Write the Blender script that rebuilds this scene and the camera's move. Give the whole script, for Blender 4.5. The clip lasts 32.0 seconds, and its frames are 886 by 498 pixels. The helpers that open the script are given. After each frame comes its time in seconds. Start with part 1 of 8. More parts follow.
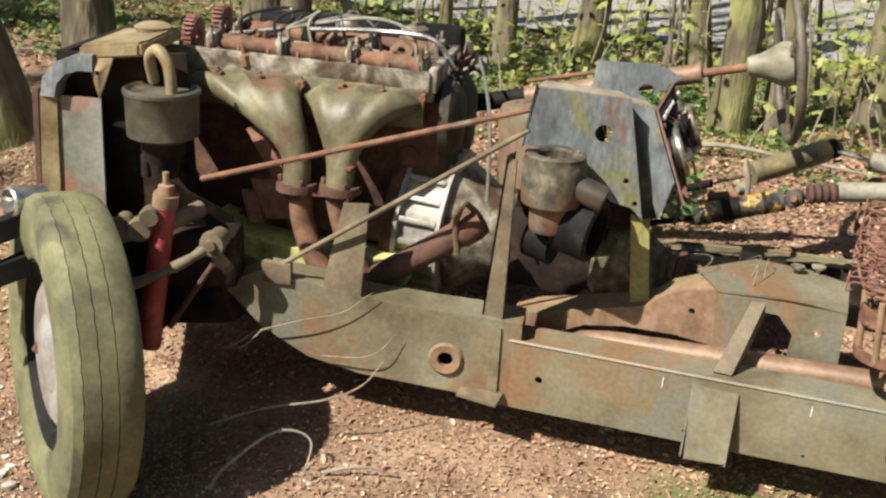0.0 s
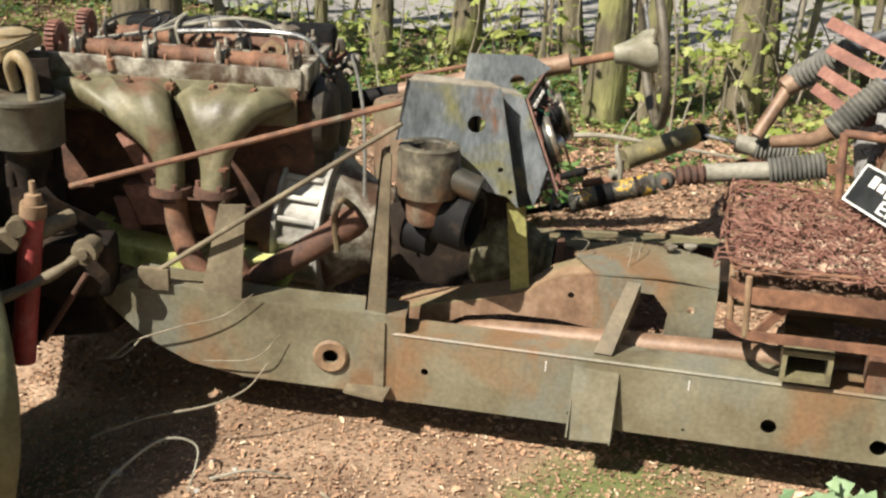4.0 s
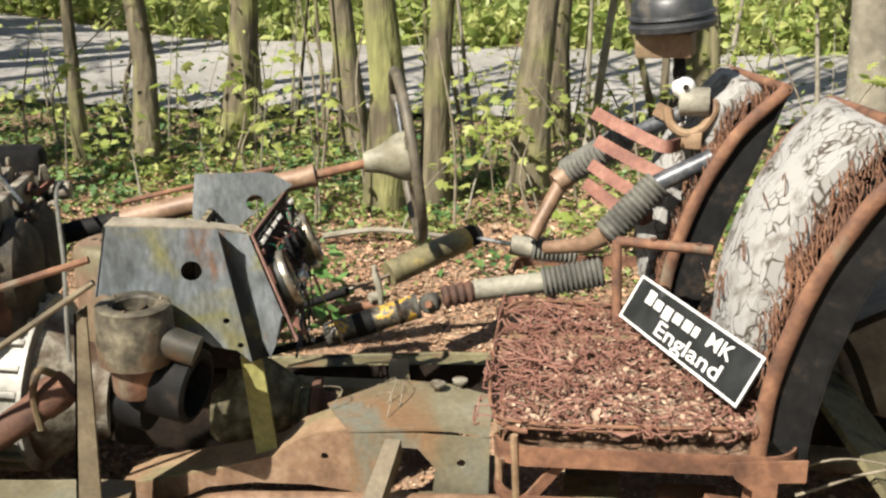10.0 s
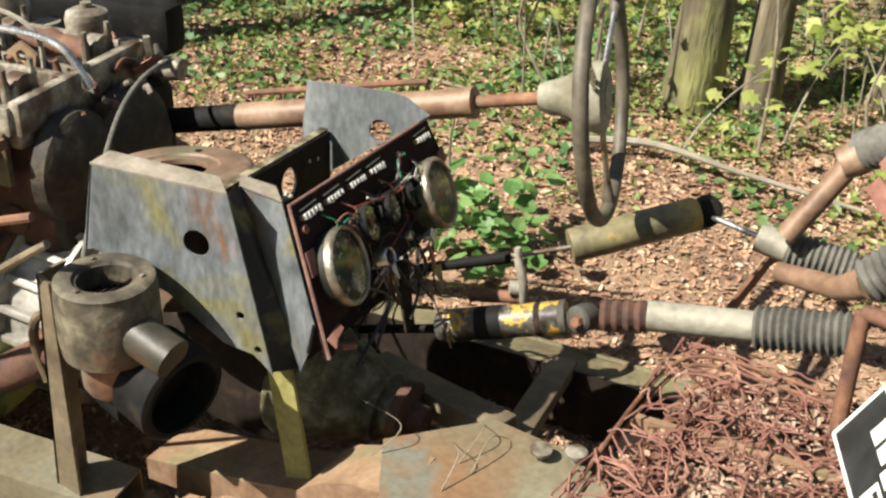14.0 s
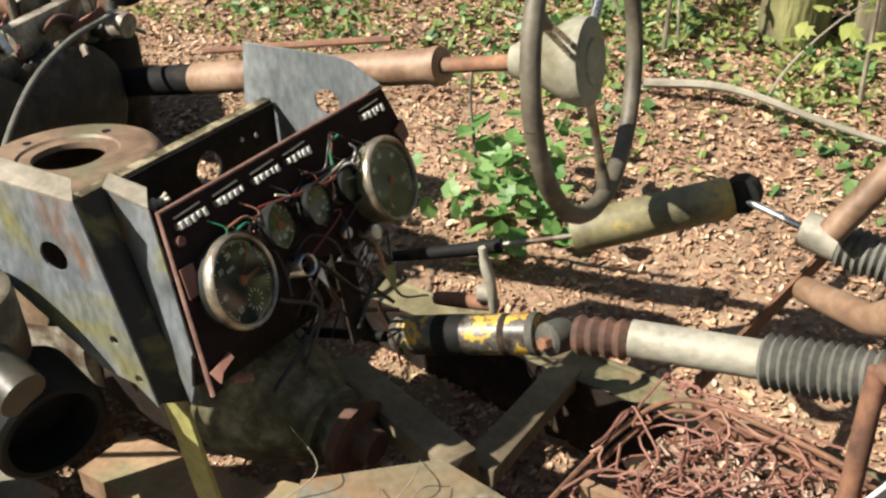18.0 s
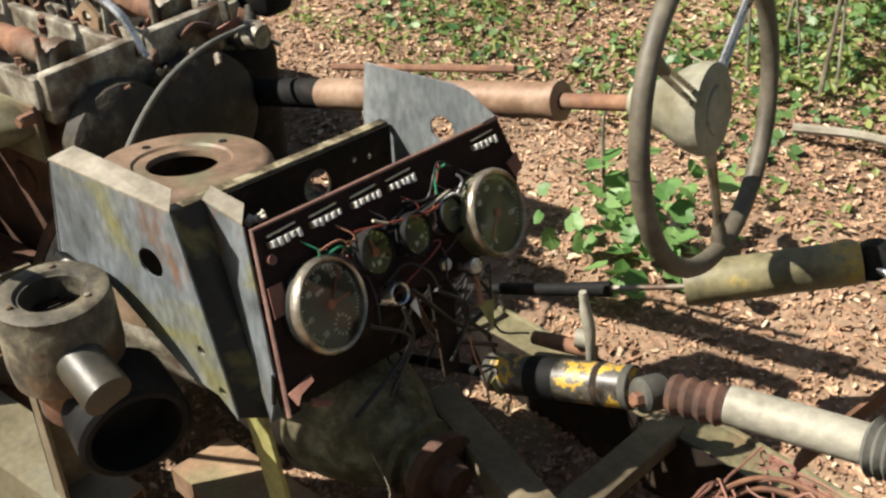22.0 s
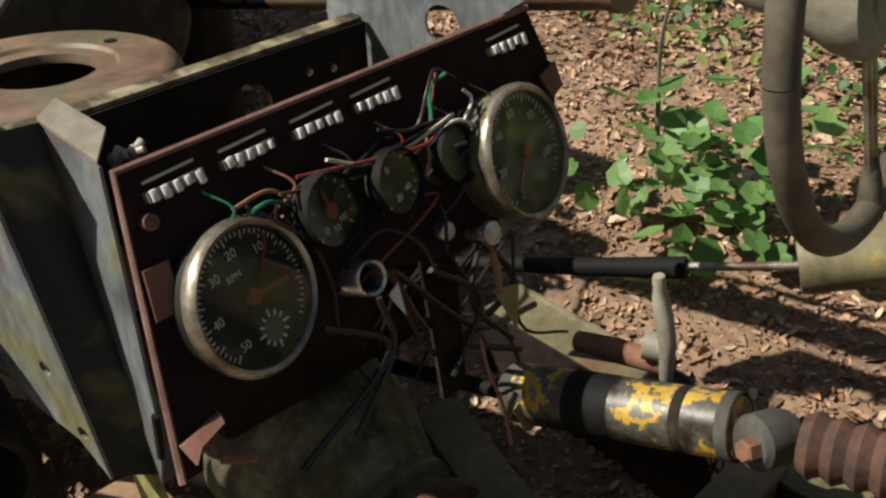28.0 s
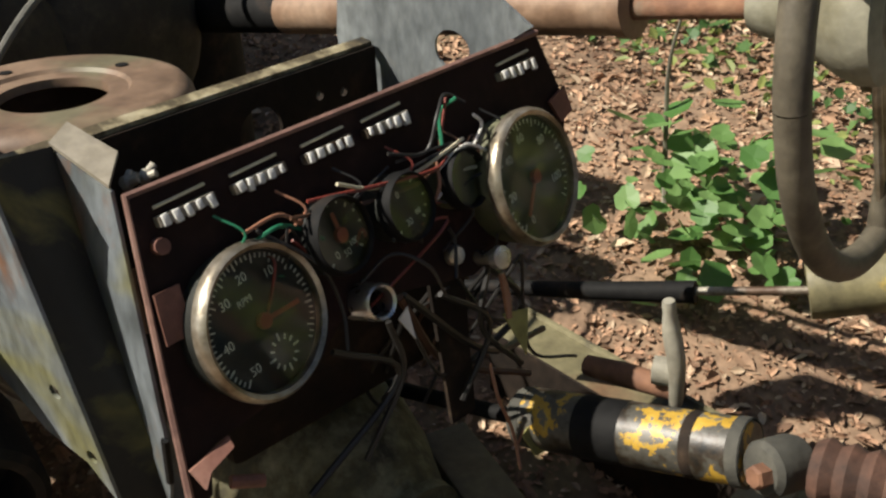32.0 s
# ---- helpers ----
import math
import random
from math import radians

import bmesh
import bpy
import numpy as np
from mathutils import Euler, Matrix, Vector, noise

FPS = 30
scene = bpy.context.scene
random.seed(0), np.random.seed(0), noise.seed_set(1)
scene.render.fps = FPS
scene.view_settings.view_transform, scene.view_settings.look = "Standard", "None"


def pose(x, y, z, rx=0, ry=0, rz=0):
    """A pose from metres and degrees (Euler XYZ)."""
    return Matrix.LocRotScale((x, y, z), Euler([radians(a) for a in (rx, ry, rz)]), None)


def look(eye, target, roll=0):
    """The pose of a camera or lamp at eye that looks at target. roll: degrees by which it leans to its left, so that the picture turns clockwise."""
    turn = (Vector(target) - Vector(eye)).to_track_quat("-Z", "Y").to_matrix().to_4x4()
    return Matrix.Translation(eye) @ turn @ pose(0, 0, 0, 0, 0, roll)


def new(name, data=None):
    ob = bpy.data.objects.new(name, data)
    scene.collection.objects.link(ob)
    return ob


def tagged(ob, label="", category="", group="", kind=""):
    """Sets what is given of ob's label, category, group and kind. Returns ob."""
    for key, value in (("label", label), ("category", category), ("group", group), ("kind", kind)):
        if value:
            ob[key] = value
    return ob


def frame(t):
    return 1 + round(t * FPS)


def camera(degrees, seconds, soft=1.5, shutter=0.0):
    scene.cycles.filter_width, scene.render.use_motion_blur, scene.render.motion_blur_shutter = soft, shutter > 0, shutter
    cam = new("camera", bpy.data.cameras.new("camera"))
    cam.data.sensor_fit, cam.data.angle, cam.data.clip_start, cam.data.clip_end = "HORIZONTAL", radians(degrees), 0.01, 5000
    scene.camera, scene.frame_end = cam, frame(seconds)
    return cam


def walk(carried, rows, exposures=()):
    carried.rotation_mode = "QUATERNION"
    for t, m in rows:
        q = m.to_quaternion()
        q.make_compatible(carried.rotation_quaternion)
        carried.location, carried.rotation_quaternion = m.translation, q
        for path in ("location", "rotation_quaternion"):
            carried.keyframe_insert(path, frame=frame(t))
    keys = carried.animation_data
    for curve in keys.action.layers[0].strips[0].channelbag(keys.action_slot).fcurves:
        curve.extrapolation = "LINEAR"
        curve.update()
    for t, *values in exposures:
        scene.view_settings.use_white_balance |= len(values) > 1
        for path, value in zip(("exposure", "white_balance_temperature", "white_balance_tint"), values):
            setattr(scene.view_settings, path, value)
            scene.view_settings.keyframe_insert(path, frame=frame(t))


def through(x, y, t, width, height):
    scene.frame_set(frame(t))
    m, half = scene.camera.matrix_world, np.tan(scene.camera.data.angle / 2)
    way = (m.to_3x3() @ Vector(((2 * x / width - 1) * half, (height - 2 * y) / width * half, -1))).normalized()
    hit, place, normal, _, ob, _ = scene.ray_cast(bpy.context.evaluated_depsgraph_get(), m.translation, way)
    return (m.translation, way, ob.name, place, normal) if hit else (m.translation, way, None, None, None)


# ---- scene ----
cam = camera(43.80, 32.0, 2.45)
PATH = [
    (0, pose(1.656, -2.200, 1.369, 69.12, -3.01, 23.66)),
    (0.5, pose(1.619, -2.216, 1.349, 69.34, -3.66, 25.45)),
    (1, pose(1.585, -2.230, 1.344, 69.28, -4.11, 26.56)),
    (1.5, pose(1.572, -2.237, 1.342, 69.19, -4.13, 27.38)),
    (2, pose(1.565, -2.235, 1.340, 68.98, -4.40, 28.35)),
    (2.5, pose(1.574, -2.235, 1.342, 69.02, -4.32, 26.68)),
    (3, pose(1.605, -2.227, 1.350, 69.43, -3.87, 22.97)),
    (3.5, pose(1.643, -2.216, 1.351, 69.56, -3.12, 19.94)),
    (5.5, pose(1.839, -2.151, 1.338, 70.32, -0.12, 10.43)),
    (6, pose(1.864, -2.140, 1.339, 70.50, 0.45, 7.49)),
    (6.5, pose(1.883, -2.131, 1.342, 70.62, 1.08, 4.36)),
    (7, pose(1.908, -2.121, 1.342, 70.59, 1.46, 1.37)),
    (7.5, pose(1.935, -2.118, 1.341, 70.60, 1.97, -1.59)),
    (8, pose(1.940, -2.116, 1.356, 71.49, 2.27, -3.21)),
    (8.5, pose(1.945, -2.101, 1.360, 72.64, 2.22, -3.34)),
    (9, pose(1.941, -2.042, 1.391, 73.08, 1.67, 0.67)),
    (9.5, pose(1.894, -1.900, 1.446, 72.40, 1.03, 6.02)),
    (10, pose(1.807, -1.753, 1.443, 72.07, -0.54, 8.21)),
    (10.5, pose(1.764, -1.665, 1.422, 68.11, -1.68, 10.76)),
    (11, pose(1.860, -1.494, 1.445, 66.58, -1.26, 14.92)),
    (11.5, pose(1.998, -1.354, 1.466, 65.76, -0.94, 18.82)),
    (12, pose(2.031, -1.283, 1.476, 65.19, 1.21, 22.20)),
    (12.5, pose(2.026, -1.137, 1.477, 66.21, 0.00, 22.62)),
    (13, pose(1.996, -0.967, 1.489, 64.11, -0.07, 23.01)),
    (13.5, pose(1.967, -0.884, 1.505, 61.63, -1.21, 25.49)),
    (14, pose(2.039, -0.811, 1.490, 61.05, -2.00, 32.78)),
    (14.5, pose(2.162, -0.723, 1.478, 60.53, -1.36, 40.57)),
    (16.5, pose(2.089, -0.532, 1.467, 62.04, 1.21, 42.11)),
    (17, pose(1.992, -0.504, 1.456, 58.44, 1.10, 37.88)),
    (17.5, pose(2.034, -0.429, 1.451, 56.64, 1.77, 38.51)),
    (18, pose(2.099, -0.352, 1.449, 56.16, 2.16, 40.66)),
    (18.5, pose(2.129, -0.331, 1.443, 56.99, 2.32, 44.21)),
    (19, pose(2.140, -0.326, 1.438, 57.30, 1.71, 46.97)),
    (19.5, pose(2.140, -0.339, 1.438, 57.76, 1.25, 49.80)),
    (20, pose(2.132, -0.341, 1.446, 58.68, 1.17, 51.52)),
    (20.5, pose(2.131, -0.309, 1.490, 58.40, 2.23, 51.72)),
    (21, pose(2.141, -0.286, 1.504, 59.15, 2.78, 50.10)),
    (21.5, pose(2.151, -0.282, 1.484, 57.96, 2.90, 50.06)),
    (22, pose(2.119, -0.268, 1.453, 57.17, 2.13, 50.37)),
    (22.5, pose(1.979, -0.156, 1.331, 56.79, 2.40, 50.59)),
    (23, pose(1.896, -0.072, 1.259, 56.36, 3.20, 51.50)),
    (23.5, pose(1.868, -0.051, 1.238, 56.31, 3.33, 51.83)),
    (24, pose(1.853, -0.044, 1.228, 56.29, 2.98, 51.89)),
    (24.5, pose(1.835, -0.025, 1.212, 56.34, 3.34, 51.92)),
    (26.5, pose(1.786, 0.001, 1.174, 55.90, 2.22, 51.08)),
    (27, pose(1.786, -0.000, 1.173, 55.40, 2.01, 51.02)),
    (27.5, pose(1.787, 0.001, 1.172, 55.42, 1.92, 50.98)),
    (28, pose(1.787, 0.003, 1.174, 55.14, 1.92, 50.95)),
    (28.5, pose(1.785, 0.002, 1.176, 55.35, 1.99, 51.05)),
    (29, pose(1.783, -0.002, 1.176, 55.42, 1.99, 50.94)),
    (29.5, pose(1.784, -0.001, 1.176, 55.54, 1.95, 51.04)),
    (30, pose(1.785, 0.000, 1.177, 55.69, 1.94, 51.03)),
    (30.5, pose(1.784, 0.001, 1.178, 55.83, 1.93, 51.05)),
    (31, pose(1.782, 0.001, 1.178, 55.96, 1.96, 51.18)),
    (31.5, pose(1.784, 0.001, 1.176, 55.96, 2.04, 51.23)),
    (32, pose(1.784, 0.001, 1.176, 56.27, 1.95, 51.27)),
]
walk(cam, PATH, exposures=[(0, 1.06), (5.5, 1.08), (9, 1.12), (12, 1.22), (14, 1.24), (16.5, 1.25), (19, 1.26), (22, 1.17), (24, 0.96), (26.5, 0.55), (28, 0.51), (30, 0.64), (32, 0.76)])

# ---------------------------------------------------------------- light
SUN_TO = Vector((-0.37, -0.60, 0.76)).normalized()
world = bpy.data.worlds.new("world")
scene.world = world
world.use_nodes = True
wn = world.node_tree.nodes
sky = wn.new("ShaderNodeTexSky")
sky.sky_type, sky.sun_disc = "NISHITA", False
sky.sun_elevation = math.asin(SUN_TO.z)
sky.sun_rotation = math.atan2(SUN_TO.x, SUN_TO.y)
world.node_tree.links.new(sky.outputs[0], wn["Background"].inputs[0])
wn["Background"].inputs[1].default_value = 0.05
sun = new("sun", bpy.data.lights.new("sun", "SUN"))
sun.data.energy, sun.data.angle, sun.data.color = 5.0, radians(0.6), (1.0, 0.93, 0.82)
sun.matrix_world = look(SUN_TO * 20, (0, 0, 0))


# ---------------------------------------------------------------- materials
def material(name):
    m = bpy.data.materials.new(name)
    m.use_nodes = True
    return m, m.node_tree.nodes, m.node_tree.links, m.node_tree.nodes["Principled BSDF"]


def weathered(name, stops, scale=14.0, rough=0.7, metal=0.0, bump=0.25, fine=90.0, spots=None, spot_scale=5.0,
              spot_at=0.6, island=0.0, coords="Object", grain_by=0.45, stretch=1.0, deep=0.0035, more=None):
    """Colours over a coarse noise, fine grain over it, patches of another colour (rust, algae) by a second noise."""
    m, n, l, b = material(name)
    tc = n.new("ShaderNodeTexCoord")
    big, small = n.new("ShaderNodeTexNoise"), n.new("ShaderNodeTexNoise")
    big.inputs["Scale"].default_value, big.inputs["Detail"].default_value, big.inputs["Roughness"].default_value = scale, 7, 0.65
    small.inputs["Scale"].default_value, small.inputs["Detail"].default_value = fine, 4
    for q in (big, small):
        mp = n.new("ShaderNodeMapping")
        mp.inputs["Scale"].default_value = (1, 1, stretch)
        l.new(tc.outputs[coords], mp.inputs["Vector"])
        l.new(mp.outputs[0], q.inputs["Vector"])
    ramp = n.new("ShaderNodeValToRGB")
    while len(ramp.color_ramp.elements) < len(stops):
        ramp.color_ramp.elements.new(0.5)
    for e, (at, c) in zip(ramp.color_ramp.elements, stops):
        e.position, e.color = at, (*c, 1)
    l.new(big.outputs["Fac"], ramp.inputs[0])
    out = ramp.outputs[0]
    if spots:
        sp, sr, mx = n.new("ShaderNodeTexNoise"), n.new("ShaderNodeMapRange"), n.new("ShaderNodeMix")
        sp.inputs["Scale"].default_value, sp.inputs["Detail"].default_value = spot_scale, 6
        sp.inputs["Distortion"].default_value = 0.6
        l.new(tc.outputs[coords], sp.inputs["Vector"])
        sr.inputs["From Min"].default_value, sr.inputs["From Max"].default_value = spot_at - 0.07, spot_at + 0.09
        l.new(sp.outputs["Fac"], sr.inputs["Value"])
        mx.data_type = "RGBA"
        l.new(sr.outputs[0], mx.inputs["Factor"])
        l.new(out, mx.inputs["A"])
        mx.inputs["B"].default_value = (*spots, 1)
        out = mx.outputs["Result"]
    if more:
        sp, sr, mx = n.new("ShaderNodeTexNoise"), n.new("ShaderNodeMapRange"), n.new("ShaderNodeMix")
        sp.inputs["Scale"].default_value, sp.inputs["Detail"].default_value, sp.inputs["Roughness"].default_value = more[1], 8, 0.7
        sh = n.new("ShaderNodeMapping")
        sh.inputs["Location"].default_value, sh.inputs["Scale"].default_value = (3.1, 1.7, 5.3), (1, 1, 0.5)
        l.new(tc.outputs[coords], sh.inputs["Vector"])
        l.new(sh.outputs[0], sp.inputs["Vector"])
        sr.inputs["From Min"].default_value, sr.inputs["From Max"].default_value = more[2] - 0.04, more[2] + 0.06
        l.new(sp.outputs["Fac"], sr.inputs["Value"])
        mx.data_type = "RGBA"
        l.new(sr.outputs[0], mx.inputs["Factor"])
        l.new(out, mx.inputs["A"])
        mx.inputs["B"].default_value = (*more[0], 1)
        out = mx.outputs["Result"]
    grain = n.new("ShaderNodeMix")
    grain.data_type, grain.blend_type = "RGBA", "MULTIPLY"
    gr = n.new("ShaderNodeMapRange")
    gr.inputs["From Min"].default_value, gr.inputs["From Max"].default_value = 0.3, 0.7
    gr.inputs["To Min"].default_value, gr.inputs["To Max"].default_value = 0.62, 1.25
    l.new(small.outputs["Fac"], gr.inputs["Value"])
    grain.inputs["Factor"].default_value = grain_by
    l.new(out, grain.inputs["A"])
    l.new(gr.outputs[0], grain.inputs["B"])
    out = grain.outputs["Result"]
    if island:
        geo, hs, mr = n.new("ShaderNodeNewGeometry"), n.new("ShaderNodeHueSaturation"), n.new("ShaderNodeMapRange")
        mr.inputs["To Min"].default_value, mr.inputs["To Max"].default_value = 1 - island, 1 + island
        l.new(geo.outputs["Random Per Island"], mr.inputs["Value"])
        l.new(mr.outputs[0], hs.inputs["Value"])
        l.new(out, hs.inputs["Color"])
        out = hs.outputs[0]
    l.new(out, b.inputs["Base Color"])
    b.inputs["Metallic"].default_value = metal
    rr = n.new("ShaderNodeMapRange")
    rr.inputs["To Min"].default_value, rr.inputs["To Max"].default_value = max(rough - 0.18, 0.05), min(rough + 0.18, 1)
    l.new(big.outputs["Fac"], rr.inputs["Value"])
    l.new(rr.outputs[0], b.inputs["Roughness"])
    if bump:
        add, bp = n.new("ShaderNodeMath"), n.new("ShaderNodeBump")
        l.new(big.outputs["Fac"], add.inputs[0])
        add.operation = "MULTIPLY_ADD"
        add.inputs[1].default_value = 1.0
        l.new(small.outputs["Fac"], add.inputs[2])
        bp.inputs["Strength"].default_value, bp.inputs["Distance"].default_value = bump, deep
        l.new(add.outputs[0], bp.inputs["Height"])
        l.new(bp.outputs[0], b.inputs["Normal"])
    return m


RUST = weathered("rust", [(0.25, (0.040, 0.020, 0.013)), (0.45, (0.120, 0.056, 0.032)), (0.6, (0.195, 0.095, 0.052)), (0.75, (0.27, 0.155, 0.090))], 16, 0.8, 0.0, 0.25, more=((0.15, 0.125, 0.085), 7.0, 0.60))
RUST_DARK = weathered("rust_dark", [(0.3, (0.030, 0.016, 0.011)), (0.55, (0.095, 0.045, 0.028)), (0.75, (0.19, 0.090, 0.052))], 18, 0.85, 0.0, 0.4)
RUST_PALE = weathered("rust_pale", [(0.25, (0.10, 0.058, 0.034)), (0.5, (0.22, 0.140, 0.080)), (0.75, (0.31, 0.22, 0.135))], 10, 0.75, 0.0, 0.15, spots=(0.15, 0.135, 0.07), spot_at=0.6)
RUST_RED = weathered("rust_red", [(0.25, (0.075, 0.030, 0.022)), (0.5, (0.19, 0.082, 0.058)), (0.75, (0.31, 0.175, 0.13))], 14, 0.75, 0.0, 0.2)
CHASSIS = weathered("chassis_paint", [(0.30, (0.080, 0.066, 0.040)), (0.44, (0.140, 0.124, 0.078)), (0.55, (0.175, 0.160, 0.106)), (0.72, (0.24, 0.222, 0.155))], 4, 0.45, 0.0, 0.06,
                    spots=(0.185, 0.112, 0.060), spot_scale=3.6, spot_at=0.555, more=((0.148, 0.146, 0.112), 4.5, 0.55), grain_by=0.5)
OLIVE = weathered("olive_algae", [(0.28, (0.05, 0.043, 0.022)), (0.5, (0.125, 0.110, 0.056)), (0.72, (0.22, 0.20, 0.115))], 9, 0.75, 0.0, 0.2, spots=(0.12, 0.07, 0.035), spot_scale=6, spot_at=0.58, more=((0.03, 0.026, 0.018), 8.0, 0.57))
MOSS_POST = weathered("lichen_yellow", [(0.3, (0.11, 0.10, 0.035)), (0.5, (0.25, 0.24, 0.08)), (0.7, (0.36, 0.335, 0.155))], 10, 0.8, 0.0, 0.2, spots=(0.15, 0.11, 0.05), spot_at=0.6)
BLUE = weathered("blue_grey_sheet", [(0.30, (0.035, 0.037, 0.036)), (0.40, (0.085, 0.096, 0.100)), (0.53, (0.155, 0.174, 0.186)), (0.72, (0.28, 0.30, 0.30))], 8, 0.40, 0.0, 0.1,
                 spots=(0.17, 0.160, 0.050), spot_scale=6, spot_at=0.55, grain_by=0.8, fine=110, stretch=0.45, more=((0.16, 0.085, 0.05), 7.0, 0.63))
BLUE_PALE = weathered("pale_blue_sheet", [(0.28, (0.055, 0.060, 0.062)), (0.42, (0.125, 0.138, 0.143)), (0.56, (0.20, 0.218, 0.222)), (0.74, (0.30, 0.32, 0.315))], 7, 0.40, 0.0, 0.1, spots=(0.15, 0.10, 0.065), spot_scale=8, spot_at=0.66, grain_by=0.8, fine=110, stretch=0.45)
BLACK = weathered("black_enamel_and_shade", [(0.3, (0.004, 0.004, 0.004)), (0.55, (0.010, 0.010, 0.010)), (0.8, (0.05, 0.035, 0.025))], 20, 0.72, 0.0, 0.1)
# near-black for oily iron and for parts whose shade is put into the colour
SOOT_SHADE = weathered("oily_and_shaded_black_iron", [(0.3, (0.008, 0.007, 0.006)), (0.55, (0.022, 0.016, 0.012)), (0.8, (0.08, 0.052, 0.032))], 14, 0.8, 0.0, 0.25)
GRIME = weathered("greasy_olive_iron", [(0.3, (0.010, 0.008, 0.006)), (0.47, (0.024, 0.019, 0.012)), (0.6, (0.050, 0.040, 0.025)), (0.75, (0.12, 0.10, 0.065))], 22, 0.75, 0.0, 0.5, fine=80)
GEAR = weathered("gearbox_casting", [(0.3, (0.030, 0.026, 0.014)), (0.48, (0.095, 0.085, 0.044)), (0.70, (0.26, 0.245, 0.165))], 26, 0.7, 0.0, 0.5, fine=70, more=((0.035, 0.03, 0.018), 14.0, 0.55))
ALU = weathered("dull_aluminium", [(0.32, (0.06, 0.048, 0.034)), (0.45, (0.19, 0.17, 0.13)), (0.58, (0.34, 0.315, 0.255)), (0.7, (0.50, 0.47, 0.39))], 24, 0.55, 0.25, 0.3, spots=(0.075, 0.044, 0.026), spot_scale=13, spot_at=0.53)
ALU_BRIGHT = weathered("bright_aluminium", [(0.3, (0.15, 0.138, 0.112)), (0.5, (0.29, 0.28, 0.25)), (0.7, (0.43, 0.42, 0.385))], 13, 0.55, 0.2, 0.2, spots=(0.13, 0.085, 0.05), spot_scale=9, spot_at=0.62)
MANIFOLD = weathered("manifold_enamel", [(0.28, (0.050, 0.040, 0.020)), (0.45, (0.105, 0.094, 0.050)), (0.57, (0.150, 0.136, 0.076)), (0.75, (0.24, 0.215, 0.13))], 9, 0.55, 0.0, 0.15, spots=(0.12, 0.062, 0.034), spot_scale=11, spot_at=0.61)
GROOVE = weathered("shaded_groove_with_lichen", [(0.3, (0.006, 0.006, 0.005)), (0.6, (0.014, 0.013, 0.010))], 20, 0.7, 0.0, 0.1, spots=(0.13, 0.115, 0.03), spot_scale=16, spot_at=0.60)
SUMP = weathered("lichen_on_sump", [(0.3, (0.22, 0.23, 0.06)), (0.5, (0.44, 0.45, 0.15)), (0.7, (0.56, 0.55, 0.30))], 9, 0.8, 0.0, 0.15, spots=(0.10, 0.09, 0.04), spot_scale=8, spot_at=0.64)
LIP = weathered("yellowed_bare_edge", [(0.3, (0.020, 0.016, 0.010)), (0.46, (0.095, 0.075, 0.042)), (0.57, (0.30, 0.255, 0.155)), (0.72, (0.46, 0.42, 0.30))], 26, 0.6, 0.1, 0.15)
TAN_EDGE = weathered("tan_grey_edge", [(0.3, (0.075, 0.065, 0.05)), (0.5, (0.21, 0.185, 0.14)), (0.7, (0.30, 0.27, 0.215))], 14, 0.55, 0.1, 0.1)
DRUM_BROWN = weathered("smooth_brown_iron", [(0.3, (0.075, 0.047, 0.030)), (0.5, (0.165, 0.106, 0.068)), (0.7, (0.25, 0.175, 0.115))], 11, 0.6, 0.1, 0.1, spots=(0.13, 0.115, 0.068), spot_scale=9, spot_at=0.57)
COLUMN_BROWN = weathered("brown_column_tube", [(0.3, (0.095, 0.056, 0.034)), (0.5, (0.195, 0.120, 0.074)), (0.7, (0.29, 0.20, 0.135))], 12, 0.55, 0.1, 0.12)
GREY_OLIVE = weathered("grey_olive_paint", [(0.3, (0.020, 0.019, 0.014)), (0.5, (0.055, 0.051, 0.037)), (0.7, (0.12, 0.110, 0.078))], 7, 0.5, 0.0, 0.1, spots=(0.09, 0.055, 0.03), spot_scale=6, spot_at=0.62, more=((0.17, 0.15, 0.10), 9.0, 0.61))
CORRODED = weathered("corroded_casing", [(0.30, (0.018, 0.015, 0.010)), (0.45, (0.060, 0.051, 0.034)), (0.58, (0.12, 0.105, 0.070)), (0.72, (0.21, 0.19, 0.135))], 24, 0.7, 0.0, 0.5, fine=70, spots=(0.115, 0.070, 0.038), spot_scale=9, spot_at=0.58, more=((0.035, 0.032, 0.025), 10.0, 0.57))
OLIVE_BROWN = weathered("olive_brown_iron", [(0.3, (0.05, 0.038, 0.023)), (0.5, (0.12, 0.094, 0.057)), (0.7, (0.20, 0.165, 0.105))], 8, 0.7, 0.0, 0.2)
OCHRE = weathered("ochre_stained_paint", [(0.3, (0.085, 0.055, 0.026)), (0.46, (0.20, 0.145, 0.070)), (0.58, (0.28, 0.215, 0.115)), (0.72, (0.34, 0.29, 0.185))], 9, 0.6, 0.0, 0.15, spots=(0.15, 0.145, 0.12), spot_scale=5, spot_at=0.57)
MAROON = weathered("dark_maroon_rust", [(0.3, (0.018, 0.009, 0.008)), (0.5, (0.050, 0.024, 0.020)), (0.72, (0.105, 0.052, 0.040))], 9, 0.6, 0.0, 0.15)
GREY_RUST = weathered("grey_panel_with_rust", [(0.3, (0.09, 0.09, 0.07)), (0.5, (0.19, 0.195, 0.165)), (0.7, (0.28, 0.285, 0.25))], 6, 0.6, 0.05, 0.08, spots=(0.27, 0.10, 0.05), spot_scale=4, spot_at=0.55)
SEAT_LEAF = weathered("decayed_leaf", [(0.3, (0.17, 0.105, 0.07)), (0.48, (0.28, 0.19, 0.13)), (0.7, (0.42, 0.32, 0.235))], 9, 0.85, 0.0, 0.2, island=0.35)
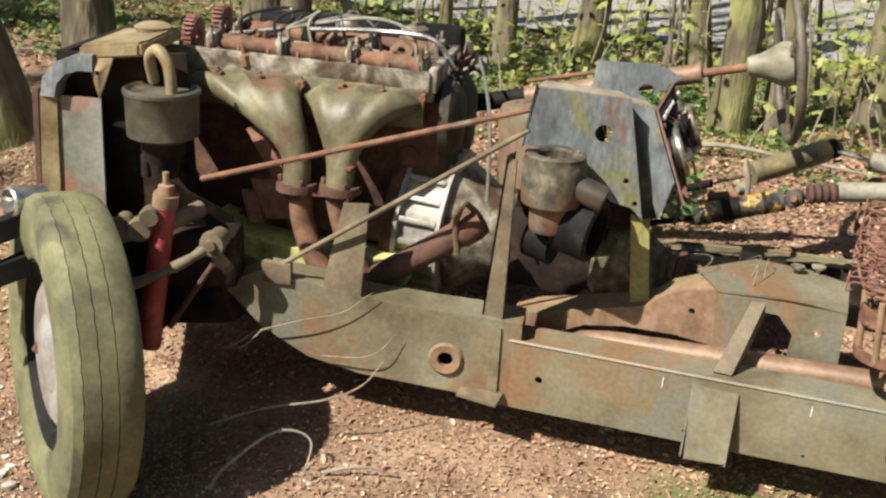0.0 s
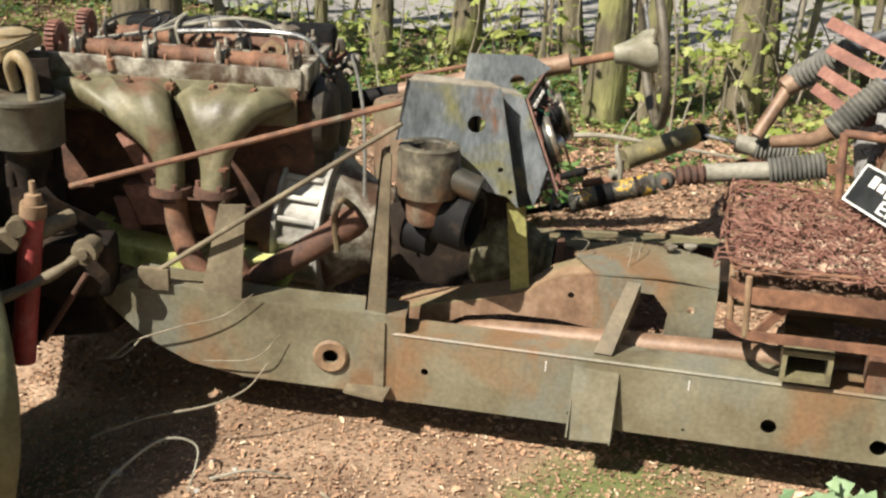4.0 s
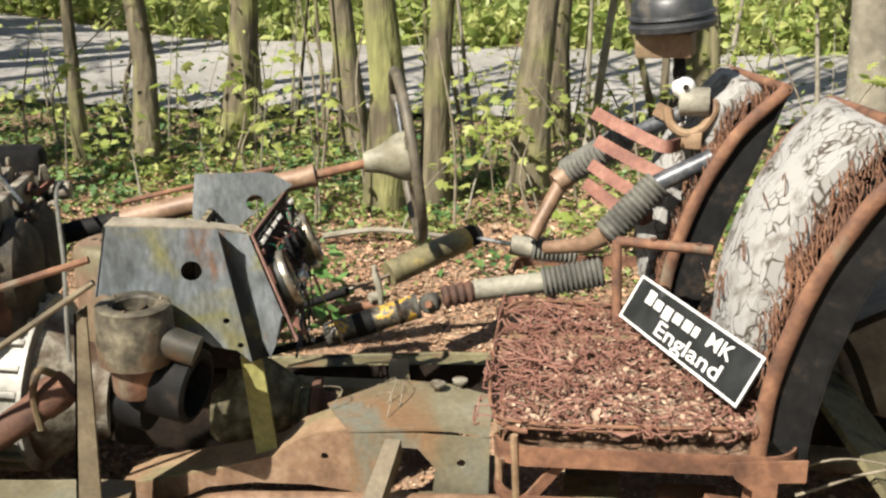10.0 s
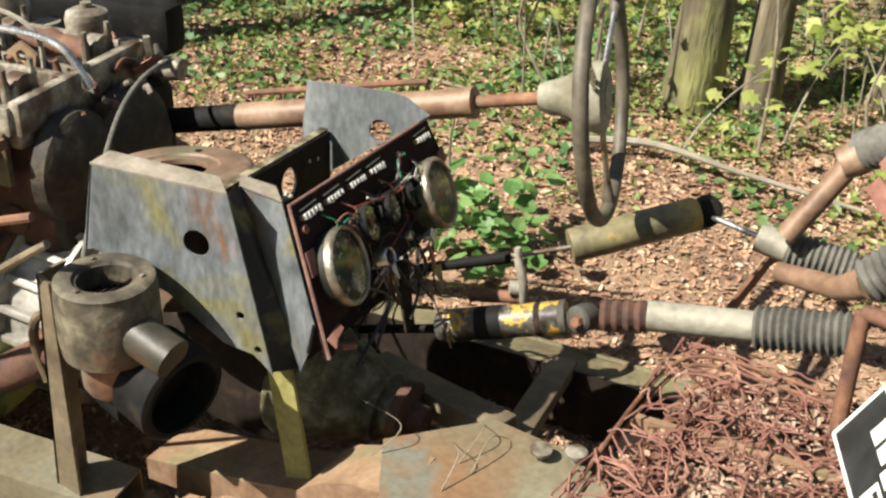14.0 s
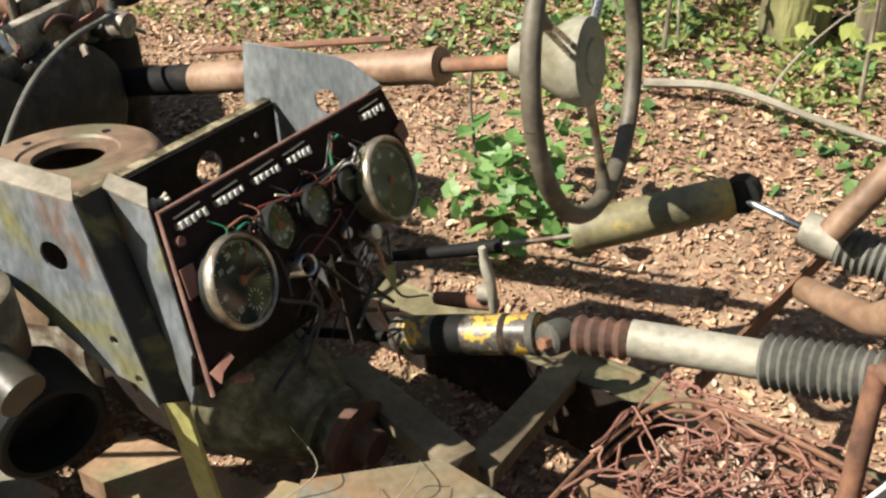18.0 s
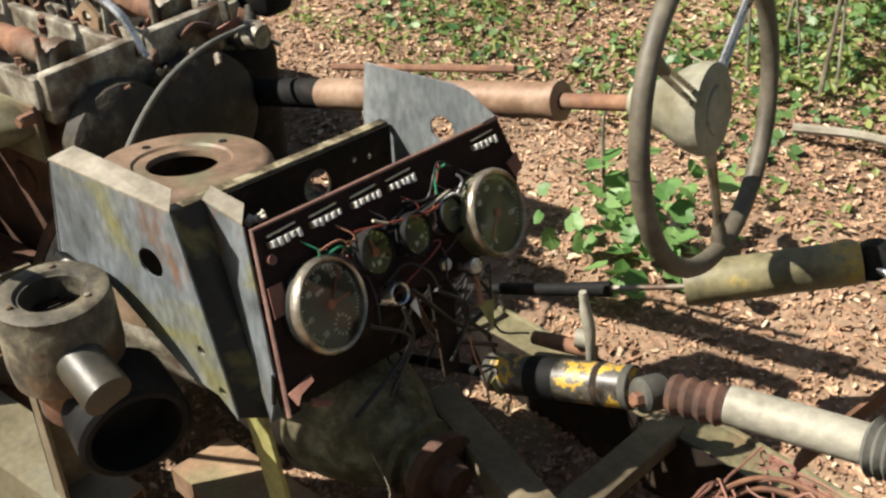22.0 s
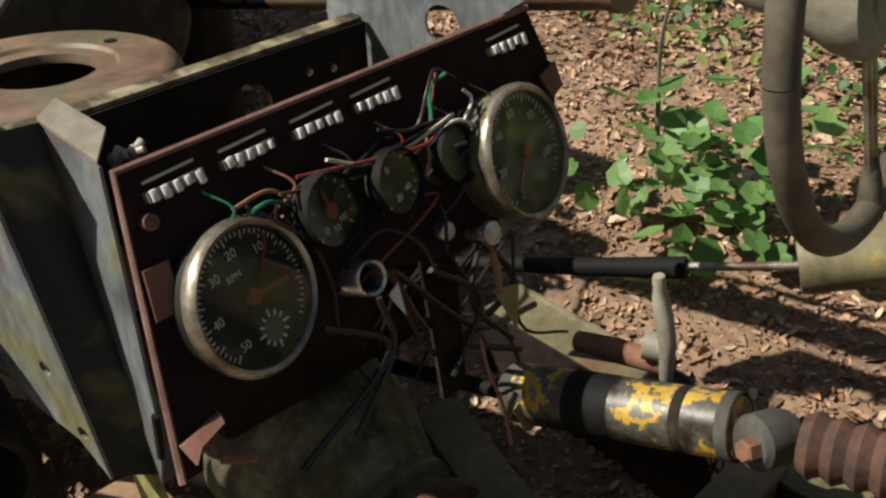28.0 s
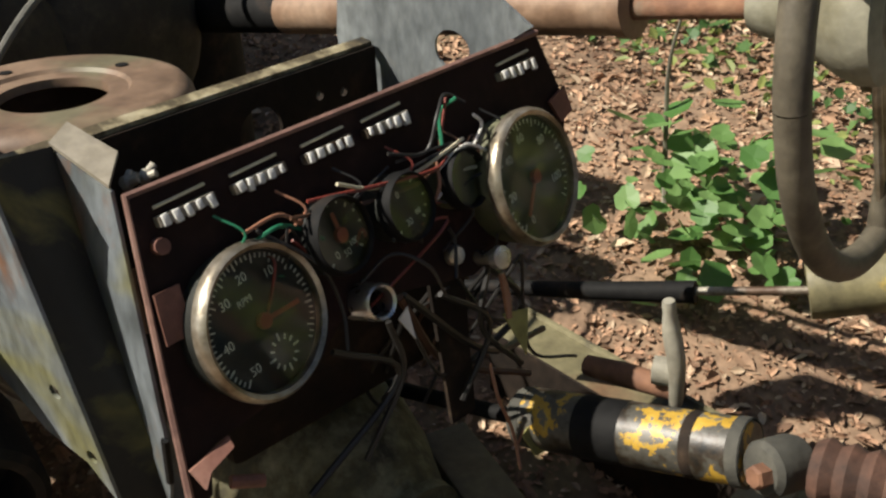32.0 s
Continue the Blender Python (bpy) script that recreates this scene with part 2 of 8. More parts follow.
BOWL = weathered("black_enamel_bowl", [(0.3, (0.012, 0.013, 0.015)), (0.52, (0.03, 0.032, 0.035)), (0.72, (0.12, 0.10, 0.08))], 14, 0.45, 0.0, 0.12)
DARK_CHROME = weathered("blackened_chrome", [(0.3, (0.02, 0.022, 0.025)), (0.5, (0.07, 0.075, 0.085)), (0.7, (0.22, 0.22, 0.21))], 12, 0.42, 0.4, 0.06)
CHROME = weathered("tarnished_chrome", [(0.3, (0.30, 0.28, 0.25)), (0.55, (0.55, 0.54, 0.52)), (0.8, (0.68, 0.67, 0.65))], 30, 0.28, 0.9, 0.1)
BEZEL = weathered("tarnished_bezel", [(0.3, (0.13, 0.10, 0.065)), (0.5, (0.31, 0.27, 0.205)), (0.75, (0.50, 0.47, 0.41))], 40, 0.36, 0.8, 0.15)
HUB_CAP = weathered("dull_hub_cap", [(0.3, (0.22, 0.20, 0.17)), (0.5, (0.38, 0.37, 0.35)), (0.75, (0.52, 0.51, 0.49))], 10, 0.35, 0.45, 0.05, spots=(0.15, 0.09, 0.055), spot_scale=8, spot_at=0.66)
RUBBER = weathered("algae_rubber", [(0.28, (0.045, 0.046, 0.024)), (0.5, (0.125, 0.126, 0.062)), (0.72, (0.20, 0.197, 0.10))], 6, 0.8, 0.0, 0.15, spots=(0.05, 0.047, 0.034), spot_at=0.6)
RUBBER_DARK = weathered("weathered_rubber", [(0.3, (0.022, 0.022, 0.018)), (0.55, (0.055, 0.053, 0.043)), (0.8, (0.12, 0.115, 0.09))], 14, 0.85, 0.0, 0.3)
WHEEL_RIM = weathered("steering_rim", [(0.3, (0.04, 0.033, 0.023)), (0.5, (0.088, 0.075, 0.052)), (0.75, (0.15, 0.13, 0.092))], 18, 0.6, 0.0, 0.2)
HUB_GREY = weathered("grey_bakelite", [(0.3, (0.12, 0.115, 0.080)), (0.5, (0.215, 0.205, 0.150)), (0.75, (0.31, 0.295, 0.225))], 14, 0.6, 0.0, 0.2, spots=(0.10, 0.085, 0.04), spot_at=0.60)
GREY_TUBE = weathered("grey_tube", [(0.3, (0.13, 0.12, 0.09)), (0.5, (0.26, 0.245, 0.195)), (0.75, (0.38, 0.36, 0.29))], 12, 0.6, 0.1, 0.2)
GAITER = weathered("gaiter_rubber", [(0.3, (0.055, 0.055, 0.047)), (0.55, (0.115, 0.112, 0.095)), (0.8, (0.19, 0.185, 0.155))], 18, 0.8, 0.0, 0.25)
SHOCK_YELLOW = weathered("yellow_black_paint", [(0.37, (0.008, 0.008, 0.007)), (0.43, (0.035, 0.024, 0.014)), (0.46, (0.055, 0.052, 0.042)), (0.525, (0.085, 0.08, 0.066)), (0.535, (0.42, 0.25, 0.025)), (0.60, (0.46, 0.30, 0.05)), (0.61, (0.14, 0.13, 0.11))], 24, 0.45, 0.1, 0.15, fine=60)
SHOCK_OLIVE = weathered("dull_yellow_olive_paint", [(0.3, (0.035, 0.032, 0.022)), (0.44, (0.13, 0.115, 0.062)), (0.58, (0.20, 0.175, 0.09)), (0.64, (0.38, 0.27, 0.06)), (0.72, (0.26, 0.20, 0.11))], 11, 0.55, 0.0, 0.15)
SHOCK_RED = weathered("faded_red_paint", [(0.3, (0.17, 0.020, 0.020)), (0.52, (0.32, 0.050, 0.046)), (0.75, (0.42, 0.16, 0.13))], 12, 0.6, 0.0, 0.2)
PANEL_BROWN = weathered("maroon_backing", [(0.3, (0.010, 0.005, 0.0045)), (0.55, (0.022, 0.011, 0.009)), (0.8, (0.055, 0.027, 0.021))], 20, 0.75, 0.0, 0.15)
BOARD_EDGE = weathered("bare_board_edge", [(0.3, (0.10, 0.05, 0.04)), (0.55, (0.20, 0.11, 0.085)), (0.8, (0.30, 0.19, 0.15))], 30, 0.75, 0.0, 0.15)
LITTER_FILL = weathered("leaf_litter_fill", [(0.28, (0.06, 0.034, 0.02)), (0.5, (0.20, 0.12, 0.075)), (0.72, (0.42, 0.31, 0.22))], 45, 0.95, 0.0, 0.8, fine=120)
BARK = weathered("bark", [(0.25, (0.035, 0.028, 0.017)), (0.42, (0.085, 0.070, 0.043)), (0.58, (0.15, 0.128, 0.080)), (0.75, (0.25, 0.222, 0.15))], 7, 0.95, 0.0, 1.0, fine=26, spots=(0.19, 0.19, 0.07), spot_scale=3.0, spot_at=0.56, grain_by=1.0, stretch=0.22, deep=0.02)
BARK_PALE = weathered("pale_bark", [(0.25, (0.10, 0.088, 0.065)), (0.5, (0.21, 0.19, 0.145)), (0.75, (0.36, 0.34, 0.28))], 6, 0.95, 0.0, 0.6, fine=28)
TWIG = weathered("twig_wood", [(0.3, (0.10, 0.08, 0.055)), (0.7, (0.30, 0.26, 0.19))], 20, 0.9, 0.0, 0.3)
SOIL = weathered("woodland_soil", [(0.25, (0.095, 0.058, 0.037)), (0.5, (0.21, 0.137, 0.086)), (0.75, (0.34, 0.242, 0.163))], 4.0, 1.0, 0.0, 1.0, fine=60, spots=(0.10, 0.115, 0.035), spot_scale=1.1, spot_at=0.62, grain_by=0.9)
LEAF_DEAD = weathered("fallen_leaf", [(0.3, (0.155, 0.080, 0.046)), (0.5, (0.30, 0.178, 0.107)), (0.7, (0.42, 0.275, 0.172))], 9, 0.8, 0.0, 0.2, island=0.4)
LEAF_BLEACHED = weathered("bleached_leaf", [(0.3, (0.30, 0.20, 0.125)), (0.5, (0.45, 0.335, 0.225)), (0.7, (0.58, 0.47, 0.34))], 11, 0.75, 0.0, 0.2, island=0.3)
STONE = weathered("pale_flint", [(0.3, (0.24, 0.21, 0.17)), (0.6, (0.50, 0.47, 0.42))], 18, 0.8, 0.0, 0.3, island=0.3)
ROAD = weathered("pale_road", [(0.3, (0.20, 0.188, 0.172)), (0.6, (0.29, 0.277, 0.257))], 1.2, 0.9, 0.0, 0.3, fine=30)
for dark in (BLACK, SOOT_SHADE, PANEL_BROWN):
    dark.node_tree.nodes["Principled BSDF"].inputs["Specular IOR Level"].default_value = 0.15


def leaf_material(name, c1, c2, through=0.5, vary=0.35):
    m, n, l, b = material(name)
    geo, ramp = n.new("ShaderNodeNewGeometry"), n.new("ShaderNodeValToRGB")
    ramp.color_ramp.elements[0].color, ramp.color_ramp.elements[1].color = (*c1, 1), (*c2, 1)
    l.new(geo.outputs["Random Per Island"], ramp.inputs[0])
    l.new(ramp.outputs[0], b.inputs["Base Color"])
    b.inputs["Roughness"].default_value = 0.5
    tr, mix = n.new("ShaderNodeBsdfTranslucent"), n.new("ShaderNodeMixShader")
    l.new(ramp.outputs[0], tr.inputs["Color"])
    mix.inputs[0].default_value = through
    l.new(b.outputs[0], mix.inputs[1])
    l.new(tr.outputs[0], mix.inputs[2])
    l.new(mix.outputs[0], n["Material Output"].inputs["Surface"])
    return m


LEAF_SPRING = leaf_material("spring_leaf", (0.25, 0.32, 0.07), (0.45, 0.48, 0.16), 0.5)
LEAF_FRESH = leaf_material("fresh_leaf", (0.11, 0.17, 0.035), (0.30, 0.345, 0.11), 0.4)
LEAF_BROAD = leaf_material("broad_leaf", (0.08, 0.19, 0.045), (0.20, 0.34, 0.11), 0.4)
LEAF_IVY = leaf_material("ivy_leaf", (0.03, 0.085, 0.022), (0.12, 0.20, 0.06), 0.2)
LEAF_PALE_IVY = leaf_material("pale_ivy_leaf", (0.13, 0.22, 0.11), (0.26, 0.36, 0.20), 0.2)
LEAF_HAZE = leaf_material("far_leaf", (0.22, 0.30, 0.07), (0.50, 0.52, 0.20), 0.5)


def cracked_padding():
    """White flaking foam broken by a net of dark cracks."""
    m, n, l, b = material("flaking_white_padding")
    tc, warp, add = n.new("ShaderNodeTexCoord"), n.new("ShaderNodeTexNoise"), n.new("ShaderNodeMixRGB")
    warp.inputs["Scale"].default_value = 9
    add.blend_type, add.inputs[0].default_value = "ADD", 0.09
    l.new(tc.outputs["Object"], warp.inputs["Vector"])
    tall = n.new("ShaderNodeMapping")
    tall.inputs["Scale"].default_value = (1, 1, 0.42)
    l.new(tc.outputs["Object"], tall.inputs["Vector"])
    l.new(tall.outputs[0], add.inputs[1])
    l.new(warp.outputs["Color"], add.inputs[2])
    vo, ra, no, mx = n.new("ShaderNodeTexVoronoi"), n.new("ShaderNodeValToRGB"), n.new("ShaderNodeTexNoise"), n.new("ShaderNodeMixRGB")
    vo.feature = "DISTANCE_TO_EDGE"
    vo.inputs["Scale"].default_value = 48
    l.new(add.outputs[0], vo.inputs["Vector"])
    ra.color_ramp.elements[0].position, ra.color_ramp.elements[0].color = 0.015, (0.055, 0.042, 0.03, 1)
    ra.color_ramp.elements[1].position, ra.color_ramp.elements[1].color = 0.075, (0.29, 0.285, 0.272, 1)
    thin, tn = n.new("ShaderNodeMath"), n.new("ShaderNodeTexNoise")
    tn.inputs["Scale"].default_value, tn.inputs["Detail"].default_value = 16, 3
    l.new(tc.outputs["Object"], tn.inputs["Vector"])
    thin.operation = "MULTIPLY_ADD"
    thin.inputs[1].default_value = 0.35
    l.new(tn.outputs["Fac"], thin.inputs[0])
    ofs = n.new("ShaderNodeMath")
    ofs.operation = "SUBTRACT"
    ofs.inputs[1].default_value = 0.165
    l.new(vo.outputs["Distance"], thin.inputs[2])
    l.new(thin.outputs[0], ofs.inputs[0])
    l.new(ofs.outputs[0], ra.inputs[0])
    no.inputs["Scale"].default_value, no.inputs["Detail"].default_value = 18, 8
    r2 = n.new("ShaderNodeValToRGB")
    r2.color_ramp.elements[0].position, r2.color_ramp.elements[0].color = 0.33, (0.42, 0.38, 0.33, 1)
    r2.color_ramp.elements[1].position, r2.color_ramp.elements[1].color = 0.47, (1, 1, 1, 1)
    l.new(tc.outputs["Object"], no.inputs["Vector"])
    l.new(no.outputs["Fac"], r2.inputs[0])
    mx.blend_type, mx.inputs[0].default_value = "MULTIPLY", 0.9
    l.new(ra.outputs[0], mx.inputs[1])
    l.new(r2.outputs[0], mx.inputs[2])
    l.new(mx.outputs[0], b.inputs["Base Color"])
    b.inputs["Roughness"].default_value = 0.9
    bp = n.new("ShaderNodeBump")
    bp.inputs["Strength"].default_value, bp.inputs["Distance"].default_value = 0.6, 0.004
    l.new(ra.outputs[0], bp.inputs["Height"])
    l.new(bp.outputs[0], b.inputs["Normal"])
    return m


PADDING = cracked_padding()


def plain(name, c, rough=0.5, metal=0.0):
    m, n, l, b = material(name)
    b.inputs["Base Color"].default_value = (*c, 1)
    b.inputs["Roughness"].default_value, b.inputs["Metallic"].default_value = rough, metal
    return m


WHITE = weathered("white_plastic", [(0.3, (0.55, 0.54, 0.50)), (0.7, (0.74, 0.73, 0.70))], 30, 0.5, 0, 0.05)
WIRE = {k: plain("wire_" + k, c, 0.45) for k, c in dict(black=(0.015, 0.014, 0.013), white=(0.62, 0.6, 0.56), red=(0.16, 0.03, 0.02),
        green=(0.015, 0.14, 0.07), brown=(0.07, 0.032, 0.018), copper=(0.24, 0.11, 0.065), cream=(0.5, 0.46, 0.33)).items()}
DIAL = weathered("dial_black", [(0.35, (0.005, 0.006, 0.005)), (0.6, (0.015, 0.017, 0.013)), (0.8, (0.07, 0.072, 0.055))], 18, 0.6, 0, 0.03)
DIAL_ALGAE = weathered("dial_algae", [(0.3, (0.025, 0.028, 0.015)), (0.55, (0.075, 0.078, 0.042)), (0.8, (0.15, 0.145, 0.09))], 14, 0.6, 0, 0.05)
DIAL_MARK = plain("dial_marking", (0.8, 0.8, 0.74), 0.6)
NEEDLE = plain("needle_orange", (0.35, 0.10, 0.05), 0.6)
SIGN_BLACK = weathered("sign_black", [(0.3, (0.010, 0.011, 0.011)), (0.7, (0.03, 0.032, 0.032))], 12, 0.4, 0, 0.05, spots=(0.14, 0.16, 0.15), spot_scale=9, spot_at=0.68)
SIGN_WHITE = weathered("sign_white", [(0.3, (0.55, 0.54, 0.5)), (0.7, (0.78, 0.77, 0.74))], 25, 0.5, 0, 0.05)

glass, gn, gl, gb = material("dial_glass")
gb.inputs["Transmission Weight"].default_value, gb.inputs["Roughness"].default_value, gb.inputs["IOR"].default_value = 1.0, 0.03, 1.3
gb.inputs["Base Color"].default_value = (0.86, 0.88, 0.80, 1)


# ---------------------------------------------------------------- mesh tools
def mesh_ob(name, bm, mat, smooth=False):
    me = bpy.data.meshes.new(name)
    bmesh.ops.recalc_face_normals(bm, faces=bm.faces[:])
    bm.to_mesh(me)
    bm.free()
    for m in (mat if isinstance(mat, (list, tuple)) else [mat]):
        me.materials.append(m)
    if smooth:
        for p in me.polygons:
            p.use_smooth = True
        me.set_sharp_from_angle(angle=radians(38))
    return new(name, me)


def part(name, bm, mat, parent, label="", smooth=True):
    ob = mesh_ob(name, bm, mat, smooth)
    ob.parent = parent
    ob.matrix_parent_inverse = parent.matrix_world.inverted() if parent.parent is None else (parent.parent.matrix_world @ parent.matrix_parent_inverse @ parent.matrix_basis).inverted()
    return tagged(ob, label)


def thing(name, at, label, category, group="", kind=""):
    e = new(name)
    e.empty_display_size = 0.05
    e.matrix_world = Matrix.Translation(at)
    e.location = at
    bpy.context.view_layer.update()
    return tagged(e, label, category, group, kind)


def single(name, bm, mat, label, category, group="", kind="", smooth=True):
    return tagged(mesh_ob(name, bm, mat, smooth), label, category, group, kind)


def V(*a):
    return Vector(a)


def P(u, v, z):
    """Place in the front half of the chassis: u forward along the rail, v inward across it."""
    return Vector((0.93 - 0.972 * u - 0.235 * v, -0.235 * u + 0.972 * v, z))


def side_of(d):
    d = d.normalized()
    a = d.cross(Vector((0, 0, 1)))
    if a.length < 1e-3:
        a = Vector((1, 0, 0))
    a.normalize()
    return a, a.cross(d).normalized()


def tube(bm, pts, r, seg=10, caps=True, flat=1.0):
    """A swept round bar; r one radius or one for each point."""
    pts = [Vector(p) for p in pts]
    rs = r if isinstance(r, (list, tuple)) else [r] * len(pts)
    rings, a = [], None
    for i, p in enumerate(pts):
        d = (pts[min(i + 1, len(pts) - 1)] - pts[max(i - 1, 0)]).normalized()
        if a is None:
            a = side_of(d)[0]
        a = (a - d * a.dot(d)).normalized()
        b = d.cross(a)
        rings.append([bm.verts.new(p + rs[i] * (math.cos(t) * a + flat * math.sin(t) * b)) for t in (2 * math.pi * k / seg for k in range(seg))])
    for A, B in zip(rings, rings[1:]):
        for k in range(seg):
            bm.faces.new((A[k], A[(k + 1) % seg], B[(k + 1) % seg], B[k]))
    if caps:
        bm.faces.new(rings[0])
        bm.faces.new(rings[-1][::-1])
    return bm


def lathe(bm, base, axis, profile, seg=28, close=False):
    """A body of revolution: profile of (radius, height along the axis from base)."""
    base, d = Vector(base), Vector(axis).normalized()
    a, b = side_of(d)
    rings = []
    for r, h in profile:
        if r < 1e-5:
            rings.append([bm.verts.new(base + d * h)])
        else:
            rings.append([bm.verts.new(base + d * h + r * (math.cos(t) * a + math.sin(t) * b)) for t in (2 * math.pi * k / seg for k in range(seg))])
    pairs = list(zip(rings, rings[1:])) + ([(rings[-1], rings[0])] if close else [])
    for A, B in pairs:
        for k in range(seg):
            j = (k + 1) % seg
            if len(A) == 1 and len(B) == 1:
                continue
            if len(A) == 1:
                bm.faces.new((A[0], B[j], B[k]))
            elif len(B) == 1:
                bm.faces.new((A[k], A[j], B[0]))
            else:
                bm.faces.new((A[k], A[j], B[j], B[k]))
    return bm


def slab(bm, pts, thick, holes=()):
    """A flat plate from its outline, thickened along the vector thick; holes are lists of points in the same plane."""
    th = Vector(thick)
    loops = [[Vector(p) for p in pts]] + [[Vector(p) for p in h] for h in holes]
    fronts, backs, edges = [], [], []
    for lp in loops:
        fronts.append([bm.verts.new(p) for p in lp])
        backs.append([bm.verts.new(p + th) for p in lp])
    if len(loops) == 1:
        bm.faces.new(fronts[0])
        bm.faces.new(backs[0][::-1])
    else:
        for group in (fronts, backs):
            es = [bm.edges.new((vs[i], vs[(i + 1) % len(vs)])) for vs in group for i in range(len(vs))]
            bmesh.ops.triangle_fill(bm, use_beauty=True, use_dissolve=False, edges=es)
    for f, b in zip(fronts, backs):
        k = len(f)
        for i in range(k):
            bm.faces.new((f[i], f[(i + 1) % k], b[(i + 1) % k], b[i]))
    return bm


def beam(bm, p, q, w, h, up=(0, 0, 1), bevel=0.0):
    """A bar of section w (across) by h (along up) from p to q."""
    p, q = Vector(p), Vector(q)
    d = (q - p).normalized()
    a = d.cross(Vector(up)).normalized()
    b = a.cross(d).normalized()
    c = [(-w / 2, -h / 2), (w / 2, -h / 2), (w / 2, h / 2), (-w / 2, h / 2)]
    A = [bm.verts.new(p + a * x + b * y) for x, y in c]
    B = [bm.verts.new(q + a * x + b * y) for x, y in c]
    fs = [bm.faces.new(A), bm.faces.new(B[::-1])] + [bm.faces.new((A[i], A[(i + 1) % 4], B[(i + 1) % 4], B[i])) for i in range(4)]
    if bevel:
        es = list({e for f in fs for e in f.edges})
        bmesh.ops.bevel(bm, geom=es, offset=bevel, segments=2, profile=0.5, affect="EDGES")
    return bm


def ring_pts(c, a, b, r, n=24, r2=None):
    c, a, b = Vector(c), Vector(a).normalized(), Vector(b).normalized()
    return [c + r * math.cos(2 * math.pi * k / n) * a + (r2 or r) * math.sin(2 * math.pi * k / n) * b for k in range(n)]


def hexbolt(bm, at, axis, r=0.008, h=0.007):
    return lathe(bm, at, axis, [(0, 0), (r, 0), (r, h), (r * 0.8, h * 1.2), (0, h * 1.2)], 6)


def curve_pts(pts, n=8):
    """A smooth line through pts."""
    pts = [Vector(p) for p in pts]
    ext = [2 * pts[0] - pts[1]] + pts + [2 * pts[-1] - pts[-2]]
    out = []
    for i in range(1, len(ext) - 2):
        p0, p1, p2, p3 = ext[i - 1:i + 3]
        for k in range(n):
            t = k / n
            out.append(0.5 * ((2 * p1) + (p2 - p0) * t + (2 * p0 - 5 * p1 + 4 * p2 - p3) * t * t + (3 * p1 - p0 - 3 * p2 + p3) * t ** 3))
    return out + [pts[-1]]


B = bmesh.new


# ---------------------------------------------------------------- ground
def sm(x):
    x = min(max(x, 0.0), 1.0)
    return x * x * (3 - 2 * x)


def height(x, y):
    h = -0.03 + 0.33 * sm((y + 0.3) / 1.8) + 0.012 * max(0.0, y - 1.5)
    h -= 0.11 * sm((0.55 - x) / 0.6) * sm((0.5 - y) / 0.6)
    h += 0.22 * sm((-0.9 - x) / 2.5) * sm((y + 0.3) / 1.5) + 0.06 * max(0.0, -3.0 - x) * sm(y / 4)
    h += 0.02 * noise.noise(Vector((x * 1.3, y * 1.3, 0))) + 0.008 * noise.noise(Vector((x * 6, y * 6, 3)))
    return h


def axis_steps(lo, hi, fine_lo, fine_hi, step):
    out, x, d = [], fine_lo, step
    while x <= fine_hi:
        out.append(x)
        x += step
    while x < hi:
        d *= 1.25
        x += d
        out.append(x)
    x, d = fine_lo, step
    while x > lo:
        d *= 1.25
        x -= d
        out.insert(0, x)
    return out


bm = B()
gx, gy = axis_steps(-60, 60, -1.6, 4.2, 0.045), axis_steps(-60, 60, -1.2, 3.4, 0.045)
rows = [[bm.verts.new((x, y, height(x, y) if abs(x) < 20 and -10 < y < 22 else height(min(max(x, -20), 20), min(max(y, -10), 22)))) for x in gx] for y in gy]
for a, b in zip(rows, rows[1:]):
    for i in range(len(gx) - 1):
        bm.faces.new((a[i], a[i + 1], b[i + 1], b[i]))
single("ground", bm, SOIL, "brown woodland soil strewn with leaf litter", "ground", kind="structure")

rnd = random.Random(7)


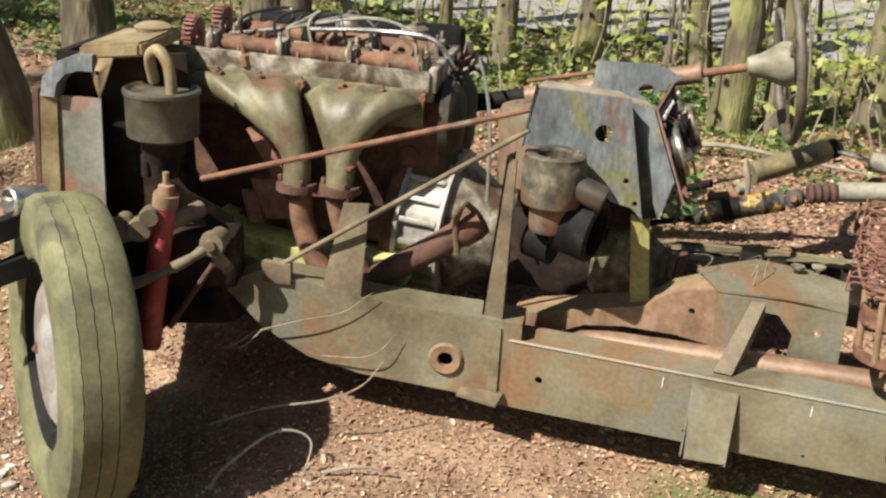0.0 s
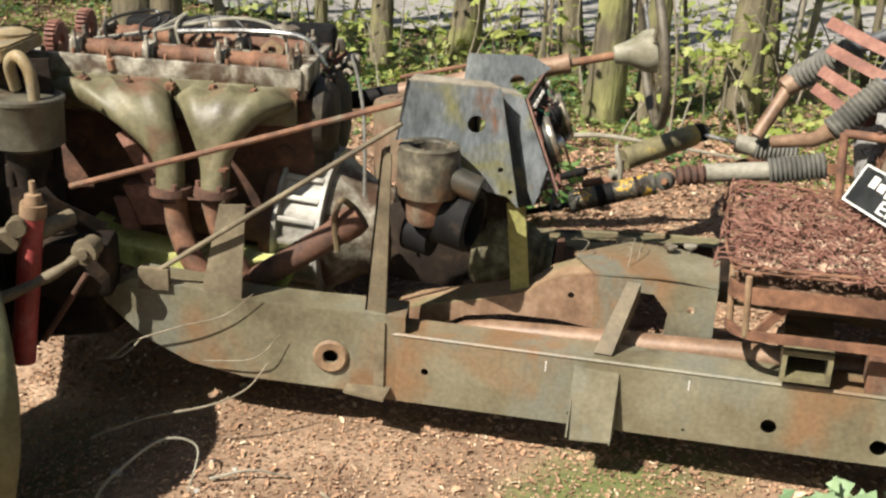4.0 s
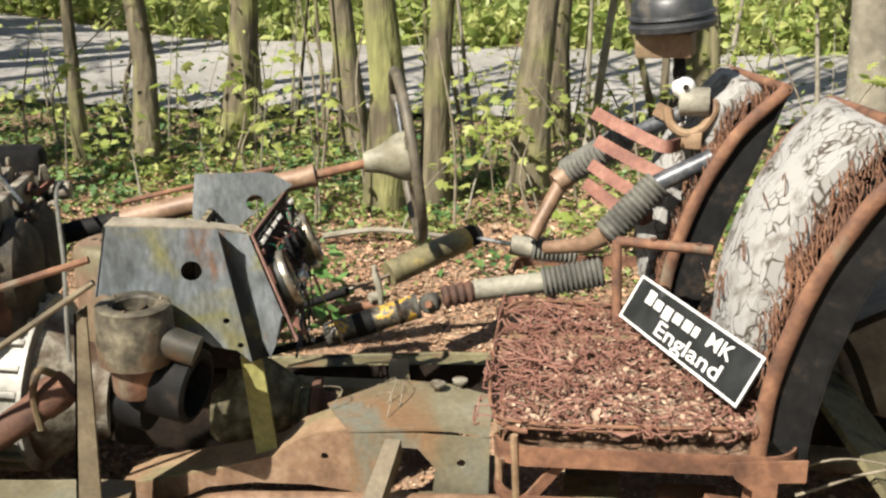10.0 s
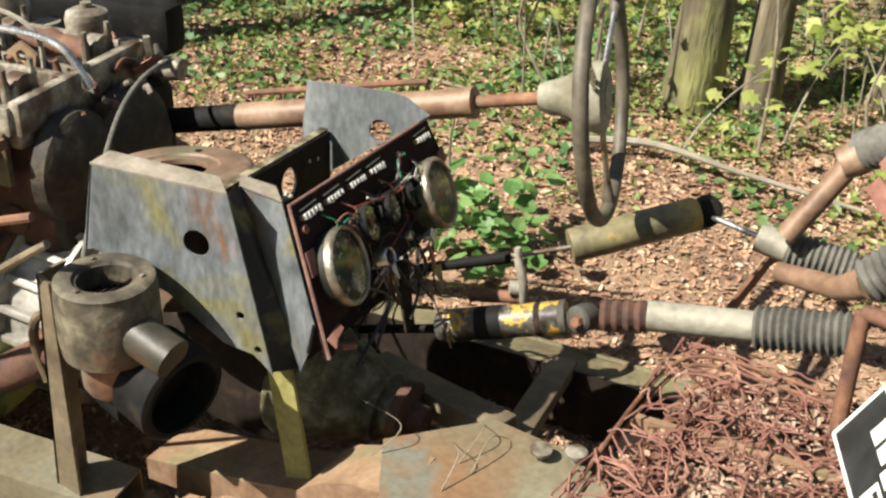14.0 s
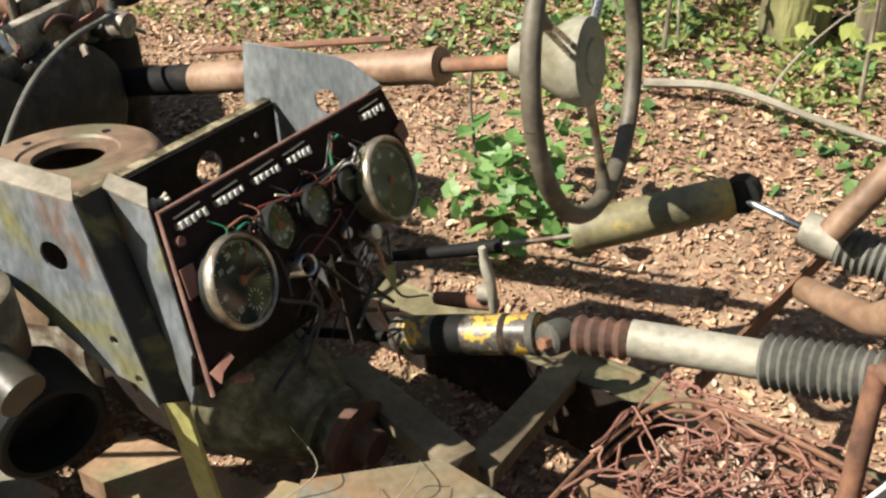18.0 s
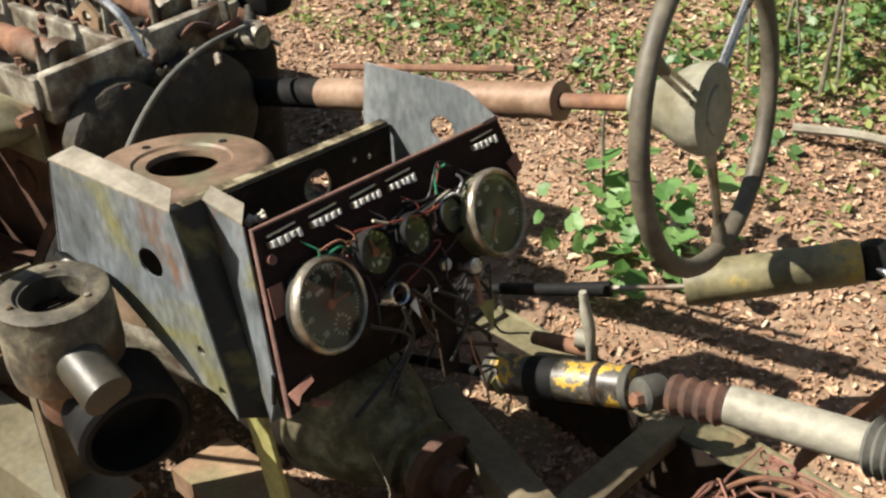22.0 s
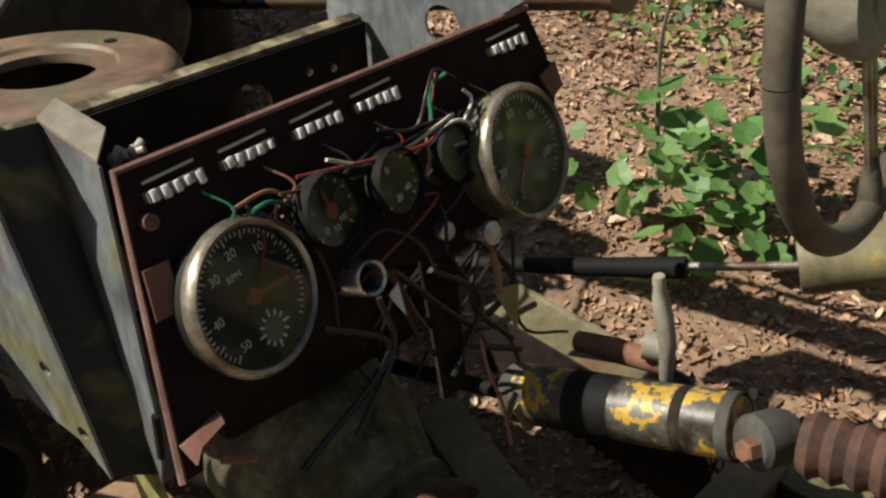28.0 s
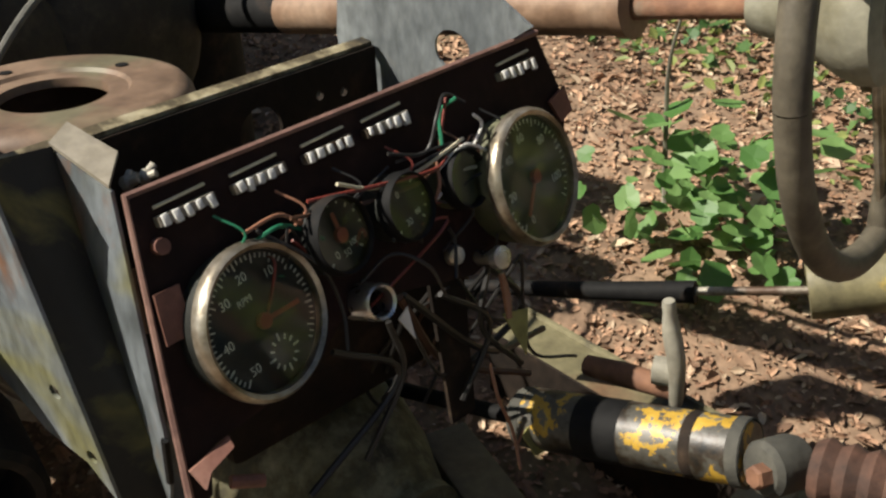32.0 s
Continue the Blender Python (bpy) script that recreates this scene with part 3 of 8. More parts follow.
def scatter_leaves(name, mat, spots, label, category, shape="oval", tilt=0.5):
    """Many small leaves; spots are (x, y, z, size)."""
    vs, fs = [], []
    for x, y, z, s in spots:
        e = Euler((rnd.gauss(0, tilt), rnd.gauss(0, tilt), rnd.uniform(0, 6.3))).to_matrix()
        c, k = rnd.uniform(0.1, 0.35), len(vs)
        if shape == "oval":
            q = [(-1, 0, 0), (-0.35, -0.5, c), (0.45, -0.42, c), (1, 0, 0.1), (0.45, 0.42, c), (-0.35, 0.5, c), (0, 0, 0)]
            f = [(0, 1, 6), (1, 2, 6), (2, 3, 6), (3, 4, 6), (4, 5, 6), (5, 0, 6)]
        elif shape == "round":
            q = [(0, 0, -0.12)] + [(math.cos(2 * math.pi * i / 12) * w - 0.1, math.sin(2 * math.pi * i / 12) * w, 0.1 * c) for i, w in enumerate((1.15, 0.92, 0.98, 0.88, 0.96, 0.90, 0.55, 0.90, 0.96, 0.88, 0.98, 0.92))]
            f = [(0, 1 + i, 1 + (i + 1) % 12) for i in range(12)]
        elif shape == "scrap":
            q = [(-1, -0.3, 0), (0.2, -0.6, c), (1, 0.2, 0), (-0.1, 0.6, c)]
            f = [(0, 1, 2), (0, 2, 3)]
        else:
            q = [(-0.9, 0, 0), (-0.75, -0.75, c), (-0.1, -0.55, 0), (0.15, -0.85, c), (0.4, -0.35, 0), (1.1, 0, -0.1), (0.4, 0.35, 0), (0.15, 0.85, c), (-0.1, 0.55, 0), (-0.75, 0.75, c)]
            f = [(0, 1, 2), (0, 2, 4), (2, 3, 4), (4, 5, 6), (0, 4, 6), (6, 7, 8), (0, 6, 8), (0, 8, 9)]
        for p in q:
            w = e @ (Vector(p) * s)
            vs.append((x + w.x, y + w.y, z + w.z))
        fs += [tuple(k + i for i in t) for t in f]
    me = bpy.data.meshes.new(name)
    me.from_pydata(vs, [], fs)
    me.materials.append(mat)
    return tagged(new(name, me), label, category, kind="stuff")


spots = []
pale = []
for _ in range(165000):
    x, y = rnd.uniform(-1.4, 3.6), rnd.uniform(-0.9, 2.9)
    if y > 2.0 and rnd.random() < 0.55:
        continue
    size = (0.0042 + 0.0065 * rnd.random() ** 2 + (0.011 * rnd.random() if rnd.random() < 0.05 else 0)) * (0.75 if y < 0.05 else 1.05 + 0.35 * sm(y - 1.2))
    (pale if rnd.random() < 0.16 else spots).append((x, y, height(x, y) + rnd.uniform(0.0, 0.007), size))
scatter_leaves("fallen_leaves", LEAF_DEAD, spots, "dry brown leaves lying all over the ground", "leaf litter", "oval", 0.3)
scatter_leaves("bleached_leaves", LEAF_BLEACHED, pale, "bleached tan leaves among the brown ones", "leaf litter", "oval", 0.3)

spots = []
for _ in range(16000):
    x, y = rnd.uniform(-4, 6.5), rnd.uniform(-4, -0.9)
    spots.append((x, y, height(x, y) + rnd.uniform(0.0, 0.01), rnd.uniform(0.008, 0.02)))
scatter_leaves("path_litter", LEAF_DEAD, spots, "dry brown leaves on the open ground", "leaf litter", "oval", 0.3)
spots = []
for _ in range(60000):
    x, y = rnd.uniform(-1.3, 3.6), rnd.uniform(-0.85, 2.4)
    spots.append((x, y, height(x, y) + rnd.uniform(0.0, 0.006), rnd.uniform(0.002, 0.006)))
scatter_leaves("leaf_scraps", LEAF_DEAD, spots, "crumbled scraps of dry leaf on the soil", "leaf litter", "scrap", 0.4)

# pale flints round the front wheel
bm = B()
for _ in range(260):
    x, y = rnd.gauss(-0.38, 0.17), rnd.gauss(-0.56, 0.16)
    if _ > 200:
        x, y = rnd.uniform(-0.8, 1.6), rnd.uniform(-0.9, -0.15)
    s = 0.006 + 0.017 * rnd.random() ** 2
    m4 = Matrix.Translation((x, y, height(x, y) + s * 0.3)) @ Euler((0, 0, rnd.uniform(0, 6))).to_matrix().to_4x4() @ Matrix.Diagonal((s, s * rnd.uniform(0.6, 1), s * 0.6, 1))
    bmesh.ops.create_icosphere(bm, subdivisions=1, radius=1, matrix=m4)
single("flint_stones", bm, STONE, "pale flint pebbles scattered on bare earth", "stones", kind="stuff")


# ---------------------------------------------------------------- woods
def tree(at, r, h, lean=(0, 0), bark=BARK, forks=3, seed=1, label="slender grey-brown woodland tree trunk with young leaves", crown=60, leaf=LEAF_SPRING, leaf_size=1.0):
    q = random.Random(seed)
    at = Vector(at)
    at.z = height(at.x, at.y) - 0.05
    t = thing("tree", at, label, "tree", "woodland trees")
    bm = B()
    top = at + Vector((lean[0], lean[1], h))
    pts = []
    for k in range(11):
        f = k / 10
        w = Vector((q.gauss(0, 1), q.gauss(0, 1), 0)) * r * 0.35
        pts.append(at.lerp(top, f) + (w if 0 < k else Vector()))
    tube(bm, pts, [r * (1.5 if k == 0 else 1.12 if k == 1 else 1 - 0.05 * k) for k in range(11)], 12)
    part("trunk", bm, bark, t)
    tips = []
    for i in range(forks):
        bm = B()
        f = q.uniform(0.3, 0.85)
        a = at.lerp(top, f)
        ang = q.uniform(0, 6.28)
        ln = q.uniform(0.5, 1.3) * h * 0.25
        b = a + Vector((math.cos(ang) * ln * 0.6, math.sin(ang) * ln * 0.6, ln * 0.8))
        c = b + Vector((math.cos(ang) * ln * 0.5, math.sin(ang) * ln * 0.5, ln * 0.3))
        tube(bm, [a, a.lerp(b, 0.5) + Vector((q.gauss(0, .03), q.gauss(0, .03), 0)), b, c], [r * 0.38, r * 0.28, r * 0.18, r * 0.06], 6)
        tips += [b, c, a.lerp(b, 0.6)]
        part("limb", bm, bark, t)
    if crown and tips:
        vs, fs = [], []
        for _ in range(crown):
            c = q.choice(tips) + Vector((q.gauss(0, .22), q.gauss(0, .22), q.gauss(0, .2))) * leaf_size
            s = q.uniform(0.02, 0.045) * leaf_size
            e = Euler((q.gauss(0, .7), q.gauss(0, .7), q.uniform(0, 6.3))).to_matrix()
            k = len(vs)
            for p in ((-1, 0, 0), (-.2, -.6, .15), (1, 0, 0), (-.2, .6, .15)):
                vs.append(tuple(c + e @ (Vector(p) * s)))
            fs.append((k, k + 1, k + 2, k + 3))
        me = bpy.data.meshes.new("crown")
        me.from_pydata(vs, [], fs)
        me.materials.append(leaf)
        cr = new("crown", me)
        cr.parent = t
        cr.matrix_parent_inverse = t.matrix_world.inverted()
    return t


tree((1.03, 2.18, 0), 0.062, 5.0, (-0.05, 0.1), BARK, 2, 11, "thick ivy-rooted trunk standing behind the steering wheel", 30)
tree((1.20, 2.28, 0), 0.045, 4.6, (0.1, 0.1), BARK, 2, 12)
tree((1.55, 2.55, 0), 0.06, 4.6, (0.18, 0.1), BARK, 2, 13)
tree((-1.45, 0.86, 0), 0.115, 5.0, (-0.20, 0.1), BARK, 2, 14, "thick bare trunk beside the radiator", 0)
tree((-1.5, 1.45, 0), 0.085, 5.0, (-0.1, 0.2), BARK, 1, 15, "thick pale trunk behind the radiator", 0)
tree((-1.3, 2.5, 0), 0.09, 5.0, (0.0, 0.1), BARK, 1, 16)
tree((-0.62, 1.62, 0), 0.055, 5.0, (-0.1, 0.1), BARK, 1, 17)
tree((2.85, 2.6, 0), 0.075, 5.0, (-0.15, 0.3), BARK_PALE, 2, 18, "pale smooth trunk behind the seats", 30)
tree((3.5, 3.9, 0), 0.09, 5.0, (0, 0.2), BARK, 1, 19)
tree((3.95, 3.9, 0), 0.08, 5.0, (0.05, 0.2), BARK, 1, 20)
tree((1.6, 3.5, 0), 0.06, 5.0, (0.05, 0.1), BARK, 2, 21)
tree((2.2, 3.6, 0), 0.075, 5.2, (-0.03, 0.1), BARK, 1, 22)
tree((0.2, 2.9, 0), 0.06, 4.5, (0.5, 0.2), BARK, 3, 23, "crooked forked sapling trunk behind the engine", 60)
tree((-0.15, 2.75, 0), 0.045, 4.5, (-0.3, 0.2), BARK, 3, 24)
tree((0.75, 3.0, 0), 0.05, 4.5, (-0.6, 0.3), BARK, 3, 25)
trnd = random.Random(31)
for i in range(46):
    x, y = trnd.uniform(-7, 8), trnd.uniform(3.1, 9.0)
    if 3.9 < y < 6.4 and x > -1.5:
        continue
    tree((x, y, 0), trnd.uniform(0.02, 0.075), trnd.uniform(3.5, 5.5), (trnd.gauss(0, .25), trnd.gauss(0, .2)), trnd.choice((BARK, BARK, BARK_PALE)), trnd.randint(1, 4), 100 + i, crown=trnd.choice((30, 60, 90)))
for i in range(16):
    x, y = trnd.uniform(-7, -1.8), trnd.uniform(0.3, 5)
    tree((x, y, 0), trnd.uniform(0.03, 0.11), 5, (trnd.gauss(0, .25), trnd.gauss(0, .2)), BARK, 2, 200 + i, crown=40)

for i in range(70):
    x, y = trnd.uniform(-6, 7), trnd.uniform(2.5, 8.5)
    if 3.9 < y < 6.4 and x > -1.5:
        y = trnd.uniform(2.6, 3.8)
    tree((x, y, 0), trnd.uniform(0.008, 0.028), trnd.uniform(2.0, 4.5), (trnd.gauss(0, .35), trnd.gauss(0, .25)), trnd.choice((BARK, BARK, BARK_PALE)), 2, 300 + i, "thin young woodland stem with fresh leaves", crown=trnd.choice((20, 40)))
# unseen trees added behind the camera: dense crowns cut the sky light, sun stays clear
for i in range(44):
    x, y = trnd.uniform(-14, 14), trnd.uniform(-14, -4.5)
    if abs((1.2 - x) * SUN_TO.y - (0.3 - y) * SUN_TO.x) < 5.5 * math.hypot(SUN_TO.x, SUN_TO.y):
        continue
    tree((x, y, 0), trnd.uniform(0.08, 0.22), trnd.uniform(6, 10), (trnd.gauss(0, .4), trnd.gauss(0, .4)), BARK, 5, 400 + i, crown=420, leaf_size=6.0)


def sapling(x, y, h, seed, leaves=16, size=0.030):
    q = random.Random(seed)
    b = V(x, y, height(x, y) - 0.01)
    t = thing("maple_sapling", b, "slender sapling with bright yellow-green lobed leaves", "sapling", "young saplings")
    bend = V(q.gauss(0, .10), q.gauss(0, .08), 0)
    line = curve_pts([b, b + bend * 0.3 + V(0, 0, h * 0.4), b + bend * 0.8 + V(0, 0, h * 0.75), b + bend * 1.4 + V(0, 0, h)], 4)
    bm = B()
    tube(bm, line, [0.0038 * (1 - 0.7 * k / (len(line) - 1)) for k in range(len(line))], 6)
    part("stem", bm, BARK_PALE, t)
    vs, fs = [], []
    for k in range(leaves):
        c = q.choice(line[len(line) // 2:]) + V(q.gauss(0, .05), q.gauss(0, .05), q.gauss(0, .02))
        s = size * q.uniform(0.6, 1.2)
        e = Euler((q.gauss(0, .45), q.gauss(0, .45), q.uniform(0, 6.3))).to_matrix()
        n0 = len(vs)
        outline = [(-0.8, 0), (-0.55, -0.5), (-0.1, -0.95), (0.05, -0.45), (0.55, -0.75), (0.5, -0.25), (1.05, 0), (0.5, 0.25), (0.55, 0.75), (0.05, 0.45), (-0.1, 0.95), (-0.55, 0.5)]
        vs.append(tuple(c))
        for px, py in outline:
            vs.append(tuple(c + e @ V(px * s, py * s, -0.18 * s * (px * px + py * py))))
        fs += [(n0, n0 + 1 + i, n0 + 1 + (i + 1) % 12) for i in range(12)]
    me = bpy.data.meshes.new("foliage")
    me.from_pydata(vs, [], fs)
    me.materials.append(LEAF_SPRING)
    ob = new("foliage", me)
    ob.parent = t
    ob.matrix_parent_inverse = t.matrix_world.inverted()
    return t


for i, (x, y, h) in enumerate(((0.62, 1.90, 0.62), (0.72, 1.98, 0.55), (0.84, 1.95, 0.66), (0.55, 2.15, 0.60), (0.95, 2.25, 0.50), (1.35, 2.05, 0.42), (1.5, 2.2, 0.48), (1.62, 2.1, 0.38), (1.75, 2.3, 0.5),
                               (1.42, 2.4, 0.6), (0.30, 2.3, 0.5), (2.0, 2.2, 0.45), (2.25, 2.4, 0.5), (-0.3, 2.3, 0.6), (0.1, 2.1, 0.35), (1.15, 1.78, 0.26), (1.7, 1.75, 0.25), (2.6, 2.3, 0.6), (2.9, 2.1, 0.5), (-0.8, 2.2, 0.7))):
    sapling(x, y, h, 500 + i)
for i in range(44):
    sapling(trnd.uniform(-3.5, 5), trnd.uniform(2.5, 3.7), trnd.uniform(0.3, 1.0), 600 + i, 16, 0.026)

# road seen through the trunks
bm = B()
n = 40
ra = [(-3 + 16 * k / n) for k in range(n + 1)]
va = [[bm.verts.new((x, y + 0.12 * math.sin(x * .5), height(x, y) + 0.03)) for x in ra] for y in (3.75, 4.3, 4.9, 5.5, 6.2)]
for a, b in zip(va, va[1:]):
    for i in range(n):
        bm.faces.new((a[i], a[i + 1], b[i + 1], b[i]))
single("road", bm, ROAD, "pale sunlit road surface behind the trees", "road", kind="structure")

# undergrowth: saplings with spring leaves, ivy on the ground, far foliage
spots = []
for _ in range(300):
    x, y = rnd.uniform(-3.5, 6), rnd.uniform(2.3, 3.8)
    b = height(x, y)
    top = rnd.uniform(0.10, 0.6) * (0.4 if x < 1.0 else 1.0) * (0.55 + 0.45 * sm((y - 2.3) / 1.2))
    for k in range(rnd.randint(5, 14)):
        spots.append((x + rnd.gauss(0, .09), y + rnd.gauss(0, .09), b + top * rnd.uniform(0.35, 1.0), rnd.uniform(0.012, 0.03)))
scatter_leaves("sapling_leaves", LEAF_SPRING, spots, "bright yellow-green spring leaves on low saplings", "undergrowth", "lobed", 0.5)
spots = []
for _ in range(22000):
    x, y = rnd.uniform(-4.5, 6), 1.45 + abs(rnd.gauss(0, 1.3))
    if noise.noise(Vector((x * 0.9, y * 0.9, 5))) + 0.6 * noise.noise(Vector((x * 3.1, y * 3.1, 8))) < 0.0 - (0.4 if y > 2.6 else 0):
        continue
    if y < 2.0 and rnd.random() < 0.55:
        continue
    spots.append((x, y, height(x, y) + rnd.uniform(0.006, 0.04), rnd.uniform(0.009, 0.022)))
scatter_leaves("ground_ivy", LEAF_IVY, spots, "dark green ivy covering the woodland floor", "ivy", "lobed", 0.45)
spots = []
for _ in range(70000):
    x, y = rnd.uniform(-4, 6), 1.30 + abs(rnd.gauss(0, 1.15))
    cover = 0.20 + 0.8 * noise.noise(Vector((x * 1.1, y * 1.1, 9))) + 0.7 * noise.noise(Vector((x * 3.7, y * 3.7, 4))) + 0.75 * (y - 1.5)
    if rnd.random() > cover:
        continue
    spots.append((x, y, height(x, y) + rnd.uniform(0.004, 0.032), rnd.uniform(0.006, 0.017)))
scatter_leaves("low_herbs", LEAF_FRESH, spots, "fresh green herbs covering the woodland floor", "herbs", "oval", 0.5)
spots = []
for _ in range(5000):
    x, y = rnd.uniform(-5, -1.2), rnd.uniform(-1.5, 3)
    if noise.noise(Vector((x * 1.3, y * 1.3, 2))) > 0.05:
        spots.append((x, y, height(x, y) + rnd.uniform(0.0, 0.05), rnd.uniform(0.010, 0.024)))
scatter_leaves("bank_herbs", LEAF_FRESH, spots, "green herbs on the bank beside the trunks", "herbs", "lobed", 0.5)
spots = []
for _ in range(22000):
    x, y = rnd.uniform(-5.5, -1.4), rnd.uniform(-2, 4)
    spots.append((x, y, height(x, y) + rnd.uniform(0.0, 0.014), rnd.uniform(0.008, 0.022)))
scatter_leaves("bank_litter", LEAF_DEAD, spots, "dry brown leaves on the bank", "leaf litter", "oval", 0.35)
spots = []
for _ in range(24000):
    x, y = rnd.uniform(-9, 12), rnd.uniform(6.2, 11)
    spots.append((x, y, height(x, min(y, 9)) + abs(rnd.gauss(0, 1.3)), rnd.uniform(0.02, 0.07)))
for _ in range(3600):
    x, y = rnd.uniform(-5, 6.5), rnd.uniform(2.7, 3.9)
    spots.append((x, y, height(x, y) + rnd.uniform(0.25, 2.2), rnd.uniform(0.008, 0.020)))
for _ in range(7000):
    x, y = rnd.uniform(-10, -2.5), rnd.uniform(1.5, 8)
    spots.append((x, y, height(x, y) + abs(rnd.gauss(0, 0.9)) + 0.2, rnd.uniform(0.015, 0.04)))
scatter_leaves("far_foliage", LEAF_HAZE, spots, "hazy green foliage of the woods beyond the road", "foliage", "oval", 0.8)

# ---------------------------------------------------------------- chassis
chassis = thing("car_chassis", (1.6, 0.4, 0.2), "stripped olive-grey steel car chassis with rust, resting on the leaf litter", "chassis")


def rail_z(x):
    """Bottom and top of the straight side rail."""
    return (0.10 + 0.0553 * (x - 0.93) if x < 2.07 else 0.163 + 0.039 * (x - 2.07),
            0.27 + 0.0412 * (x - 0.93) if x < 2.07 else 0.317 + 0.0375 * (x - 2.07))


def circle_xz(cx, cz, r, y, n=16):
    return [Vector((cx + r * math.cos(2 * math.pi * k / n), y, cz + r * math.sin(2 * math.pi * k / n))) for k in range(n)]


def side_rail(name, y0, inward, holes, mats, wide=0.105, lift=0.0):
    """Hollow box rail: outer sheet with its holes, inner sheet, lid and floor."""
    xs = [0.90, 1.38, 1.43, 2.07, 2.62]
    up = [lift * min(1.0, max(0.0, (x - 1.0) / 0.5)) for x in xs]
    out = [V(x, y0, rail_z(x)[0]) for x in xs] + [V(x, y0, rail_z(x)[1] + h) for x, h in reversed(list(zip(xs, up)))]
    web = part(name, slab(B(), out, (0, inward * 0.004, 0), [circle_xz(cx, cz, r, y0) for cx, cz, r in holes]), mats[0], chassis)
    w = wide * inward
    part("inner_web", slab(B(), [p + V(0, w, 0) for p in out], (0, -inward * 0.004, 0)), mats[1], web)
    for k, nm in ((1, "top_flange"), (0, "bottom_flange")):
        line = [V(x, y0 + inward * 0.004, rail_z(x)[k] + (h - 0.004 if k else 0)) for x, h in zip(xs, up)]
        part(nm, slab(B(), line + [p + V(0, w - inward * 0.008, 0) for p in reversed(line)], (0, 0, 0.004)), mats[2], web)
    part("rolled_edge", tube(B(), [V(x, y0 + inward * 0.002, rail_z(x)[1] + h + 0.001) for x, h in zip(xs, up)], 0.005, 6), mats[2], web)


HOLES = [(1.002, 0.188, 0.009), (1.345, 0.15, 0.004), (1.60, 0.16, 0.004), (1.775, 0.205, 0.017), (1.998, 0.2, 0.018)]
side_rail("side_rail", 0.0, 1, HOLES, (CHASSIS, CHASSIS, CHASSIS))
# far rail: the shade on its inner web is put into a near-black colour
side_rail("side_rail", 0.82, -1, [], (OLIVE, SOOT_SHADE, OLIVE), 0.07, 0.035)


def front_rail(v0, sgn, mat):
    top = [(-0.02, 0.315), (0.05, 0.320), (0.20, 0.325), (0.35, 0.334), (0.50, 0.358), (0.614, 0.371), (0.69, 0.331)]
    bot = [(0.69, 0.314), (0.60, 0.227), (0.49, 0.166), (0.36, 0.137), (0.12, 0.120), (-0.02, 0.105)]
    hole = [P(0.153 + 0.018 * math.cos(t), v0, 0.206 + 0.018 * math.sin(t)) for t in (2 * math.pi * k / 16 for k in range(16))]
    n1 = P(0, 1, 0) - P(0, 0, 0)
    web = part("front_rail", slab(B(), [P(u, v0, z) for u, z in top + bot], n1 * 0.004 * sgn, [hole]), mat, chassis)
    part("inner_web", slab(B(), [P(u, v0 + 0.1 * sgn, z) for u, z in top + bot], n1 * -0.004 * sgn), mat, web)
    for line, nm in ((top, "top_flange"), (bot, "bottom_flange")):
        bm = B()
        rows = []
        for u, z in line:
            rows.append([bm.verts.new(P(u, v0 + a * sgn, z + dz)) for a, dz in ((0.004, 0), (0.096, 0), (0.096, -0.004), (0.004, -0.004))])
        for a, b in zip(rows, rows[1:]):
            for k in range(4):
                bm.faces.new((a[k], a[(k + 1) % 4], b[(k + 1) % 4], b[k]))
        bm.faces.new(rows[0])
        bm.faces.new(rows[-1][::-1])
        part(nm, bm, mat, web)


front_rail(0.0, 1, CHASSIS)
front_rail(0.86, -1, OLIVE)
bm = B()
lathe(bm, P(0.153, -0.004, 0.206), P(0, 1, 0) - P(0, 0, 0), [(0.042, 0), (0.036, -0.006), (0.019, -0.004), (0.019, 0.006)], 20)
part("reinforcing_ring", bm, RUST_PALE, chassis)

for x in (1.285, 1.60, 2.16, 2.245, 2.285):
    bm = B()
    z = rail_z(x)[1] - 0.028
    beam(bm, V(x, -0.0012, z - 0.012), V(x + 0.001, -0.0012, z + 0.012), 0.002, 0.002, (0, 1, 0))
    part("chalk_mark", bm, WHITE, chassis)
# outrigger brackets welded to the rail
for x, w, cut in ((1.40, 0.10, 0.0), (2.085, 0.09, 0.0), (2.47, 0.085, 0.055)):
    bm = B()
    zb, zt = rail_z(x)
    zb, zt = zb + cut, zt - cut * 0.5
    o = [V(x - w / 2, -0.004, zt - 0.02), V(x + w / 2, -0.004, zt - 0.02), V(x + w / 2, -0.05, zb - 0.005), V(x - w / 2 + 0.01, -0.05, zb - 0.015)]
    slab(bm, o, (0, 0.004, 0))
    slab(bm, [V(x - w / 2 + 0.01, -0.05, zb - 0.015), V(x + w / 2, -0.05, zb - 0.005), V(x + w / 2, 0.03, zb - 0.008), V(x - w / 2 + 0.01, 0.03, zb - 0.012)], (0, 0, 0.004))
    for sx in (-1, 1):
        slab(bm, [V(x + sx * w / 2, -0.004, zt - 0.02), V(x + sx * w / 2, -0.05, zb - 0.01), V(x + sx * w / 2, -0.004, zb - 0.005)], (-0.004 * sx, 0, 0))
    part("body_bracket", bm, CHASSIS, chassis)

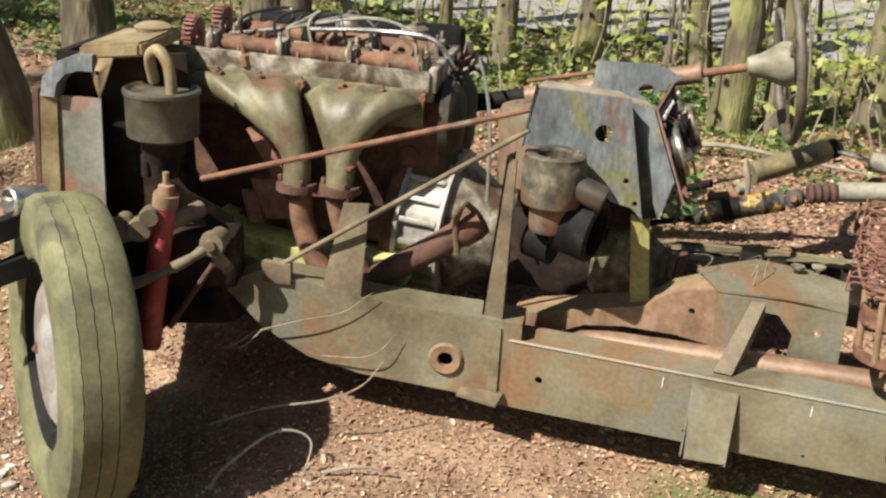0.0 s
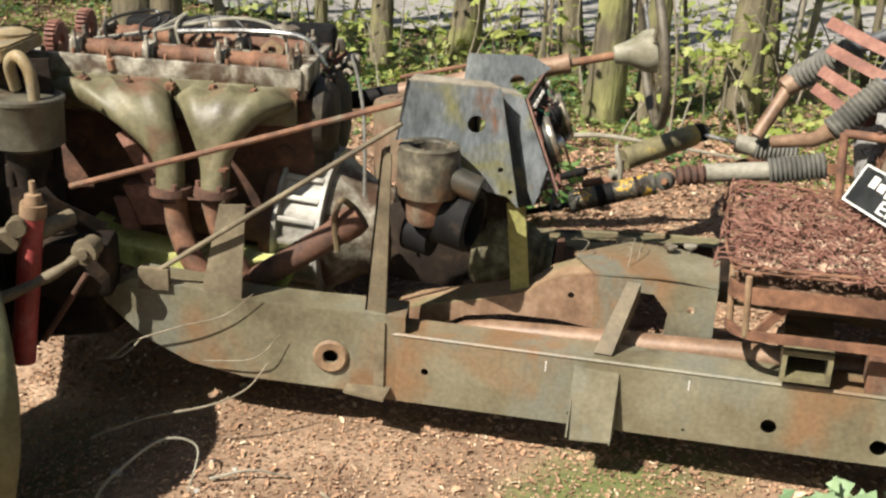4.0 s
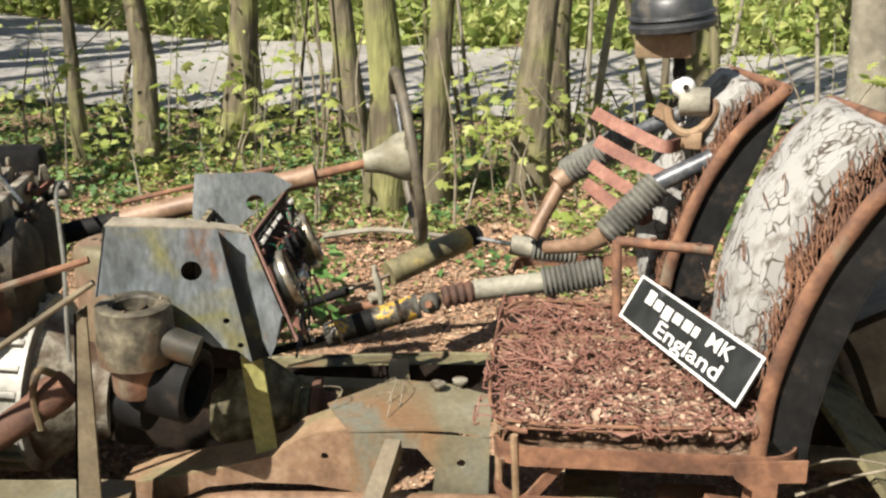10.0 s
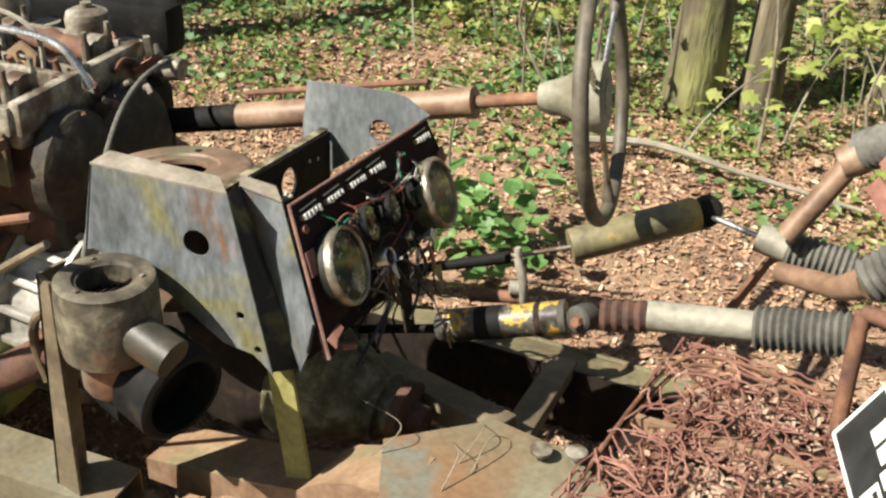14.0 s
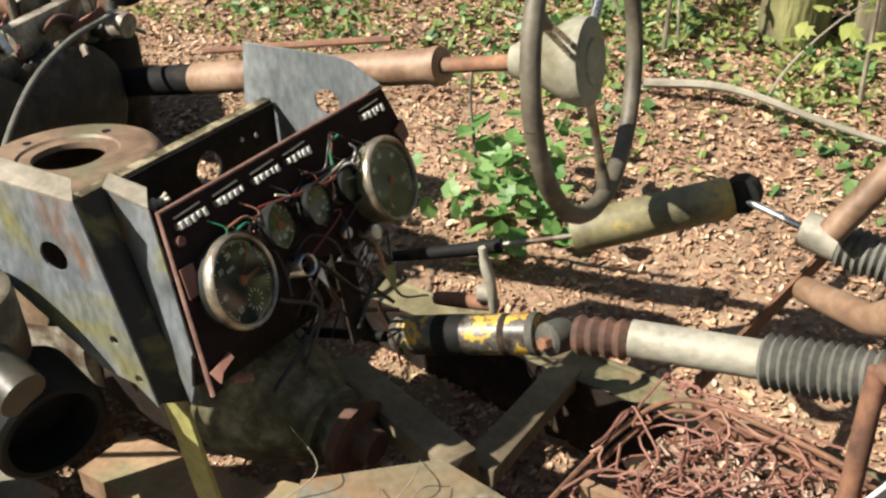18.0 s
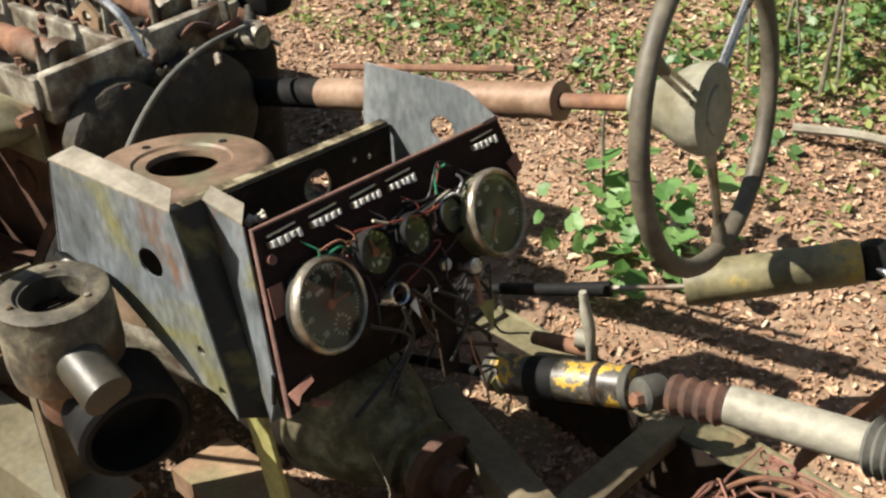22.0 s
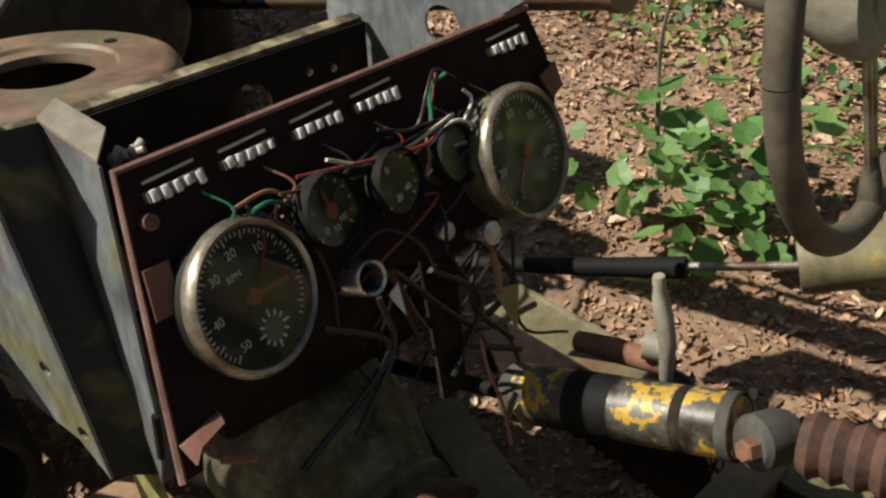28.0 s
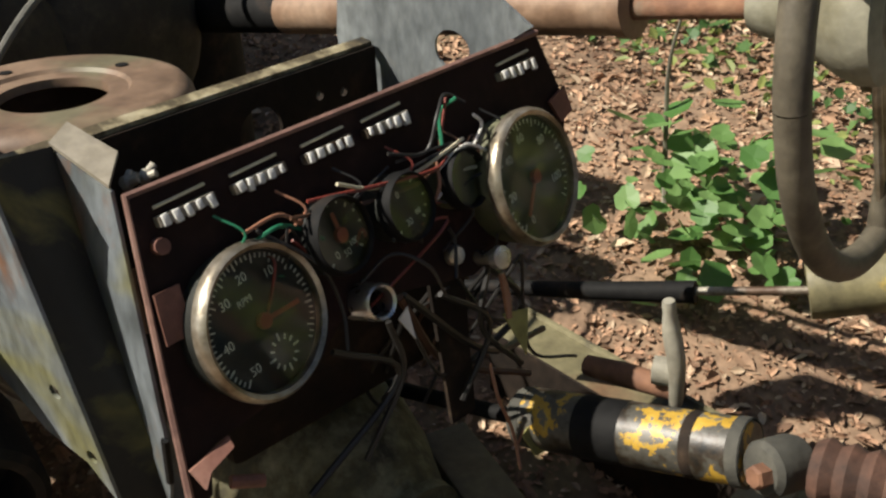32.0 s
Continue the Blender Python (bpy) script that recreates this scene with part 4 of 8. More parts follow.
# cross members
bm = B()
slab(bm, [V(1.385, 0.035, 0.292), V(1.425, 0.035, 0.292), V(1.462, 0.135, 0.432), V(1.432, 0.135, 0.432)], (0, -0.004, 0.003))
slab(bm, [V(1.385, 0.035, 0.292), V(1.432, 0.135, 0.432), V(1.432, 0.150, 0.385), V(1.385, 0.06, 0.27)], (0.004, 0, 0))
slab(bm, [V(1.425, 0.035, 0.292), V(1.462, 0.135, 0.432), V(1.462, 0.150, 0.385), V(1.425, 0.06, 0.27)], (-0.004, 0, 0))
part("brace", bm, OLIVE_BROWN, chassis)
bm = B()
beam(bm, (1.40, 0.47, 0.355), (1.34, 0.77, 0.305), 0.05, 0.03, bevel=0.003)
part("brace", bm, OLIVE_BROWN, chassis)
bm = B()
beam(bm, (1.08, 0.53, 0.33), (1.40, 0.44, 0.382), 0.055, 0.05, bevel=0.004)
part("cross_member", bm, OLIVE_BROWN, chassis)
bm = B()
arch = [V(0.86, 0.17, 0.215), V(0.98, 0.17, 0.235), V(1.05, 0.17, 0.272), V(1.15, 0.17, 0.292), V(1.27, 0.17, 0.298), V(1.385, 0.17, 0.288)]
crest = [V(1.374, 0.17, 0.429), V(1.29, 0.17, 0.413), V(1.235, 0.17, 0.388), V(1.193, 0.17, 0.352), V(1.10, 0.17, 0.322), V(1.003, 0.17, 0.295), V(0.86, 0.17, 0.255)]
slab(bm, arch + crest, (0, 0.005, 0), [circle_xz(1.30, 0.365, 0.008, 0.17, 10)])
part("gearbox_mount", bm, COLUMN_BROWN, chassis)
bm = B()
strip = [[bm.verts.new(p + V(0, dy, dz)) for dy, dz in ((0, 0), (0.10, 0.005), (0.10, 0.009), (0, 0.004))] for p in crest]
for a, b in zip(strip, strip[1:]):
    for k in range(4):
        bm.faces.new((a[k], a[(k + 1) % 4], b[(k + 1) % 4], b[k]))
bm.faces.new(strip[0])
bm.faces.new(strip[-1][::-1])
part("mount_flange", bm, RUST_PALE, chassis)
bm = B()
slab(bm, [V(1.285, 0.262, 0.432), V(1.356, 0.150, 0.432), V(1.494, 0.172, 0.436), V(1.552, 0.185, 0.432), V(1.63, 0.18, 0.428), V(1.62, 0.36, 0.428), V(1.52, 0.40, 0.43), V(1.40, 0.40, 0.432)], (0, 0, 0.005))
part("tunnel_plate", bm, CHASSIS, chassis)
bm = B()
slab(bm, [V(1.356, 0.158, 0.29), V(1.44, 0.160, 0.285), V(1.63, 0.18, 0.30), V(1.63, 0.18, 0.426), V(1.494, 0.170, 0.43), V(1.356, 0.150, 0.43)], (0, 0.005, 0),
     [[V(1.43, 0.16, 0.30), V(1.52, 0.165, 0.305), V(1.525, 0.165, 0.36), V(1.49, 0.165, 0.40), V(1.45, 0.165, 0.40)], circle_xz(1.575, 0.37, 0.009, 0.175, 10)])
part("tunnel_side", bm, CHASSIS, chassis)
bm = B()
tube(bm, [V(1.02, 0.15, 0.215), V(1.06, 0.145, 0.240), V(1.12, 0.14, 0.255), V(1.25, 0.14, 0.266), V(1.69, 0.14, 0.299), V(2.3, 0.17, 0.31)], 0.028, 18)
part("exhaust_pipe", bm, COLUMN_BROWN, chassis)
bm = B()
beam(bm, (2.29, 0.48, 0.492), (2.46, 0.0, 0.345), 0.14, 0.014, (0.3, 0.3, 1))
part("diagonal_strut", bm, OLIVE, chassis)
bm = B()
beam(bm, (2.50, 0.03, 0.265), (2.63, 0.03, 0.268), 0.115, 0.165, bevel=0.008)
beam(bm, (2.63, 0.05, 0.27), (3.3, 0.08, 0.42), 0.07, 0.13)
part("rear_rail", bm, OLIVE_BROWN, chassis)
bm = B()
beam(bm, (1.95, 0.05, 0.362), (2.06, 0.05, 0.367), 0.085, 0.096, bevel=0.004)
part("seat_mount", bm, RUST, chassis)
bm = B()
slab(bm, [V(1.78, -0.02, 0.325), V(1.88, -0.02, 0.33), V(1.88, -0.02, 0.40), V(1.78, -0.02, 0.395)], (0, 0.20, 0), [[V(1.79, -0.02, 0.335), V(1.87, -0.02, 0.34), V(1.87, -0.02, 0.388), V(1.79, -0.02, 0.385)]])
part("channel_end", bm, OLIVE, chassis)
# post by the heater and bracket by the engine
bm = B()
slab(bm, [V(0.84, 0.0, 0.19), V(0.90, 0.0, 0.19), V(0.907, 0.0, 0.70), V(0.884, 0.0, 0.71)], (0, 0.006, 0))
slab(bm, [V(0.84, 0.0, 0.19), V(0.884, 0.0, 0.71), V(0.884, 0.045, 0.71), V(0.84, 0.06, 0.19)], (0.005, 0, 0))
slab(bm, [V(0.82, -0.055, 0.125), V(0.92, -0.055, 0.12), V(0.92, 0.0, 0.13), V(0.82, 0.0, 0.135)], (0, 0, 0.006))
slab(bm, [V(0.835, -0.012, 0.13), V(0.905, -0.012, 0.13), V(0.905, -0.012, 0.30), V(0.835, -0.012, 0.30)], (0, 0.005, 0))
part("steel_post", bm, OLIVE_BROWN, chassis)
bm = B()
slab(bm, [P(0.363, 0.0, 0.33), P(0.45, 0.0, 0.345), P(0.41, 0.03, 0.552), P(0.356, 0.03, 0.556)], P(0, 0.006, 0) - P(0, 0, 0))
slab(bm, [P(0.45, 0.0, 0.345), P(0.45, 0.06, 0.35), P(0.41, 0.06, 0.552), P(0.41, 0.03, 0.552)], P(0.006, 0, 0) - P(0, 0, 0))
part("engine_bracket", bm, OLIVE_BROWN, chassis)
bm = B()
slab(bm, [V(1.150, 0.195, 0.34), V(1.195, 0.20, 0.335), V(1.172, 0.187, 0.565), V(1.130, 0.182, 0.565)], (0, 0.006, 0))
part("lichen_post", bm, MOSS_POST, chassis, "yellow lichen-covered steel post")
# stay rods
bm = B()
tube(bm, [P(0.735, -0.03, 0.595), P(0.0, -0.03, 0.825)], 0.0068, 8)
beam(bm, P(0.745, -0.03, 0.52), P(0.745, -0.03, 0.60), 0.03, 0.008)
part("stay_rod", bm, RUST, chassis)
bm = B()
tube(bm, [P(0.564, 0.0, 0.388), P(0.0, -0.01, 0.776)], 0.0062, 8)
beam(bm, P(0.60, 0.0, 0.375), P(0.53, 0.0, 0.375), 0.02, 0.05)
part("stay_rod", bm, OLIVE_BROWN, chassis)


# ---------------------------------------------------------------- wheels
def wheel(name, c, axis, r, width, mat, label, hub=True, grooves=3, parent=None):
    c, axis = Vector(c), Vector(axis).normalized()
    h = width / 2
    ri = r * 0.585
    bm = B()
    prof = [(ri, -h * 0.62), (ri + 0.006, -h * 0.82), (r * 0.74, -h), (r * 0.88, -h * 0.98), (r * 0.965, -h * 0.84)]
    for k in range(grooves):
        f0 = -0.62 + 1.24 * k / grooves
        f1 = -0.62 + 1.24 * (k + 1) / grooves
        prof += [(r * (0.993 + 0.007 * (1 - abs(f0))), h * f0), (r * (0.993 + 0.007 * (1 - abs(f1))), h * (f1 - 0.035)), (r * 0.984, h * (f1 - 0.026)), (r * 0.984, h * (f1 - 0.008))]
    prof += [(r * 0.993, h * 0.62), (r * 0.965, h * 0.84), (r * 0.88, h * 0.98), (r * 0.74, h), (ri + 0.006, h * 0.82), (ri, h * 0.62)]
    lathe(bm, c, axis, prof, 96, True)
    ax1, ax2 = side_of(axis)
    for v in bm.verts:
        w = v.co - c
        if (w - axis * w.dot(axis)).length > r * 0.98:
            v.co += axis * (0.0011 if round(math.atan2(w.dot(ax2), w.dot(ax1)) * 96 / (2 * math.pi)) % 2 else -0.0011)
    tyre = bm
    bm = B()
    lathe(bm, c, axis, [(ri, -h * 0.7), (ri + 0.012, h * 0.72), (ri - 0.004, h * 0.74), (ri - 0.02, h * 0.5), (ri - 0.03, h * 0.1), (ri * 0.72, h * 0.05), (ri * 0.55, h * 0.3), (ri * 0.28, h * 0.3), (ri * 0.28, -h * 0.2), (ri * 0.9, -h * 0.3), (ri, -h * 0.7)], 40)
    if parent:
        t = part(name, bm, BLACK, parent, label)
    else:
        t = thing(name, c, label, "wheel")
        part("rim", bm, BLACK, t)
    part("tyre", tyre, mat, t)
    if hub:
        bm = B()
        lathe(bm, c, axis, [(ri * 0.80, h * 0.22), (ri * 0.79, h * 0.48), (ri * 0.70, h * 0.62), (ri * 0.60, h * 0.66), (ri * 0.52, h * 0.61), (ri * 0.42, h * 0.60)], 36)
        part("hub_cap", bm, HUB_CAP, t, "dull chrome hub cap")
        bm = B()
        lathe(bm, c, axis, [(ri * 0.42, h * 0.60), (ri * 0.36, h * 0.70), (ri * 0.16, h * 0.78), (0, h * 0.79)], 30)
        part("cap_centre", bm, HUB_CAP, t, "domed chrome cap centre")
    return t


wheel("front_wheel", (0.055, -0.475, 0.235), (-0.60, -0.80, 0.06), 0.358, 0.165, RUBBER, "algae-green tyre on a steel wheel at the front axle", parent=chassis)
wheel("rear_wheel", (3.07, -0.27, 0.42), (0.05, -1, 0.02), 0.372, 0.17, RUBBER, "algae-green tyre on a steel wheel at the rear axle", parent=chassis)
wheel("rear_wheel", (2.70, 0.98, 0.34), (0.12, 1, 0.05), 0.35, 0.17, RUBBER, "algae-green tyre on a steel wheel at the rear axle", parent=chassis)
wheel("spare_wheel", (3.22, 0.38, 0.712), (0.02, 0.0, 1), 0.355, 0.135, RUBBER, "algae-green spare wheel lying flat on the boot floor", hub=False)


# ---------------------------------------------------------------- engine
engine = thing("car_engine", P(0.58, 0.42, 0.4), "rusty six-cylinder engine with open camshafts and olive exhaust manifolds", "engine")
UD = (P(1, 0, 0) - P(0, 0, 0)).normalized()
VD = (P(0, 1, 0) - P(0, 0, 0)).normalized()


def ubox(bm, u0, u1, v0, v1, z0, z1, bevel=0.0):
    return beam(bm, P(u0, (v0 + v1) / 2, (z0 + z1) / 2), P(u1, (v0 + v1) / 2, (z0 + z1) / 2), abs(v1 - v0), z1 - z0, bevel=bevel)


bm = B()
ubox(bm, 0.24, 0.90, 0.30, 0.58, 0.40, 0.745, 0.012)
ubox(bm, 0.22, 0.92, 0.27, 0.60, 0.37, 0.41)
for k in range(6):
    u = 0.32 + k * 0.105
    lathe(bm, P(u, 0.300, 0.60), -VD, [(0.028, 0), (0.028, 0.006), (0.022, 0.009), (0, 0.009)], 14)
part("cylinder_block", bm, RUST_DARK, engine, "dark rusty iron block")
bm = B()
slab(bm, [P(0.795, 0.165, 0.425), P(0.80, 0.165, 0.375), P(0.72, 0.165, 0.345), P(0.55, 0.165, 0.30), P(0.30, 0.165, 0.28), P(0.26, 0.165, 0.37), P(0.55, 0.165, 0.37), P(0.72, 0.165, 0.395)], VD * 0.39)
part("sump", bm, SUMP, engine, "yellow-green lichen-covered oil sump")
# head: open tray with a bright rim, two cam troughs
bm = B()
ubox(bm, 0.262, 0.925, 0.275, 0.62, 0.745, 0.785, 0.006)
head = part("cylinder_head", bm, ALU, engine, "grey corroded aluminium cylinder head")
for v in (0.27, 0.43, 0.47, 0.62):
    part("head_rim", beam(B(), P(0.27, v, 0.797), P(0.935, v, 0.812), 0.018, 0.05, bevel=0.004), ALU, head)
for u, v0, v1 in ((0.265, 0.27, 0.435), (0.265, 0.465, 0.62), (0.938, 0.26, 0.63)):
    part("head_rim", beam(B(), P(u, v0, 0.80), P(u, v1, 0.80), 0.022, 0.058, bevel=0.004), ALU, head)
for k in range(9):
    part("rim_stud", hexbolt(B(), P(0.30 + 0.075 * k, 0.27, 0.822 + 0.0016 * k), (0, 0, 1), 0.006, 0.012), RUST, head)
for v in (0.335, 0.55):
    bm = B()
    pts, rs = [], []
    for k in range(49):
        f = k / 48
        pts.append(P(0.30 + 0.55 * f, v, 0.822 + 0.018 * f))
        rs.append(0.021 if (k % 8) not in (0, 1) else 0.026)
    tube(bm, pts, rs, 14)
    part("camshaft", bm, RUST, engine)
    for k in range(4):
        u = 0.30 + k * 0.178
        bm = B()
        tube(bm, [P(u + 0.014, v, 0.823 + 0.006 * k), P(u - 0.014, v, 0.823 + 0.006 * k)], 0.031, 14)
        for s in (-1, 1):
            lathe(bm, P(u, v + s * 0.034, 0.80 + 0.006 * k), (0, 0, 1), [(0.008, 0), (0.008, 0.045), (0.005, 0.05), (0.005, 0.068), (0, 0.068)], 8)
        part("bearing_cap", bm, ALU, engine)
for v in (0.34, 0.54):
    bm = B()
    pr = []
    lathe(bm, P(0.895, v, 0.85), UD, [(0.018, -0.014), (0.043, -0.014), (0.043, -0.002), (0.030, 0.0), (0.043, 0.002), (0.043, 0.014), (0.018, 0.014)], 26, True)
    for k in range(26):
        a = 2 * math.pi * k / 26
        c = P(0.895, v, 0.85) + 0.047 * (math.cos(a) * VD + math.sin(a) * Vector((0, 0, 1)))
        beam(bm, c - UD * 0.012, c + UD * 0.012, 0.006, 0.009, c - P(0.895, v, 0.85))
    part("cam_sprocket", bm, RUST_RED, engine)
rq = random.Random(5)
# studs, plug leads and pipes in the valley between the camshafts
for k in range(7):
    bm = B()
    u = 0.30 + 0.095 * k
    lathe(bm, P(u, 0.45, 0.785), (rq.gauss(0, .15), rq.gauss(0, .15), 1), [(0.013, 0), (0.013, 0.02), (0.006, 0.024), (0.006, 0.055), (0, 0.055)], 8)
    part("head_stud", bm, RUST, engine)
for k in range(6):
    bm = B()
    u = 0.34 + 0.09 * k
    tube(bm, curve_pts([P(u, 0.45, 0.80), P(u + 0.02, 0.46, 0.88), P((u + 0.62) / 2, 0.47 + 0.012 * k, 0.905), P(0.70, 0.48, 0.86), P(0.86, 0.50, 0.83)], 6), 0.0045, 6)
    part("plug_lead", bm, WIRE["black"] if k % 3 else GREY_TUBE, engine)
bm = B()
tube(bm, curve_pts([P(0.24, 0.44, 0.80), P(0.30, 0.44, 0.87), P(0.45, 0.45, 0.878), P(0.62, 0.44, 0.87)], 8), 0.007, 8)
part("fuel_pipe", bm, CHROME, engine)
bm = B()
slab(bm, [P(0.36, 0.445, 0.79), P(0.40, 0.445, 0.79), P(0.41, 0.445, 0.84), P(0.38, 0.445, 0.862), P(0.35, 0.445, 0.84)], VD * 0.008, [[P(0.38 + 0.011 * math.cos(t), 0.445, 0.835 + 0.011 * math.sin(t)) for t in (2 * math.pi * k / 12 for k in range(12))]])
part("lifting_eye", bm, RUST_PALE, engine)
for k in range(26):
    bm = B()
    u, v = rq.uniform(0.29, 0.90), rq.choice((0.30, 0.38, 0.45, 0.50, 0.60)) + rq.gauss(0, .012)
    h = rq.uniform(0.02, 0.05)
    lathe(bm, P(u, v, 0.80), (rq.gauss(0, .2), rq.gauss(0, .2), 1), [(0.011, 0), (0.011, h * 0.5), (0.006, h * 0.55), (0.006, h), (0.0, h)], 7)
    part("rocker_bolt", bm, rq.choice((RUST, ALU, RUST_DARK)), engine)
# carburettors and air box on the far side
for u, zt in ((0.565, 0.015), (0.385, 0.0)):
    c = P(u, 0.645, 0.785 + zt)
    bm = B()
    lathe(bm, c, (0, 0, 1), [(0.0, -0.10), (0.03, -0.10), (0.034, -0.03), (0.040, -0.02), (0.042, 0.06), (0.038, 0.074), (0.026, 0.080), (0.010, 0.082), (0.010, 0.092), (0, 0.092)], 28)
    carb = part("carburettor", bm, ALU, engine, "dull grey carburettor with a domed dashpot")
    bm = B()
    beam(bm, c + VD * -0.08 + Vector((0, 0, -0.03)), c + VD * 0.07 + Vector((0, 0, -0.03)), 0.06, 0.06, bevel=0.012)
    part("throttle_body", bm, ALU, carb)
    bm = B()
    lathe(bm, c + UD * -0.06 + VD * 0.035 + Vector((0, 0, -0.02)), (0, 0, 1), [(0, -0.05), (0.028, -0.05), (0.03, 0.02), (0.026, 0.034), (0, 0.038)], 20)
    part("float_chamber", bm, HUB_GREY, carb)
bm = B()
ubox(bm, 0.265, 0.86, 0.725, 0.80, 0.755, 0.856, 0.02)
part("air_box", bm, BLACK, engine, "long black pressed-steel air box")
bm = B()
lathe(bm, P(0.345, 0.70, 0.0), (0, 0, 1), [(0, 0.36), (0.078, 0.36), (0.080, 0.69), (0.074, 0.712), (0.05, 0.72), (0, 0.722)], 30)
part("oil_canister", bm, SOOT_SHADE, engine)
for v, z, r, h in ((0.36, 0.69, 0.10, 0.05), (0.52, 0.66, 0.12, 0.055), (0.44, 0.58, 0.14, 0.04)):
    bm = B()
    lathe(bm, P(0.245, v, z), -UD, [(0, 0), (r, 0), (r * 0.96, h * 0.45), (r * 0.7, h * 0.9), (r * 0.25, h), (0, h)], 26)
    part("end_casting", bm, GRIME, engine)
for v, z in ((0.30, 0.74), (0.38, 0.77), (0.47, 0.76), (0.56, 0.76), (0.60, 0.70)):
    part("end_bolt", hexbolt(B(), P(0.24, v, z), -UD, 0.012, 0.02), RUST, engine)
bm = B()
beam(bm, P(0.30, 0.62, 0.77), P(0.28, 0.60, 0.83), 0.016, 0.01)
beam(bm, P(0.25, 0.63, 0.76), P(0.23, 0.60, 0.845), 0.012, 0.008)
tube(bm, [P(0.36, 0.64, 0.775), P(0.18, 0.63, 0.78)], 0.008, 8)
lathe(bm, P(0.20, 0.63, 0.78), UD, [(0, -.02), (.02, -.02), (.024, 0), (.02, .02), (0, .02)], 12)
part("throttle_linkage", bm, ALU, engine)
# greasy odds and ends left on the rear of the cylinder head
for k in range(24):
    bm = B()
    u, v, z = rq.uniform(0.215, 0.37), rq.uniform(0.42, 0.68), rq.uniform(0.735, 0.815)
    d = Vector((rq.gauss(0, 1), rq.gauss(0, 1), rq.gauss(0.3, 0.6))).normalized()
    if k % 3 == 0:
        ln = rq.uniform(0.03, 0.08)
        tube(bm, curve_pts([P(u, v, z), P(u, v, z) + d * ln * 0.5 + Vector((0, 0, 0.012)), P(u, v, z) + d * ln], 3), rq.uniform(0.003, 0.006), 7)
        part("pipe_stub", bm, rq.choice((GRIME, ALU, RUST_DARK)), engine)
    elif k % 3 == 1:
        r = rq.uniform(0.009, 0.018)
        lathe(bm, P(u, v, z), d, [(0, 0), (r, 0), (r, 0.012), (r * 0.7, 0.015), (r * 0.6, 0.03), (0, 0.03)], 10)
        part("union_nut", bm, rq.choice((RUST, GRIME, ALU)), engine)
    else:
        e = d.cross(Vector((0.3, 0.2, 1))).normalized()
        beam(bm, P(u, v, z), P(u, v, z) + d * rq.uniform(0.03, 0.06), 0.016, 0.005, e, 0.002)
        part("bracket", bm, rq.choice((RUST_RED, GRIME, ALU)), engine)


def manifold(ports, outlet):
    """One broad casting with a swelling for each port, sweeping down and narrowing into its outlet."""
    uo, vo, zo = outlet
    z = ports[0][1]
    spine = [(0.266, z), (0.230, z + 0.001), (0.196, z - 0.012), (0.172, z - 0.046), (0.163, z - 0.092), (0.160, z - 0.142), (vo, zo)]
    line = curve_pts([V(0, v, w) for v, w in spine], 4)
    hi, lo = ports[0][0] + 0.046, ports[-1][0] - 0.046
    n, ring = len(line) - 1, 48
    bm, rows = B(), []
    for k, p in enumerate(line):
        f = k / n
        g = sm(min(f * 1.12, 1.0)) ** 0.9
        e1, e0 = hi + (uo + 0.033 - hi) * g, lo + (uo - 0.033 - lo) * g
        tan = (line[min(k + 1, n)] - line[max(k - 1, 0)]).normalized()
        row = []
        for j in range(ring):
            a = 2 * math.pi * j / ring
            c, d = math.cos(a), math.sin(a)
            c = math.copysign(abs(c) ** (0.75 + 0.25 * g), c)
            u = (e1 + e0) / 2 + (e1 - e0) / 2 * c
            at = hi - (hi - lo) * (e1 - u) / max(e1 - e0, 1e-6)
            lobe = max(math.exp(-((at - q) / 0.030) ** 2) for q, _ in ports)
            deep = 0.034 + 0.012 * math.sin(math.pi * min(f * 1.6, 1))
            r = deep * (1 - 0.42 * (1 - lobe) * (1 - sm(f * 1.5)))
            r *= math.copysign(abs(d) ** 0.8, d)
            row.append(bm.verts.new(P(u, p.y - r * tan.z * -1.0, p.z - r * tan.y)))
        rows.append(row)
    for a, b in zip(rows, rows[1:]):
        for j in range(ring):
            bm.faces.new((a[j], a[(j + 1) % ring], b[(j + 1) % ring], b[j]))
    bm.faces.new(rows[0])
    bm.faces.new(rows[-1][::-1])
    bmesh.ops.recalc_face_normals(bm, faces=bm.faces[:])
    body = part("exhaust_manifold", bm, MANIFOLD, engine, "olive-grey enamelled exhaust manifold")
    for u, z in ports:
        bm = B()
        beam(bm, P(u, 0.262, z - 0.05), P(u, 0.262, z + 0.045), 0.100, 0.014, VD, 0.003)
        part("port_flange", bm, MANIFOLD, body)
        for s in (-1, 1):
            bm = B()
            hexbolt(bm, P(u + s * 0.050, 0.254, z + 0.030), -VD, 0.010, 0.022)
            part("nut", bm, RUST, body)


manifold([(0.850, 0.748), (0.740, 0.745), (0.636, 0.743)], (0.566, 0.155, 0.545))
manifold([(0.530, 0.742), (0.432, 0.738), (0.330, 0.735)], (0.458, 0.155, 0.548))
for u, z in ((0.566, 0.545), (0.458, 0.548)):
    bm = B()
    lathe(bm, P(u, 0.155, z), (0, 0, -1), [(0, -0.006), (0.05, -0.006), (0.052, 0.012), (0.034, 0.016), (0.034, 0.03)], 20)
    for a in range(3):
        hexbolt(bm, P(u, 0.155, z - 0.004) + 0.041 * (math.cos(a * 2.1) * UD + math.sin(a * 2.1) * VD), (0, 0, 1), 0.008, 0.02)
    part("flange", bm, RUST_DARK, engine)
bm = B()
